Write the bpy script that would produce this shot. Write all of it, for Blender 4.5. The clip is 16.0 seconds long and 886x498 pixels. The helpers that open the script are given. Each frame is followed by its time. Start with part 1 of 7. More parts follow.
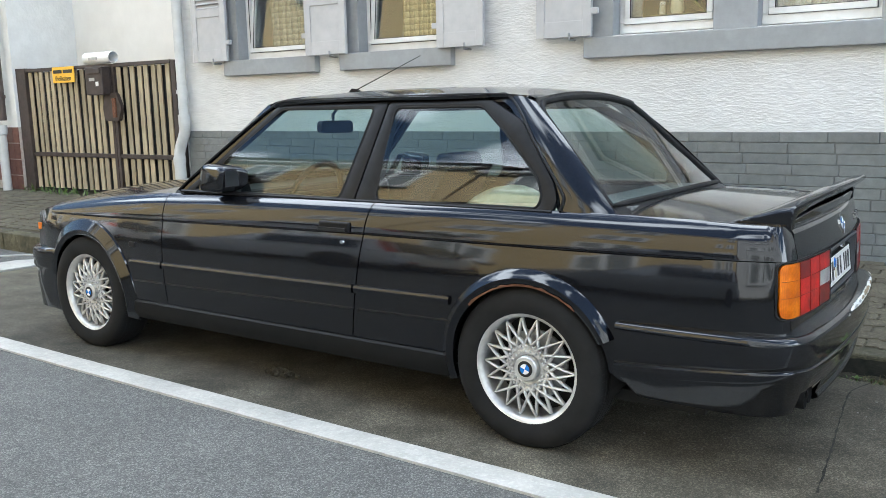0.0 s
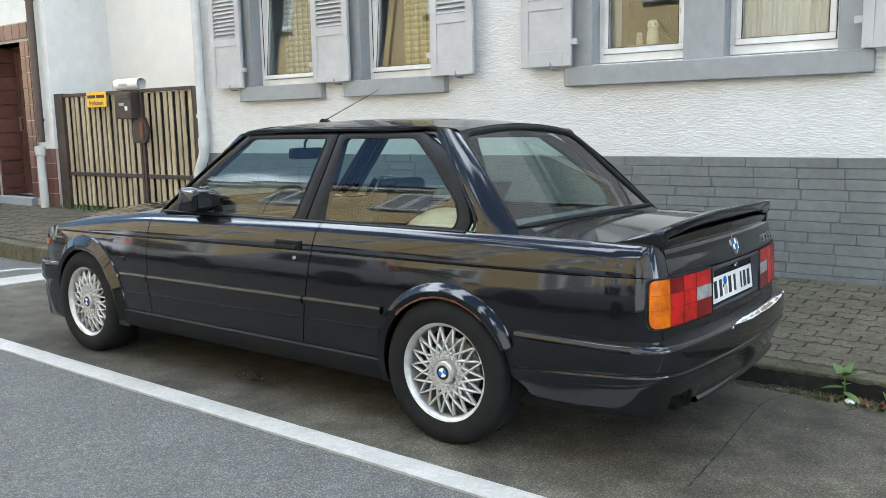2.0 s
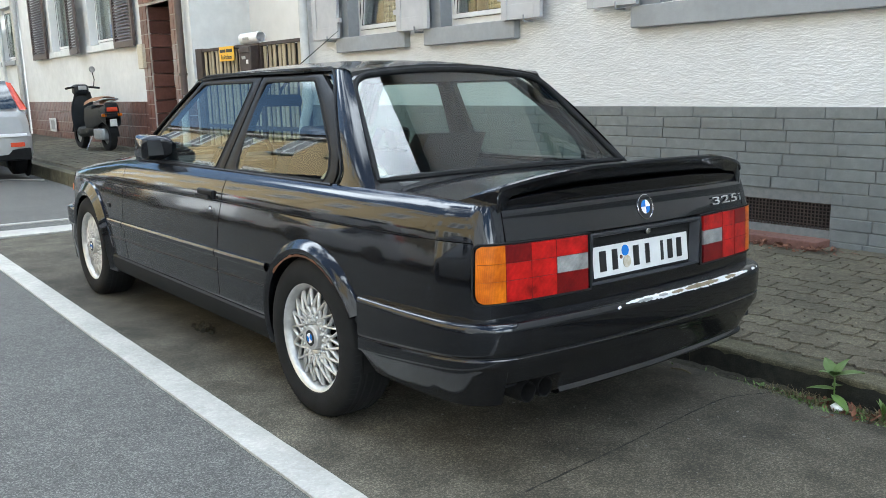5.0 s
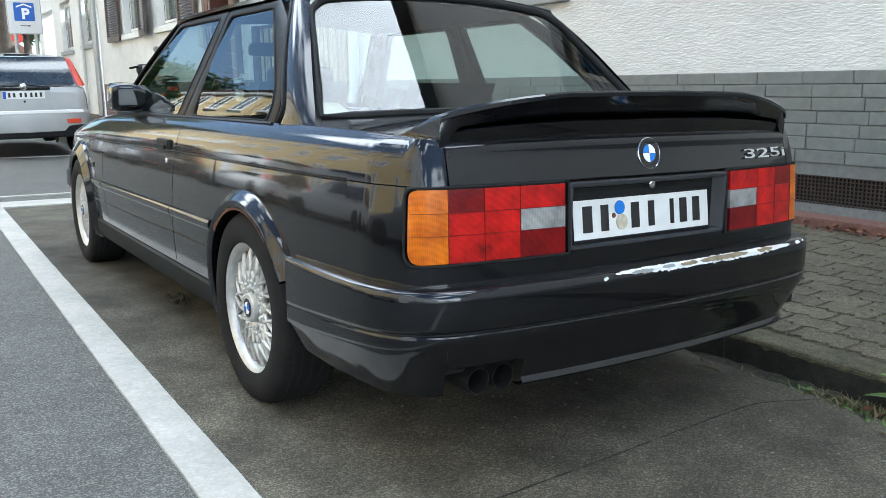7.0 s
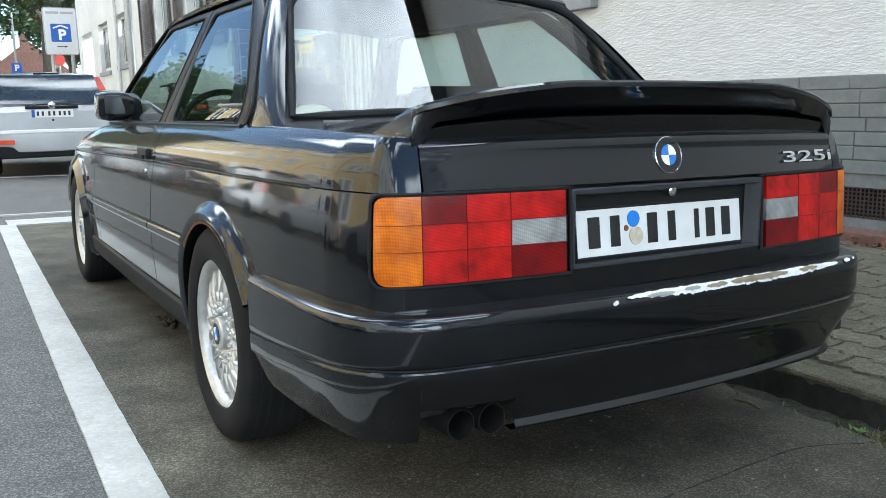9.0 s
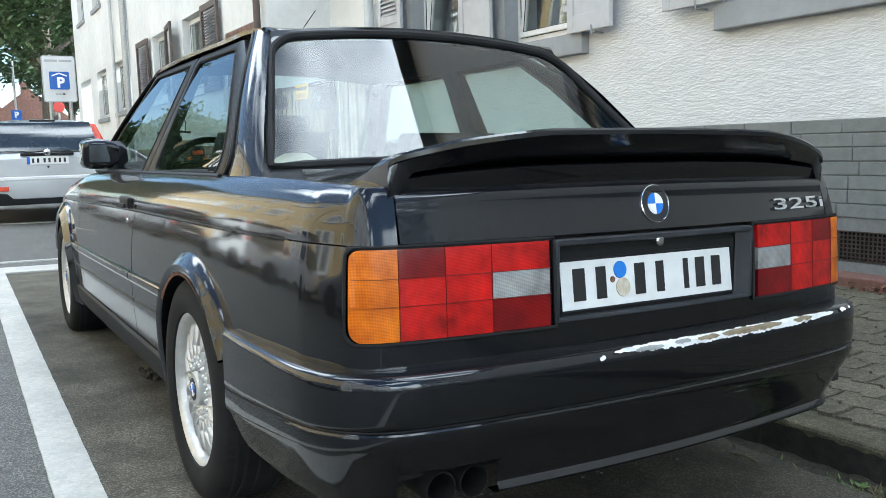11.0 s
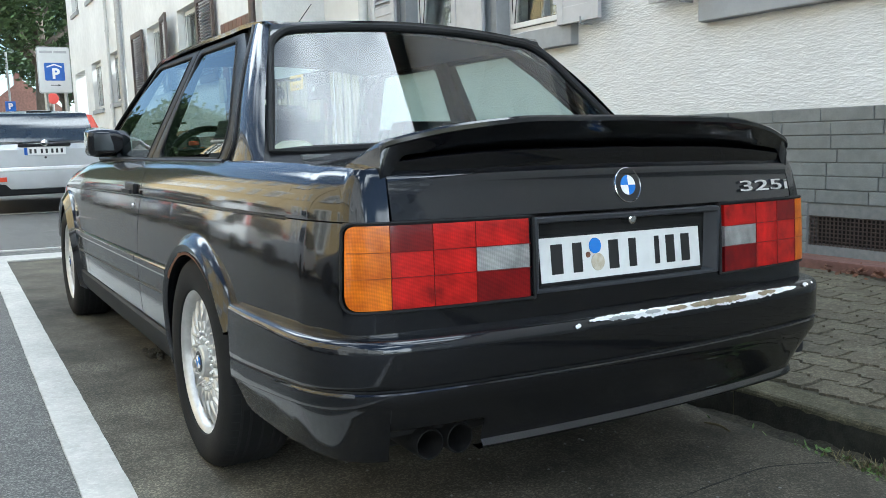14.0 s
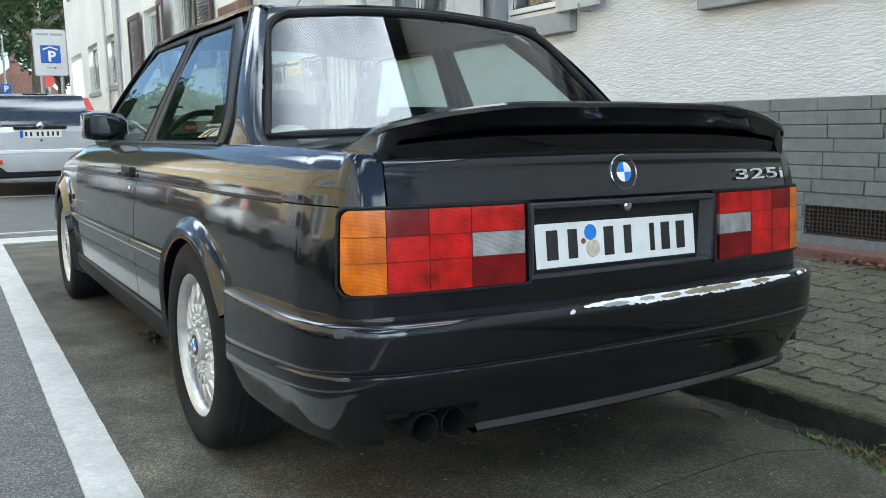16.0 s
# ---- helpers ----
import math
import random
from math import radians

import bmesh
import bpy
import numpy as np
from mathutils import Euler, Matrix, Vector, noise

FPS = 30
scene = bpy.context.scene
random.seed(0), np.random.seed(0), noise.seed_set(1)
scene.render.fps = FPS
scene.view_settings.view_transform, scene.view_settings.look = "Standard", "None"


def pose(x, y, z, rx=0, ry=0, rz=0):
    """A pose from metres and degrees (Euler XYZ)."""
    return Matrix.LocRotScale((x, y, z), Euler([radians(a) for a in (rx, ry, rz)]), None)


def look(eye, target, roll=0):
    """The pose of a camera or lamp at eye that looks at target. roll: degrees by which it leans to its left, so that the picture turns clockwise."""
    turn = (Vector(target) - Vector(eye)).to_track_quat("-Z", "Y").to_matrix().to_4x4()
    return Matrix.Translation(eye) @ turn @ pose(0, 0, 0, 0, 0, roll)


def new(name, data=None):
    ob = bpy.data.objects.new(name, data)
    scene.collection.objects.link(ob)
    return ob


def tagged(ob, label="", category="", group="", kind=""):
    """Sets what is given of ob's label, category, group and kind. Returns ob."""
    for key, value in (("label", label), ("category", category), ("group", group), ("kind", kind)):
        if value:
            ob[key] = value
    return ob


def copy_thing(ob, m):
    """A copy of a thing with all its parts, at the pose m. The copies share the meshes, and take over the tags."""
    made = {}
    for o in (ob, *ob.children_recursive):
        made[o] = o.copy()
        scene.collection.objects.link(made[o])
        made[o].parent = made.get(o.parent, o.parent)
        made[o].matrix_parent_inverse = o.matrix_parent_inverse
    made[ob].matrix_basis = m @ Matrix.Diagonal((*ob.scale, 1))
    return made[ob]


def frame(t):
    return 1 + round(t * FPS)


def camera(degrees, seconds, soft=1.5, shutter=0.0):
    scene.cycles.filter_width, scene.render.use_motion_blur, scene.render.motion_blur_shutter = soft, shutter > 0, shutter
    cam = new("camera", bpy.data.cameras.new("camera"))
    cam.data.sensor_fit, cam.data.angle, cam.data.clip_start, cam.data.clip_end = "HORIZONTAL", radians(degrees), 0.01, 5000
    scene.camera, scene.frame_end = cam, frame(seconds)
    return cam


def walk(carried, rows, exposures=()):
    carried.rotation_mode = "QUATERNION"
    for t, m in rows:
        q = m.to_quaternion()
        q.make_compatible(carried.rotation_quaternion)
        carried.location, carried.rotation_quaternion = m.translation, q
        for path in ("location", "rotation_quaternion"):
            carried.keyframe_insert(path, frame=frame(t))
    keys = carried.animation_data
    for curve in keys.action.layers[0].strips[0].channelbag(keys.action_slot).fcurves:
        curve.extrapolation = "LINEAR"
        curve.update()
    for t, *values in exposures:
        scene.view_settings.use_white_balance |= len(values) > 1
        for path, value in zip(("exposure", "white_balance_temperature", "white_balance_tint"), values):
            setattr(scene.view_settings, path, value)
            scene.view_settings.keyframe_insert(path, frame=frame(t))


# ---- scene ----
cam = camera(55.5, 16.0, 0.7)
PATH = [
    (0, (1.363, -3.312, 1.234), (0.266, -1.676, 0.891), -1.2),
    (0.5, (1.409, -3.306, 1.244), (0.307, -1.666, 0.935), -2.3),
    (1, (1.627, -3.324, 1.276), (0.466, -1.721, 0.988), -2.1),
    (1.5, (1.812, -3.362, 1.279), (0.646, -1.761, 0.998), -1.4),
    (2, (1.952, -3.348, 1.279), (0.763, -1.768, 0.981), -1.2),
    (2.5, (2.137, -3.225, 1.289), (0.872, -1.708, 0.976), -0.7),
    (3, (2.279, -3.041, 1.294), (0.965, -1.567, 0.98), -0.7),
    (3.5, (2.371, -2.844, 1.298), (1.022, -1.402, 0.988), -1.5),
    (4, (2.492, -2.652, 1.287), (1.042, -1.313, 0.965), -2.0),
    (4.5, (2.607, -2.438, 1.267), (1.105, -1.166, 0.91), -1.3),
    (5, (2.604, -2.225, 1.19), (1.071, -1.0, 0.804), -1.6),
    (5.2, (2.593, -2.14, 1.17), (1.041, -0.944, 0.767), -1.8),
    (7.3, (2.381, -1.579, 0.947), (0.727, -0.527, 0.552), -1.1),
    (7.5, (2.36, -1.55, 0.94), (0.699, -0.511, 0.538), -1.3),
    (8, (2.317, -1.478, 0.917), (0.636, -0.469, 0.52), -1.4),
    (8.5, (2.285, -1.419, 0.915), (0.592, -0.417, 0.554), -1.4),
    (9, (2.225, -1.359, 0.901), (0.525, -0.362, 0.557), -1.4),
    (9.5, (2.142, -1.317, 0.892), (0.446, -0.311, 0.551), -1.3),
    (10, (2.125, -1.292, 0.892), (0.433, -0.262, 0.613), -1.4),
    (10.2, (2.136, -1.289, 0.895), (0.436, -0.265, 0.645), -1.5),
    (12.5, (2.258, -1.31, 0.921), (0.541, -0.313, 0.673), -1.7),
    (13, (2.278, -1.313, 0.899), (0.572, -0.303, 0.641), -1.7),
    (13.5, (2.306, -1.341, 0.896), (0.605, -0.325, 0.63), -1.7),
    (14, (2.326, -1.359, 0.898), (0.625, -0.341, 0.634), -1.8),
    (14.5, (2.316, -1.351, 0.899), (0.618, -0.33, 0.633), -1.4),
    (15, (2.334, -1.363, 0.902), (0.641, -0.337, 0.625), -1.4),
    (15.5, (2.33, -1.361, 0.899), (0.635, -0.34, 0.616), -1.2),
    (16, (2.332, -1.361, 0.895), (0.639, -0.339, 0.6), -1.3),
]
walk(cam, [(t, look(eye, target, roll)) for t, eye, target, roll in PATH], exposures=[(0, 1.61, 5900, 5), (5, 1.50, 5900, 4), (8.5, 1.55, 5850, 3), (16, 1.41, 5850, 2)])

import functools

# ---- light ----
SUN_EL, SUN_AZ = 34.0, 14.0          # sun behind the house: the near pavement lies in open shade
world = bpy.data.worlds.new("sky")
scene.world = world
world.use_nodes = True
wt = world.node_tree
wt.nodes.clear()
sky = wt.nodes.new("ShaderNodeTexSky")
sky.sky_type = "NISHITA"
sky.sun_disc = False
sky.sun_elevation, sky.sun_rotation = radians(SUN_EL), radians(SUN_AZ)
sky.air_density, sky.dust_density, sky.ozone_density = 1.0, 0.5, 2.0
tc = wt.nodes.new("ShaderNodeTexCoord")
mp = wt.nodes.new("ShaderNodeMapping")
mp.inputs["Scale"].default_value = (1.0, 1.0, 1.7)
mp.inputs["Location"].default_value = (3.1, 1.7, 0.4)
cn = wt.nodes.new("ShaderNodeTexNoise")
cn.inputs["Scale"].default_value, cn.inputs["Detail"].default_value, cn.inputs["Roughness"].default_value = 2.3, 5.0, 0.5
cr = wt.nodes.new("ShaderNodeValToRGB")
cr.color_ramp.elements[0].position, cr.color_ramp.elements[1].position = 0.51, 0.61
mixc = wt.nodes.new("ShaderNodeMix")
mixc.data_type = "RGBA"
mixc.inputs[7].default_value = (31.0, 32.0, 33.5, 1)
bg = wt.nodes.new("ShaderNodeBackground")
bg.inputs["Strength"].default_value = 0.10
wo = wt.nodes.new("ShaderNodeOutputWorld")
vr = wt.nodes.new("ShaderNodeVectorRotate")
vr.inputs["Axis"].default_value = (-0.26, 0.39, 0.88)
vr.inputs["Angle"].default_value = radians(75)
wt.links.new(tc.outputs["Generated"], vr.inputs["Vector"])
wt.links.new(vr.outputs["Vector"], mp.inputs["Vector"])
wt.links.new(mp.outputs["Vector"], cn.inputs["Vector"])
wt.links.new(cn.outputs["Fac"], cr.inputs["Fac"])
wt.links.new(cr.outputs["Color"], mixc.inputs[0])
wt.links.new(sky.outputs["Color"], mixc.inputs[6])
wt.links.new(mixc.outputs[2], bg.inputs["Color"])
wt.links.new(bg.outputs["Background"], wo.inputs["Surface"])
sun = new("sun", bpy.data.lights.new("sun", "SUN"))
sun.data.energy, sun.data.angle, sun.data.color = 5.0, radians(0.6), (1.0, 0.97, 0.93)
sun.matrix_world = look((0, 0, 30), (0 - 30 * math.cos(radians(SUN_EL)) * math.sin(radians(SUN_AZ)), -30 * math.cos(radians(SUN_EL)) * math.cos(radians(SUN_AZ)), 30 - 30 * math.sin(radians(SUN_EL))))


# ---- materials ----
def mat(name, c1, c2=None, rough=0.6, scale=8.0, bump=0.0, bscale=60.0, metal=0.0, coat=0.0, rnd=0.0, stretch=(1, 1, 1), stain=0.0, spec=0.5, rvar=0.0, speck=0.0, grit=220.0):
    """A node material: two colours mixed by noise at world size, bump from finer noise, stains at a large scale."""
    m = bpy.data.materials.new(name)
    m.use_nodes = True
    nt = m.node_tree
    n, l = nt.nodes, nt.links
    b = n["Principled BSDF"]
    b.inputs["Roughness"].default_value, b.inputs["Metallic"].default_value = rough, metal
    b.inputs["Coat Weight"].default_value, b.inputs["Coat Roughness"].default_value = coat, 0.03
    b.inputs["Specular IOR Level"].default_value = spec
    g = n.new("ShaderNodeNewGeometry")
    mp = n.new("ShaderNodeMapping")
    mp.inputs["Scale"].default_value = stretch
    l.new(g.outputs["Position"], mp.inputs["Vector"])
    t = n.new("ShaderNodeTexNoise")
    t.inputs["Scale"].default_value, t.inputs["Detail"].default_value, t.inputs["Roughness"].default_value = scale, 6, 0.6
    l.new(mp.outputs["Vector"], t.inputs["Vector"])
    r = n.new("ShaderNodeValToRGB")
    r.color_ramp.elements[0].position, r.color_ramp.elements[1].position = 0.32, 0.68
    r.color_ramp.elements[0].color = (*c1, 1)
    r.color_ramp.elements[1].color = (*(c2 or c1), 1)
    l.new(t.outputs["Fac"], r.inputs["Fac"])
    col = r.outputs["Color"]
    if stain:
        s = n.new("ShaderNodeTexNoise")
        s.inputs["Scale"].default_value, s.inputs["Detail"].default_value = scale * 0.12, 5
        l.new(g.outputs["Position"], s.inputs["Vector"])
        mr = n.new("ShaderNodeMapRange")
        mr.inputs["From Min"].default_value, mr.inputs["From Max"].default_value = 0.35, 0.7
        mr.inputs["To Min"].default_value, mr.inputs["To Max"].default_value = 1.0 - stain, 1.0 + stain * 0.4
        l.new(s.outputs["Fac"], mr.inputs["Value"])
        h = n.new("ShaderNodeMix")
        h.data_type, h.blend_type = "RGBA", "MULTIPLY"
        h.inputs[0].default_value = 1.0
        l.new(col, h.inputs[6])
        l.new(mr.outputs["Result"], h.inputs[7])
        col = h.outputs[2]
    if speck:
        vo = n.new("ShaderNodeTexVoronoi")
        vo.inputs["Scale"].default_value = grit
        l.new(g.outputs["Position"], vo.inputs["Vector"])
        bw = n.new("ShaderNodeRGBToBW")
        l.new(vo.outputs["Color"], bw.inputs[0])
        mr = n.new("ShaderNodeMapRange")
        pw = n.new("ShaderNodeMath")
        pw.operation = "POWER"
        pw.inputs[1].default_value = 3.0
        l.new(bw.outputs[0], pw.inputs[0])
        mr.inputs["From Min"].default_value, mr.inputs["From Max"].default_value = 0.0, 0.6
        mr.inputs["To Min"].default_value, mr.inputs["To Max"].default_value = 1.0 - 0.5 * speck, 1.0 + 1.9 * speck
        l.new(pw.outputs[0], mr.inputs["Value"])
        h = n.new("ShaderNodeMix")
        h.data_type, h.blend_type = "RGBA", "MULTIPLY"
        h.inputs[0].default_value = 1.0
        l.new(col, h.inputs[6])
        l.new(mr.outputs["Result"], h.inputs[7])
        col = h.outputs[2]
    if rnd:
        oi = n.new("ShaderNodeObjectInfo")
        isl = n.new("ShaderNodeMath")
        isl.operation = "ADD"
        l.new(oi.outputs["Random"], isl.inputs[0])
        l.new(g.outputs["Random Per Island"], isl.inputs[1])
        fr = n.new("ShaderNodeMath")
        fr.operation = "FRACT"
        l.new(isl.outputs[0], fr.inputs[0])
        mr = n.new("ShaderNodeMapRange")
        mr.inputs["To Min"].default_value, mr.inputs["To Max"].default_value = 1.0 - rnd, 1.0 + rnd
        l.new(fr.outputs[0], mr.inputs["Value"])
        h = n.new("ShaderNodeMix")
        h.data_type, h.blend_type = "RGBA", "MULTIPLY"
        h.inputs[0].default_value = 1.0
        l.new(col, h.inputs[6])
        l.new(mr.outputs["Result"], h.inputs[7])
        col = h.outputs[2]
    l.new(col, b.inputs["Base Color"])
    if bump or rvar:
        f = n.new("ShaderNodeTexNoise")
        f.inputs["Scale"].default_value, f.inputs["Detail"].default_value = bscale, 4
        l.new(mp.outputs["Vector"], f.inputs["Vector"])
        if bump:
            bp = n.new("ShaderNodeBump")
            bp.inputs["Strength"].default_value, bp.inputs["Distance"].default_value = 1.0, bump
            l.new(f.outputs["Fac"], bp.inputs["Height"])
            l.new(bp.outputs["Normal"], b.inputs["Normal"])
        if rvar:
            mr = n.new("ShaderNodeMapRange")
            mr.inputs["To Min"].default_value, mr.inputs["To Max"].default_value = max(0.02, rough - rvar), rough + rvar
            l.new(t.outputs["Fac"], mr.inputs["Value"])
            l.new(mr.outputs["Result"], b.inputs["Roughness"])
    return m


def glass_mat(name, tint, rough=0.0, ior=1.5):
    """Thin pane: clear with a tint, and a mirror by Fresnel."""
    m = bpy.data.materials.new(name)
    m.use_nodes = True
    nt = m.node_tree
    nt.nodes.clear()
    tr, gl = nt.nodes.new("ShaderNodeBsdfTransparent"), nt.nodes.new("ShaderNodeBsdfGlossy")
    tr.inputs["Color"].default_value = (*tint, 1)
    gl.inputs["Roughness"].default_value = rough
    lw, mx, out = nt.nodes.new("ShaderNodeLayerWeight"), nt.nodes.new("ShaderNodeMixShader"), nt.nodes.new("ShaderNodeOutputMaterial")
    pw, ml = nt.nodes.new("ShaderNodeMath"), nt.nodes.new("ShaderNodeMath")
    pw.operation, ml.operation = "POWER", "MULTIPLY_ADD"
    f0 = ((ior - 1) / (ior + 1)) ** 2 * 2.1
    pw.inputs[1].default_value, ml.inputs[1].default_value, ml.inputs[2].default_value = 4.6, 1 - f0, f0
    lw.inputs["Blend"].default_value = 0.5
    nt.links.new(lw.outputs["Facing"], pw.inputs[0])
    nt.links.new(pw.outputs[0], ml.inputs[0])
    nt.links.new(ml.outputs[0], mx.inputs["Fac"])
    nt.links.new(tr.outputs[0], mx.inputs[1])
    nt.links.new(gl.outputs[0], mx.inputs[2])
    nt.links.new(mx.outputs[0], out.inputs["Surface"])
    return m


def lens_mat(name, dark, light, lines=1.0):
    """Lamp plastic: flutes as light and dark bands over a cloudy reflector glow, all painted into the base colour."""
    m = mat(name, dark, light, 0.3, 13.0, coat=0.35, spec=0.2)
    nt = m.node_tree
    n, l = nt.nodes, nt.links
    b = n["Principled BSDF"]
    g = n.new("ShaderNodeNewGeometry")
    col = b.inputs["Base Color"].links[0].from_socket
    for axis, sc, lo in (("Z", 120.0 * lines, 0.78), ("Y", 70.0 * lines, 0.95)):
        w = n.new("ShaderNodeTexWave")
        w.wave_type, w.bands_direction = "BANDS", axis
        w.inputs["Scale"].default_value, w.inputs["Distortion"].default_value = sc, 0.3
        l.new(g.outputs["Position"], w.inputs["Vector"])
        mr = n.new("ShaderNodeMapRange")
        mr.inputs["To Min"].default_value, mr.inputs["To Max"].default_value = lo, 1.12
        l.new(w.outputs["Fac"], mr.inputs["Value"])
        h = n.new("ShaderNodeMix")
        h.data_type, h.blend_type = "RGBA", "MULTIPLY"
        h.inputs[0].default_value = 1.0
        l.new(col, h.inputs[6])
        l.new(mr.outputs["Result"], h.inputs[7])
        col = h.outputs[2]
    l.new(col, b.inputs["Base Color"])
    return m


def lace_mat(name, c1, c2):
    """Woven lace: rows and columns of open and dense weave."""
    m = mat(name, c1, c2, 0.95, 30.0, 0.003, 90)
    nt = m.node_tree
    n, l = nt.nodes, nt.links
    b = n["Principled BSDF"]
    g = n.new("ShaderNodeNewGeometry")
    col = b.inputs["Base Color"].links[0].from_socket
    for axis, sc in (("Z", 5.5), ("X", 6.5)):
        w = n.new("ShaderNodeTexWave")
        w.wave_type, w.bands_direction, w.wave_profile = "BANDS", axis, "SAW"
        w.inputs["Scale"].default_value, w.inputs["Distortion"].default_value = sc, 0.6
        l.new(g.outputs["Position"], w.inputs["Vector"])
        mr = n.new("ShaderNodeMapRange")
        mr.inputs["To Min"].default_value, mr.inputs["To Max"].default_value = 0.62, 1.1
        l.new(w.outputs["Fac"], mr.inputs["Value"])
        h = n.new("ShaderNodeMix")
        h.data_type, h.blend_type = "RGBA", "MULTIPLY"
        h.inputs[0].default_value = 1.0
        l.new(col, h.inputs[6])
        l.new(mr.outputs["Result"], h.inputs[7])
        col = h.outputs[2]
    l.new(col, b.inputs["Base Color"])
    return m


LACE = lace_mat("grey_lace", (0.34, 0.33, 0.29), (0.60, 0.58, 0.50))
YELLOWLACE = lace_mat("yellow_lace", (0.56, 0.44, 0.22), (0.80, 0.66, 0.38))
PAINT = mat("black_metallic_paint", (0.0060, 0.0066, 0.0088), (0.0088, 0.0096, 0.0125), 0.50, 3.0, metal=0.6, coat=1.0, stain=0.1, spec=0.05)
PAINT.node_tree.nodes["Principled BSDF"].inputs["Coat IOR"].default_value = 1.50
PAINT.node_tree.nodes["Principled BSDF"].inputs["Coat Roughness"].default_value = 0.065
TRIM = mat("matt_black_trim", (0.006, 0.006, 0.007), (0.011, 0.011, 0.012), 0.42, 20.0, 0.0004, 300, spec=0.18)
SILLTRIM = mat("satin_black_sill", (0.006, 0.0065, 0.007), (0.011, 0.0115, 0.012), 0.55, 12.0, 0.0003, 200, spec=0.18)
RUBBER = mat("black_rubber", (0.011, 0.011, 0.012), (0.018, 0.018, 0.018), 0.72, 12.0, 0.0006, 250, spec=0.2)
SOOT = mat("sooty_steel", (0.006, 0.006, 0.006), (0.014, 0.013, 0.012), 0.7, 40.0, 0.0006, 200, spec=0.15)
TYRE = mat("tyre_rubber", (0.011, 0.011, 0.0115), (0.018, 0.018, 0.018), 0.8, 9.0, 0.0006, 180, stain=0.2, spec=0.2)
# near-black for hollows, grooves and undersides: their shade is put into the colour
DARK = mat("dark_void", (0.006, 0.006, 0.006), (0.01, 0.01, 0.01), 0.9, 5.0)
ALLOY = mat("silver_alloy", (0.52, 0.515, 0.50), (0.66, 0.655, 0.64), 0.38, 30.0, metal=0.55, rvar=0.08, stain=0.15)
CHROME = mat("chrome", (0.75, 0.75, 0.76), None, 0.12, 5.0, metal=1.0)
GLASS = glass_mat("car_glass", (0.66, 0.77, 0.76))
CLEAR = glass_mat("window_glass", (0.85, 0.88, 0.87))
SEAT = mat("dark_seat_cloth", (0.014, 0.014, 0.016), (0.03, 0.03, 0.034), 0.9, 40.0, 0.001, 300)
SHELF = mat("grey_shelf_felt", (0.10, 0.10, 0.10), (0.15, 0.15, 0.148), 0.95, 30.0, 0.001, 300)
AMBER = lens_mat("amber_lens", (0.36, 0.066, 0.0004), (0.74, 0.190, 0.0010))
AMBERRIB = mat("amber_lens_joint", (0.26, 0.050, 0.002), None, 0.5, 5.0, spec=0.2)
LENSRIB = mat("lens_joint", (0.150, 0.007, 0.006), None, 0.5, 5.0, spec=0.2)
SATIN = mat("satin_grey_plastic", (0.026, 0.028, 0.032), (0.036, 0.038, 0.043), 0.42, 14.0, 0.0003, 220, spec=0.4)
DARKGLASS = mat("dark_mirror_glass", (0.02, 0.022, 0.024), None, 0.08, 5.0, coat=0.3)
RED = lens_mat("red_lens", (0.18, 0.004, 0.004), (0.62, 0.012, 0.010))
RED2 = lens_mat("deep_red_lens", (0.10, 0.0025, 0.004), (0.20, 0.005, 0.006))
REVERSE = lens_mat("clear_lens", (0.15, 0.15, 0.145), (0.36, 0.36, 0.345))
PLATE = mat("plate_white", (0.70, 0.70, 0.675), (0.77, 0.77, 0.745), 0.35, 25.0, stain=0.06)
INK = mat("black_ink", (0.012, 0.012, 0.012), None, 0.45, 5.0)
BLUE = mat("enamel_blue", (0.02, 0.17, 0.60), (0.03, 0.21, 0.66), 0.25, 30.0, coat=0.5)
WHITE = mat("white_enamel", (0.80, 0.80, 0.80), (0.86, 0.86, 0.85), 0.3, 30.0, coat=0.3)
SEAL = mat("brass_seal", (0.42, 0.36, 0.24), (0.6, 0.56, 0.46), 0.5, 60.0)
SCUFF = mat("bare_filler_white", (0.70, 0.70, 0.69), (0.86, 0.86, 0.86), 0.7, 45.0, 0.0012, 200)
PRIMER = mat("bare_plastic_tan", (0.17, 0.13, 0.075), (0.27, 0.21, 0.13), 0.7, 40.0, 0.001, 200)
RUST = mat("rusty_edge", (0.09, 0.035, 0.018), (0.20, 0.09, 0.05), 0.85, 60.0, 0.001, 200)
ASPHALT = mat("asphalt", (0.077, 0.0760, 0.0705), (0.100, 0.0985, 0.0920), 0.9, 20.0, 0.0008, 260, stain=0.12, speck=0.6, grit=230.0)
BAYTAR = mat("worn_bay_asphalt", (0.041, 0.0360, 0.0250), (0.108, 0.0965, 0.0705), 0.9, 4.0, 0.0010, 230, stain=0.35, speck=0.6, grit=230.0)
LINE = mat("road_paint", (0.39, 0.378, 0.345), (0.475, 0.462, 0.425), 0.8, 30.0, 0.0008, 140, stain=0.12, speck=0.06, grit=120.0)
KERB = mat("kerb_concrete", (0.060, 0.0555, 0.030), (0.130, 0.1185, 0.074), 0.93, 22.0, 0.003, 160, rnd=0.1, stain=0.4, speck=0.3, grit=200.0)
PAVER = mat("concrete_paver", (0.0625, 0.0540, 0.0345), (0.1180, 0.1030, 0.0695), 0.92, 45.0, 0.002, 220, rnd=0.15, stain=0.28, speck=0.35, grit=220.0)
JOINT = mat("sandy_joint", (0.044, 0.0385, 0.0255), (0.080, 0.0705, 0.049), 0.97, 40.0, 0.004, 160, stain=0.3)
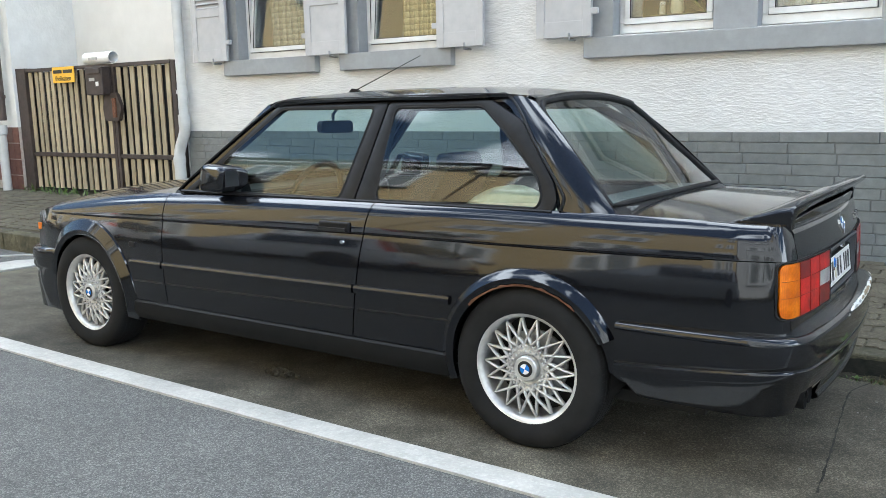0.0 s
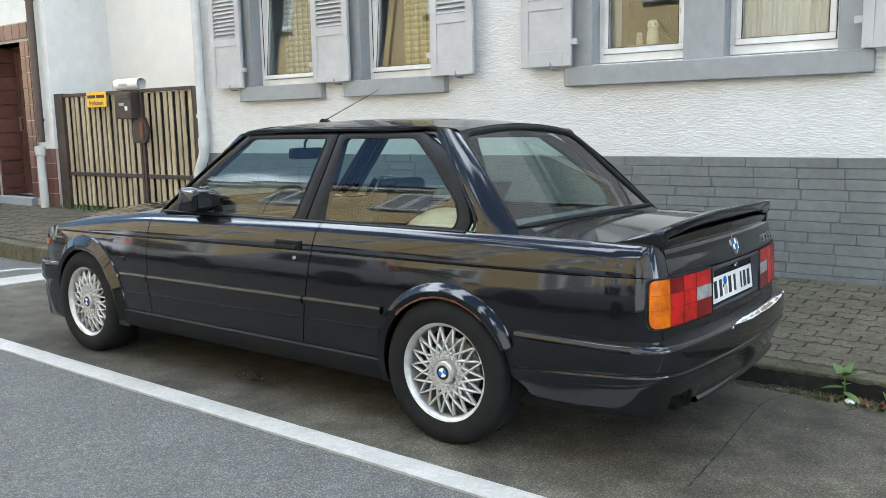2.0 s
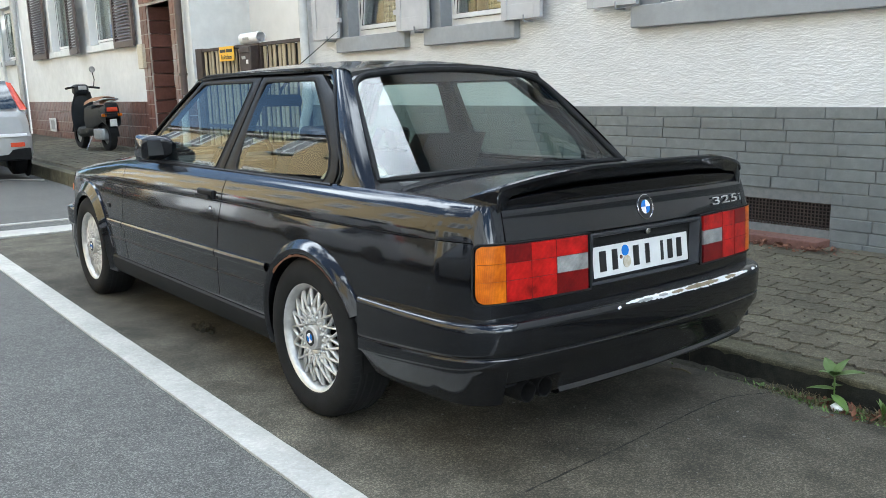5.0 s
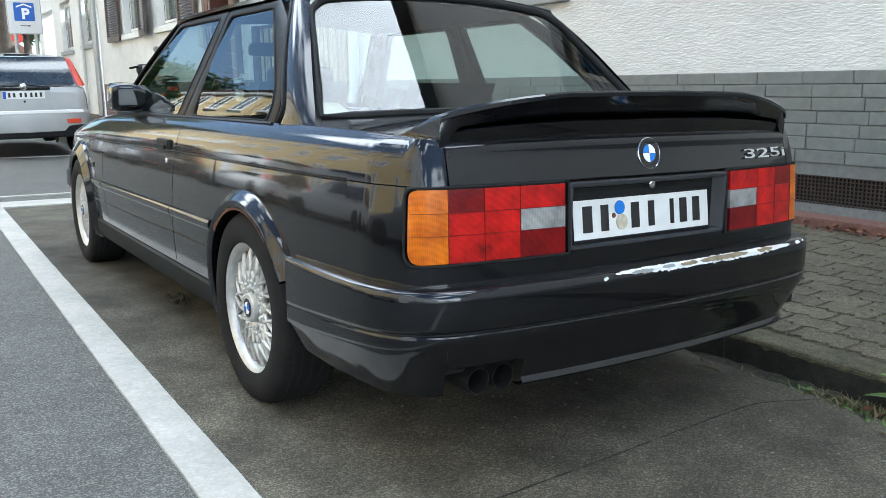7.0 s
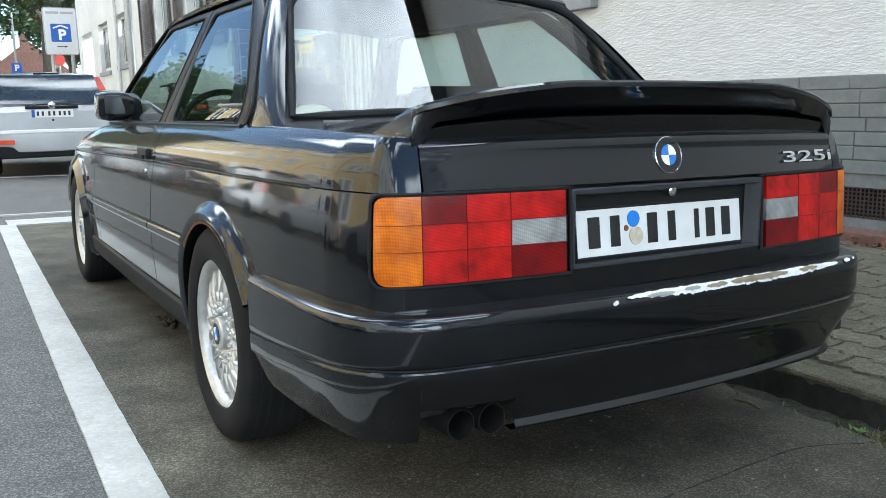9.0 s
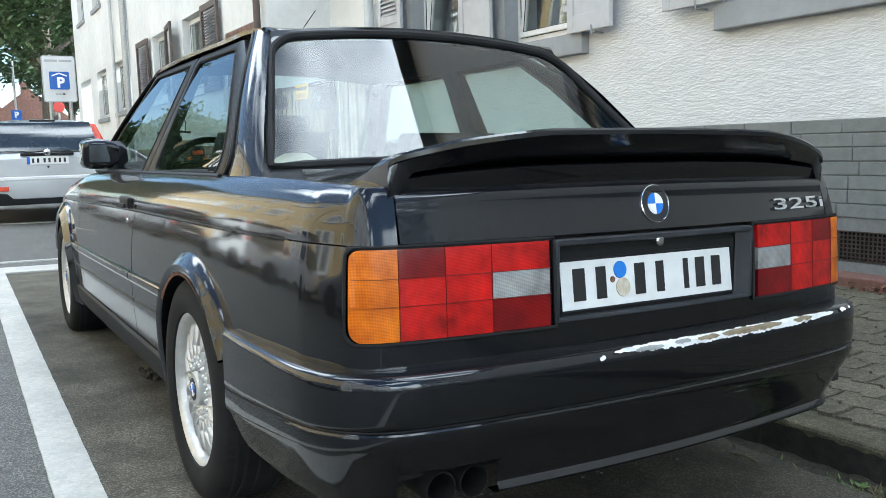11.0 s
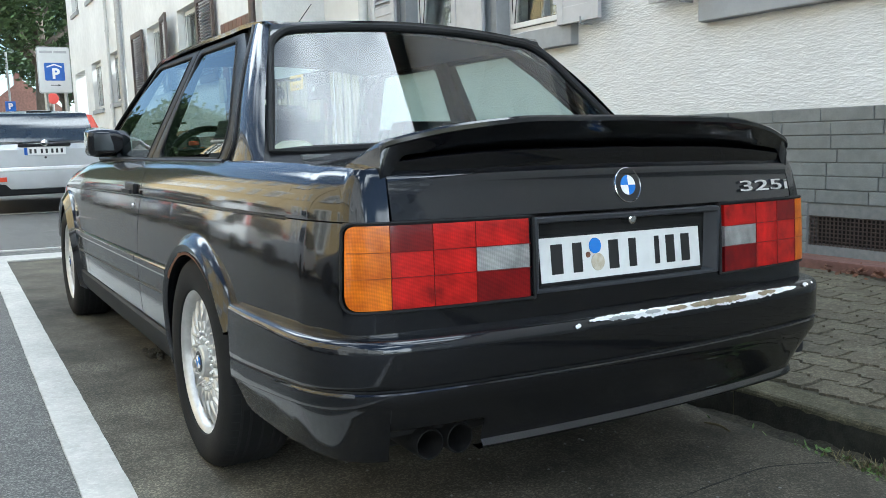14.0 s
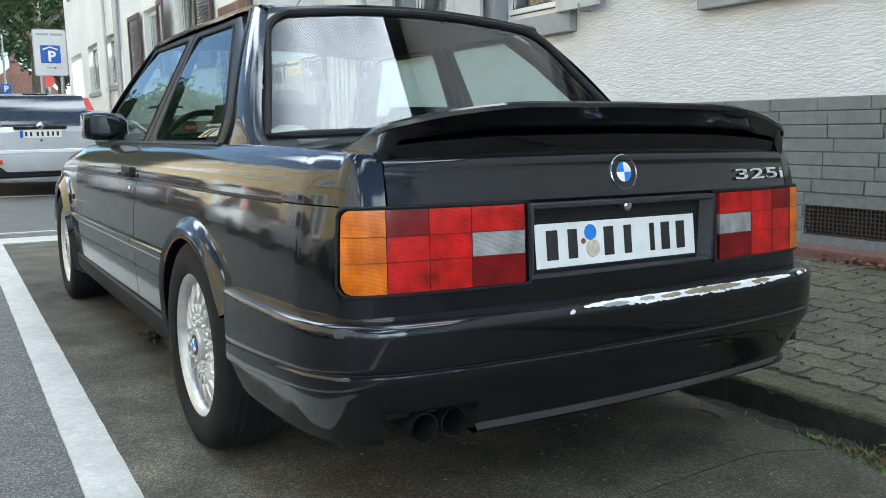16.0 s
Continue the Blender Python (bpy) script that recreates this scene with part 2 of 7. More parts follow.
CLINKER = mat("grey_clinker", (0.135, 0.146, 0.146), (0.178, 0.190, 0.189), 0.45, 18.0, 0.0008, 120, rnd=0.06, stain=0.12, speck=0.08, grit=300.0)
MORTAR = mat("grey_mortar", (0.14, 0.147, 0.145), (0.19, 0.195, 0.19), 0.95, 30.0, 0.002, 200)
GROUT = mat("pale_tile_grout", (0.34, 0.31, 0.28), (0.46, 0.42, 0.38), 0.95, 30.0, 0.001, 200)
STUCCO = mat("white_rough_render", (0.63, 0.63, 0.62), (0.71, 0.71, 0.70), 0.95, 14.0, 0.0105, 52.0, stretch=(0.50, 0.6, 1.6), stain=0.05)
SMOOTH = mat("cream_smooth_render", (0.66, 0.665, 0.645), (0.74, 0.745, 0.725), 0.95, 6.0, 0.004, 30.0, stain=0.08)
BACKWALL = mat("pale_cream_render", (0.69, 0.68, 0.645), (0.75, 0.74, 0.705), 0.95, 3.0, 0.001, 60.0, stain=0.05)
SILL = mat("grey_painted_stone", (0.27, 0.28, 0.285), (0.31, 0.32, 0.325), 0.7, 15.0, 0.0008, 120, stain=0.06)
SHUTTER = mat("light_grey_shutter_paint", (0.42, 0.42, 0.425), (0.48, 0.48, 0.48), 0.55, 10.0, 0.0006, 80, stain=0.1)
UPVC = mat("white_window_frame", (0.66, 0.66, 0.64), (0.74, 0.74, 0.72), 0.4, 12.0, stain=0.08)
NET = mat("white_net_curtain", (0.55, 0.56, 0.55), (0.75, 0.75, 0.73), 0.95, 60.0, 0.004, 90)
# the dimness of an unlit room, put into the colour
ROOM = mat("painted_room_dark", (0.05, 0.055, 0.05), (0.09, 0.09, 0.085), 0.95, 2.0)
GATEWOOD = mat("weathered_gate_slat", (0.33, 0.275, 0.18), (0.46, 0.39, 0.265), 0.85, 14.0, 0.0012, 150, rnd=0.14, stretch=(3, 3, 0.4), stain=0.2)
GATEDARK = mat("dark_brown_gate_paint", (0.035, 0.025, 0.021), (0.06, 0.043, 0.037), 0.6, 12.0, 0.0008, 100, stain=0.2)
BROWNTILE = mat("brown_glazed_tile", (0.115, 0.050, 0.038), (0.175, 0.080, 0.060), 0.3, 20.0, rnd=0.25, coat=0.3)
DOORWOOD = mat("dark_brown_door", (0.075, 0.032, 0.024), (0.115, 0.052, 0.040), 0.45, 9.0, 0.0008, 80, stretch=(1, 1, 0.3))
BROWNPIPE = mat("brown_metal_pipe", (0.065, 0.045, 0.038), (0.10, 0.07, 0.06), 0.45, 9.0, stain=0.15)
PIPE = mat("pale_grey_pipe", (0.50, 0.51, 0.50), (0.60, 0.61, 0.60), 0.5, 9.0, stain=0.12)
YELLOW = mat("yellow_sign", (0.75, 0.42, 0.02), (0.82, 0.49, 0.035), 0.5, 12.0, stain=0.1)
OCHRE = mat("ochre_house_render", (0.45, 0.335, 0.165), (0.53, 0.40, 0.21), 0.95, 3.0, 0.003, 40, stain=0.08)
GREYHOUSE = mat("pale_grey_house_render", (0.46, 0.455, 0.44), (0.54, 0.535, 0.52), 0.95, 3.0, 0.003, 40, stain=0.08)
ROOFTILE = mat("red_brown_roof", (0.11, 0.05, 0.035), (0.18, 0.09, 0.065), 0.85, 6.0, 0.01, 25, stain=0.2)
SILVER = mat("silver_car_paint", (0.42, 0.43, 0.435), (0.47, 0.48, 0.485), 0.38, 4.0, metal=0.3, coat=1.0)
WHITECAR = mat("white_car_paint", (0.78, 0.78, 0.78), (0.82, 0.82, 0.82), 0.3, 4.0, coat=1.0)
BLUECAR = mat("dark_blue_car_paint", (0.012, 0.018, 0.04), (0.016, 0.024, 0.05), 0.3, 4.0, coat=1.0)
SCOOTER = mat("dark_scooter_plastic", (0.014, 0.016, 0.018), (0.022, 0.025, 0.028), 0.5, 9.0, spec=0.25)
TANSEAT = mat("tan_seat_cover", (0.26, 0.12, 0.06), (0.34, 0.17, 0.09), 0.6, 20.0)
LEAF = mat("tree_leaf", (0.034, 0.062, 0.022), (0.070, 0.112, 0.040), 0.55, 3.0, rnd=0.4)
WEED = mat("weed_leaf", (0.080, 0.140, 0.032), (0.125, 0.195, 0.052), 0.55, 20.0, rnd=0.2)
DRYWEED = mat("dry_grass", (0.095, 0.082, 0.042), (0.19, 0.16, 0.085), 0.85, 30.0, rnd=0.3)
# near-black colour that holds both dirt and deep shade
GRIMESHADE = mat("black_grime_and_shade", (0.010, 0.010, 0.008), (0.030, 0.029, 0.021), 0.9, 26.0, 0.003, 140, stain=0.4)
GRIT = mat("pale_grit", (0.10, 0.097, 0.085), (0.26, 0.25, 0.225), 0.9, 90.0)
SOIL = mat("dirt_and_moss", (0.035, 0.03, 0.022), (0.075, 0.068, 0.046), 0.97, 50.0, 0.008, 120, stain=0.3)
BARK = mat("bark", (0.07, 0.058, 0.046), (0.12, 0.10, 0.08), 0.92, 14.0, 0.01, 40, stretch=(1, 1, 0.3))
PAPER = mat("crumpled_paper", (0.75, 0.75, 0.73), (0.85, 0.85, 0.83), 0.8, 40.0)
REDSTONE = mat("red_sandstone_slab", (0.115, 0.055, 0.042), (0.17, 0.085, 0.065), 0.9, 30.0, 0.001, 150)
GREYMETAL = mat("galvanised_steel", (0.33, 0.34, 0.34), (0.42, 0.43, 0.43), 0.45, 20.0, metal=0.6)
BAG = mat("cream_bag", (0.55, 0.47, 0.33), (0.68, 0.6, 0.45), 0.7, 20.0, 0.004, 20)
CERAMIC = mat("cream_ceramic", (0.62, 0.55, 0.36), (0.72, 0.66, 0.48), 0.35, 30.0)
SIGNBACK = mat("pale_sign_face", (0.60, 0.61, 0.60), (0.66, 0.67, 0.66), 0.4, 9.0)
SIGNBLUE = mat("traffic_blue", (0.01, 0.09, 0.42), (0.012, 0.11, 0.46), 0.4, 9.0)
REDLIGHT = mat("red_sign_face", (0.42, 0.05, 0.04), None, 0.4, 9.0)


# ---- building blocks ----
def link(name, bm, material, parent=None, label="", smooth=False):
    me = bpy.data.meshes.new(name)
    bm.normal_update()
    bm.to_mesh(me)
    bm.free()
    me.materials.append(material)
    if smooth:
        me.shade_smooth()
        if hasattr(me, "set_sharp_from_angle"):
            me.set_sharp_from_angle(angle=radians(38))
    ob = new(name, me)
    if parent:
        ob.parent = parent
    if label:
        ob["label"] = label
    return ob


def part(name, bm, material, parent, label="", smooth=False):
    return link(name, bm, material, parent, label, smooth)


def thing(name, label, category, group="", kind="", m=None):
    e = new(name)
    if m is not None:
        e.matrix_basis = m
    return tagged(e, label, category, group, kind)


def box(x0, y0, z0, x1, y1, z1, bevel=0.0, seg=2, bm=None):
    own = bm is None
    bm = bmesh.new() if own else bm
    r = bmesh.ops.create_cube(bm, size=1)
    for v in r["verts"]:
        v.co = Vector(((x0 + x1) / 2 + v.co.x * (x1 - x0), (y0 + y1) / 2 + v.co.y * (y1 - y0), (z0 + z1) / 2 + v.co.z * (z1 - z0)))
    if bevel:
        es = list({e for v in r["verts"] for e in v.link_edges})
        bmesh.ops.bevel(bm, geom=es, offset=bevel, segments=seg, profile=0.5, affect="EDGES")
    return bm


def grid(f, nu, nv, bm=None, flip=False):
    """A sheet of quads through f(i, j), i = 0..nu, j = 0..nv."""
    bm = bm or bmesh.new()
    vs = [[bm.verts.new(f(i, j)) for j in range(nv + 1)] for i in range(nu + 1)]
    for i in range(nu):
        for j in range(nv):
            q = (vs[i][j], vs[i + 1][j], vs[i + 1][j + 1], vs[i][j + 1])
            bm.faces.new(q[::-1] if flip else q)
    return bm


def rows(lists, bm=None, closed=False, flip=False):
    """Quads between neighbouring lists of points; closed joins each list's end to its start."""
    bm = bm or bmesh.new()
    vs = [[bm.verts.new(p) for p in l] for l in lists]
    n = len(lists[0])
    for a, b in zip(vs, vs[1:]):
        for j in range(n if closed else n - 1):
            q = (a[j], b[j], b[(j + 1) % n], a[(j + 1) % n])
            bm.faces.new(q[::-1] if flip else q)
    return bm


def solid(bm, t):
    """Give a sheet a thickness t on its inner side, with closed edges."""
    bm.normal_update()
    fs, vs, t = bm.faces[:], bm.verts[:], abs(t)
    rim = [e for e in bm.edges if len(e.link_faces) == 1]
    twin = {v: bm.verts.new(v.co - v.normal * t) for v in vs}
    for f in fs:
        bm.faces.new([twin[v] for v in reversed(f.verts[:])])
    for e in rim:
        l = e.link_loops[0]
        a, b = l.vert, l.link_loop_next.vert
        bm.faces.new((b, a, twin[a], twin[b]))
    return bm


def prism(poly, axis, a, b, bm=None):
    """A polygon of 2D points drawn out along an axis from a to b."""
    bm = bm or bmesh.new()
    put = {"x": lambda p, k: (k, p[0], p[1]), "y": lambda p, k: (p[0], k, p[1]), "z": lambda p, k: (p[0], p[1], k)}[axis]
    va, vb = [bm.verts.new(put(p, a)) for p in poly], [bm.verts.new(put(p, b)) for p in poly]
    n = len(poly)
    for i in range(n):
        bm.faces.new((va[i], va[(i + 1) % n], vb[(i + 1) % n], vb[i]))
    bm.faces.new(va[::-1])
    bm.faces.new(vb)
    bmesh.ops.recalc_face_normals(bm, faces=bm.faces[:])
    return bm


def turn(profile, axis, centre, n=40, bm=None):
    """Revolve (radius, along) points round an axis through centre."""
    c = Vector(centre)
    rings = []
    for k in range(n):
        a = 2 * math.pi * k / n
        s, o = math.sin(a), math.cos(a)
        if axis == "y":
            rings.append([c + Vector((r * o, h, r * s)) for r, h in profile])
        elif axis == "x":
            rings.append([c + Vector((h, r * o, r * s)) for r, h in profile])
        else:
            rings.append([c + Vector((r * o, r * s, h)) for r, h in profile])
    rings.append(rings[0])
    bm = rows(rings, bm)
    bmesh.ops.remove_doubles(bm, verts=bm.verts[:], dist=1e-5)
    bmesh.ops.recalc_face_normals(bm, faces=bm.faces[:])
    return bm


def tube(path, r, n=8, bm=None, closed=False):
    """A round bar along a path; r is a number or one for each point."""
    path = [Vector(p) for p in path]
    m = len(path)
    rings, side = [], None
    for i, p in enumerate(path):
        a = path[(i - 1) % m] if (closed or i) else p
        b = path[(i + 1) % m] if (closed or i < m - 1) else p
        d = (b - a).normalized()
        if side is None:
            side = d.orthogonal().normalized()
        side = (side - d * side.dot(d)).normalized()
        up = d.cross(side)
        rr = r[i] if isinstance(r, (list, tuple)) else r
        rings.append([p + rr * (math.cos(2 * math.pi * k / n) * side + math.sin(2 * math.pi * k / n) * up) for k in range(n)])
    if closed:
        rings.append(rings[0])
    own = bm is None
    bm = bm or bmesh.new()
    before = set(bm.faces)
    rows(rings, bm, closed=True)
    if not closed:
        for ring in (rings[0], rings[-1]):
            bm.faces.new([bm.verts.new(p) for p in ring])
    if own:
        bmesh.ops.remove_doubles(bm, verts=bm.verts[:], dist=1e-6)
    bmesh.ops.recalc_face_normals(bm, faces=[f for f in bm.faces if f not in before])
    return bm


def spline(pts, n):
    """n + 1 points along a smooth line through pts (any dimension)."""
    p = np.array([tuple(q) for q in pts], float)
    p = np.vstack([2 * p[0] - p[1], p, 2 * p[-1] - p[-2]])
    out, m = [], len(pts) - 1
    for k in range(n + 1):
        u = min(k / n * m, m - 1e-9)
        i = int(u)
        t = u - i
        a, b, c, d = p[i], p[i + 1], p[i + 2], p[i + 3]
        out.append(0.5 * ((2 * b) + (c - a) * t + (2 * a - 5 * b + 4 * c - d) * t * t + (3 * b - a - 3 * c + d) * t ** 3))
    return out


def curve(*pairs):
    """A smooth function through (x, y) pairs that does not overshoot."""
    xs, ys = np.array([p[0] for p in pairs], float), np.array([p[1] for p in pairs], float)
    d = np.diff(ys) / np.diff(xs)
    m = np.concatenate([[d[0]], [0 if a * b <= 0 else 2 * a * b / (a + b) for a, b in zip(d, d[1:])], [d[-1]]])

    def f(x):
        x = min(max(x, xs[0]), xs[-1])
        i = int(min(np.searchsorted(xs, x, side="right") - 1, len(xs) - 2))
        h = xs[i + 1] - xs[i]
        t = (x - xs[i]) / h
        return float((1 + 2 * t) * (1 - t) ** 2 * ys[i] + t * (1 - t) ** 2 * h * m[i] + t * t * (3 - 2 * t) * ys[i + 1] + t * t * (t - 1) * h * m[i + 1])
    return f


def rounded(poly, r, seg=4):
    """A closed 2D polygon with its corners rounded by r."""
    out, n = [], len(poly)
    for i in range(n):
        p, a, b = Vector(poly[i]), Vector(poly[i - 1]), Vector(poly[(i + 1) % n])
        da, db = (a - p), (b - p)
        k = min(r, da.length * 0.45, db.length * 0.45)
        s, e = p + da.normalized() * k, p + db.normalized() * k
        for j in range(seg + 1):
            t = j / seg
            out.append(tuple((1 - t) ** 2 * s + 2 * t * (1 - t) * p + t * t * e))
    return out


def offset(poly, d):
    """A closed 2D polygon moved outwards by d (drawn counter-clockwise)."""
    out, n = [], len(poly)
    area = sum(poly[i][0] * poly[(i + 1) % n][1] - poly[(i + 1) % n][0] * poly[i][1] for i in range(n))
    sg = 1 if area > 0 else -1
    for i in range(n):
        a, p, b = Vector(poly[i - 1]), Vector(poly[i]), Vector(poly[(i + 1) % n])
        u, w = (p - a).normalized(), (b - p).normalized()
        nn = (Vector((u.y, -u.x)) + Vector((w.y, -w.x)))
        nn = nn.normalized() if nn.length > 1e-6 else Vector((u.y, -u.x))
        out.append(tuple(p + nn * d * sg / max(0.5, nn.dot(Vector((u.y, -u.x))))))
    return out


def writing(words, size, m, material, name, parent=None, deep=0.001, bold=0.0):
    """Words as a mesh of their own."""
    cu = bpy.data.curves.new(name, "FONT")
    cu.body, cu.size, cu.extrude, cu.offset, cu.align_x, cu.align_y = words, size, deep, bold, "CENTER", "CENTER"
    tmp = new("tmp", cu)
    me = bpy.data.meshes.new_from_object(tmp.evaluated_get(bpy.context.evaluated_depsgraph_get()))
    bpy.data.objects.remove(tmp)
    me.materials.clear()
    me.materials.append(material)
    me.transform(m)
    ob = new(name, me)
    if parent:
        ob.parent = parent
    return ob


# ---- ground, road, pavement ----
def rise(x):
    return 0.0045 * max(0.0, -x - 2.4)


def road_z(x, y):
    c = -0.022 * (y + 0.72) - 0.10 * max(0.0, y - 0.5) if y > -2.2 else 0.0326 + 0.012 * (-y - 2.2) if y > -3.6 else 0.0494 - 0.016 * (-y - 3.6)
    return max(c, -0.075) + rise(x)


def kerb_y(x):
    return 0.85 - 0.012 * x


def pave_z(x, y):
    return 0.052 + 0.048 * (y - 0.85) + 0.009 * max(0.0, -x)


XS = [-400, -150, -80, -50, -36, -28, -22, -18, -15, -12, -10, -8, -6.5, -5, -4, -3, -2.4, -1.5, -0.5, 0.5, 1.5, 3, 5, 9, 15, 40, 120, 400]
YS = [-400, -150, -60, -30, -18, -12, -9, -7, -5, -3.6, -2.9, -2.2, -1.5, -0.9, 0, 0.5, 0.9, 3.0, 8, 30, 150, 400]
tagged(link("ground", grid(lambda i, j: (XS[i], YS[j], road_z(XS[i], min(YS[j], 0.9))), len(XS) - 1, len(YS) - 1), ASPHALT), "grey asphalt road with fine aggregate", "road", kind="structure")

BX = [-5.1, -4, -3, -2.4, -1.5, -0.5, 0.5, 1.5, 3, 5, 9, 16]
tagged(link("road_1", grid(lambda i, j: (BX[i], (-1.04 - 0.012 * BX[i]) * (1 - j / 20) + (kerb_y(BX[i]) + 0.01) * j / 20, 0.004 + road_z(BX[i], (-1.04 - 0.012 * BX[i]) * (1 - j / 20) + kerb_y(BX[i]) * j / 20)), len(BX) - 1, 20), BAYTAR),
       "dark stained parking bay asphalt beside the kerb", "parking bay", kind="structure")


def stripe(name, a, b, width, label, n=60):
    """A worn painted line on the road from a to b, 3 mm thick, with frayed edges."""
    a, b = Vector(a), Vector(b)
    d = (b - a).normalized()
    s = Vector((-d.y, d.x))
    rnd = random.Random(len(name) * 7 + int(a.x * 13))
    ls = []
    for k in range(n + 1):
        p = a.lerp(b, k / n)
        w0, w1 = width / 2 + rnd.uniform(-0.0015, 0.001), width / 2 + rnd.uniform(-0.0015, 0.001)
        q0, q1 = p - s * w0, p + s * w1
        ls.append([(q0.x, q0.y, 0.0 + road_z(q0.x, q0.y)), (q0.x, q0.y, 0.010 + road_z(q0.x, q0.y)), (q1.x, q1.y, 0.010 + road_z(q1.x, q1.y)), (q1.x, q1.y, road_z(q1.x, q1.y))])
    return tagged(link(name, rows(ls, flip=True), LINE), label, "road marking", "road markings", "structure")


stripe("road_line_long", (-5.2, -0.988), (9.0, -1.16), 0.122, "worn white painted line along the parking bay", 240)
stripe("road_line_wide", (-5.34, -0.98), (-5.34, 0.88), 0.36, "wide white painted line across the bay's end")
stripe("road_line_thin", (-5.93, -1.00), (-5.93, 0.90), 0.07, "thin white painted line across the street edge")
stripe("road_line_far", (-10.6, -2.2), (-10.6, 0.92), 0.10, "thin white painted line ahead of the bay")

KN = [i * 1.0 - 17.5 for i in range(27)]
kerb = tagged(new("kerb"), "mossy grey concrete kerb stones between road and pavement", "kerb", kind="structure")
for x0 in KN:
    bm = box(0, 0, -0.2, 0.992, 0.13, 0, 0.012)
    k = part("kerb_stone", bm, KERB, kerb)
    k.location = (x0, kerb_y(x0), pave_z(x0 + 0.5, 0.92))
    k.rotation_euler = (0, math.atan(0.009) if x0 < 0 else 0, -0.012)
    # dark film over the kerb face: its grime, with its shade painted in
    if -3.0 < x0 < 4.5:
        part("grime_film", grid(lambda i, j: (-0.003 + 0.998 * i / 40, -0.003, -0.19 + j * 0.01 + (0 if j < 12 else (0.050 + 0.010 * noise.noise((i * 0.7 + x0 * 9, 0, 1.5)) + 0.006 * noise.noise((i * 2.3, x0, 0))))), 40, 12, flip=True), GRIMESHADE, k, "near-black film of grime and painted shade on the kerb face")
PX = [-60, -30, -18, -10, -6, -3, 0, 4, 10, 20]
tagged(link("pavement_bed", grid(lambda i, j: (PX[i], kerb_y(PX[i]) + 0.12 + j * (3.2 - kerb_y(PX[i])) / 3, pave_z(PX[i], kerb_y(PX[i]) + 0.12 + j * (2.9 - kerb_y(PX[i])) / 3) - 0.0085), len(PX) - 1, 3), JOINT),
       "sandy bed and joints under the pavement stones", "pavement", kind="structure")


# ---- houses ----
def wall(name, x0, x1, y0, y1, z0, z1, holes, material, label):
    """A wall along x with holes (x0, x1, z0, z1) that go right through it, as one closed mesh."""
    bm = bmesh.new()
    xs = sorted({x0, x1, *[h[0] for h in holes], *[h[1] for h in holes]})
    zs = sorted({z0, z1, *[min(max(q, z0), z1) for h in holes for q in h[2:]]})
    nx, nz = len(xs) - 1, len(zs) - 1
    full = lambda i, j: 0 <= i < nx and 0 <= j < nz and not any(h[0] < (xs[i] + xs[i + 1]) / 2 < h[1] and h[2] < (zs[j] + zs[j + 1]) / 2 < h[3] for h in holes)
    made = {}

    def corner(i, j, y):
        if (i, j, y) not in made:
            made[i, j, y] = bm.verts.new((xs[i], y, zs[j]))
        return made[i, j, y]

    for i in range(nx):
        for j in range(nz):
            if not full(i, j):
                continue
            loop = ((i, j), (i + 1, j), (i + 1, j + 1), (i, j + 1))
            bm.faces.new([corner(*p, y0) for p in loop])
            bm.faces.new([corner(*p, y1) for p in loop[::-1]])
            for p, q, (di, dj) in zip(loop, loop[1:] + loop[:1], ((0, -1), (1, 0), (0, 1), (-1, 0))):
                if not full(i + di, j + dj):
                    bm.faces.new((corner(*q, y0), corner(*p, y0), corner(*p, y1), corner(*q, y1)))
    return tagged(link(name, bm, material), label, "wall", kind="structure")


WY = 2.77
HOLES = [(-5.13, -4.22, 1.69, 2.98), (-3.58, -2.72, 1.69, 2.98), (-1.15, -0.405, 1.70, 2.98), (-0.115, 0.645, 1.70, 2.98)]
wall_main = wall("wall_main_house", -5.98, 12.0, WY, WY + 0.32, 0.988, 6.3, HOLES, STUCCO, "white rough-rendered house wall above a clinker base")
wall("wall_main_base", -5.98, 12.0, WY + 0.006, WY + 0.32, -0.2, 0.988, [(-0.62, 0.13, 0.24, 0.405)], MORTAR, "grey mortar backing of the clinker base")
wall("wall_main_gable", -5.98, -5.7, WY + 0.32, 9.0, -0.2, 6.3, [], STUCCO, "white rendered gable wall of the house")
wall("wall_main_east", 11.7, 12.0, WY + 0.32, 9.0, -0.2, 6.3, [], STUCCO, "white rendered end wall of the house")
wall("wall_main_rear", -5.7, 11.7, 8.7, 9.0, -0.2, 6.3, [], STUCCO, "white rendered rear wall of the house")
tagged(link("roof_main_house", prism([(WY - 0.3, 6.25), (WY + 3.1, 9.2), (9.4, 6.25), (WY + 3.1, 8.9)], "x", -6.2, 12.2), ROOFTILE), "red-brown tiled house roof", "roof", kind="structure")


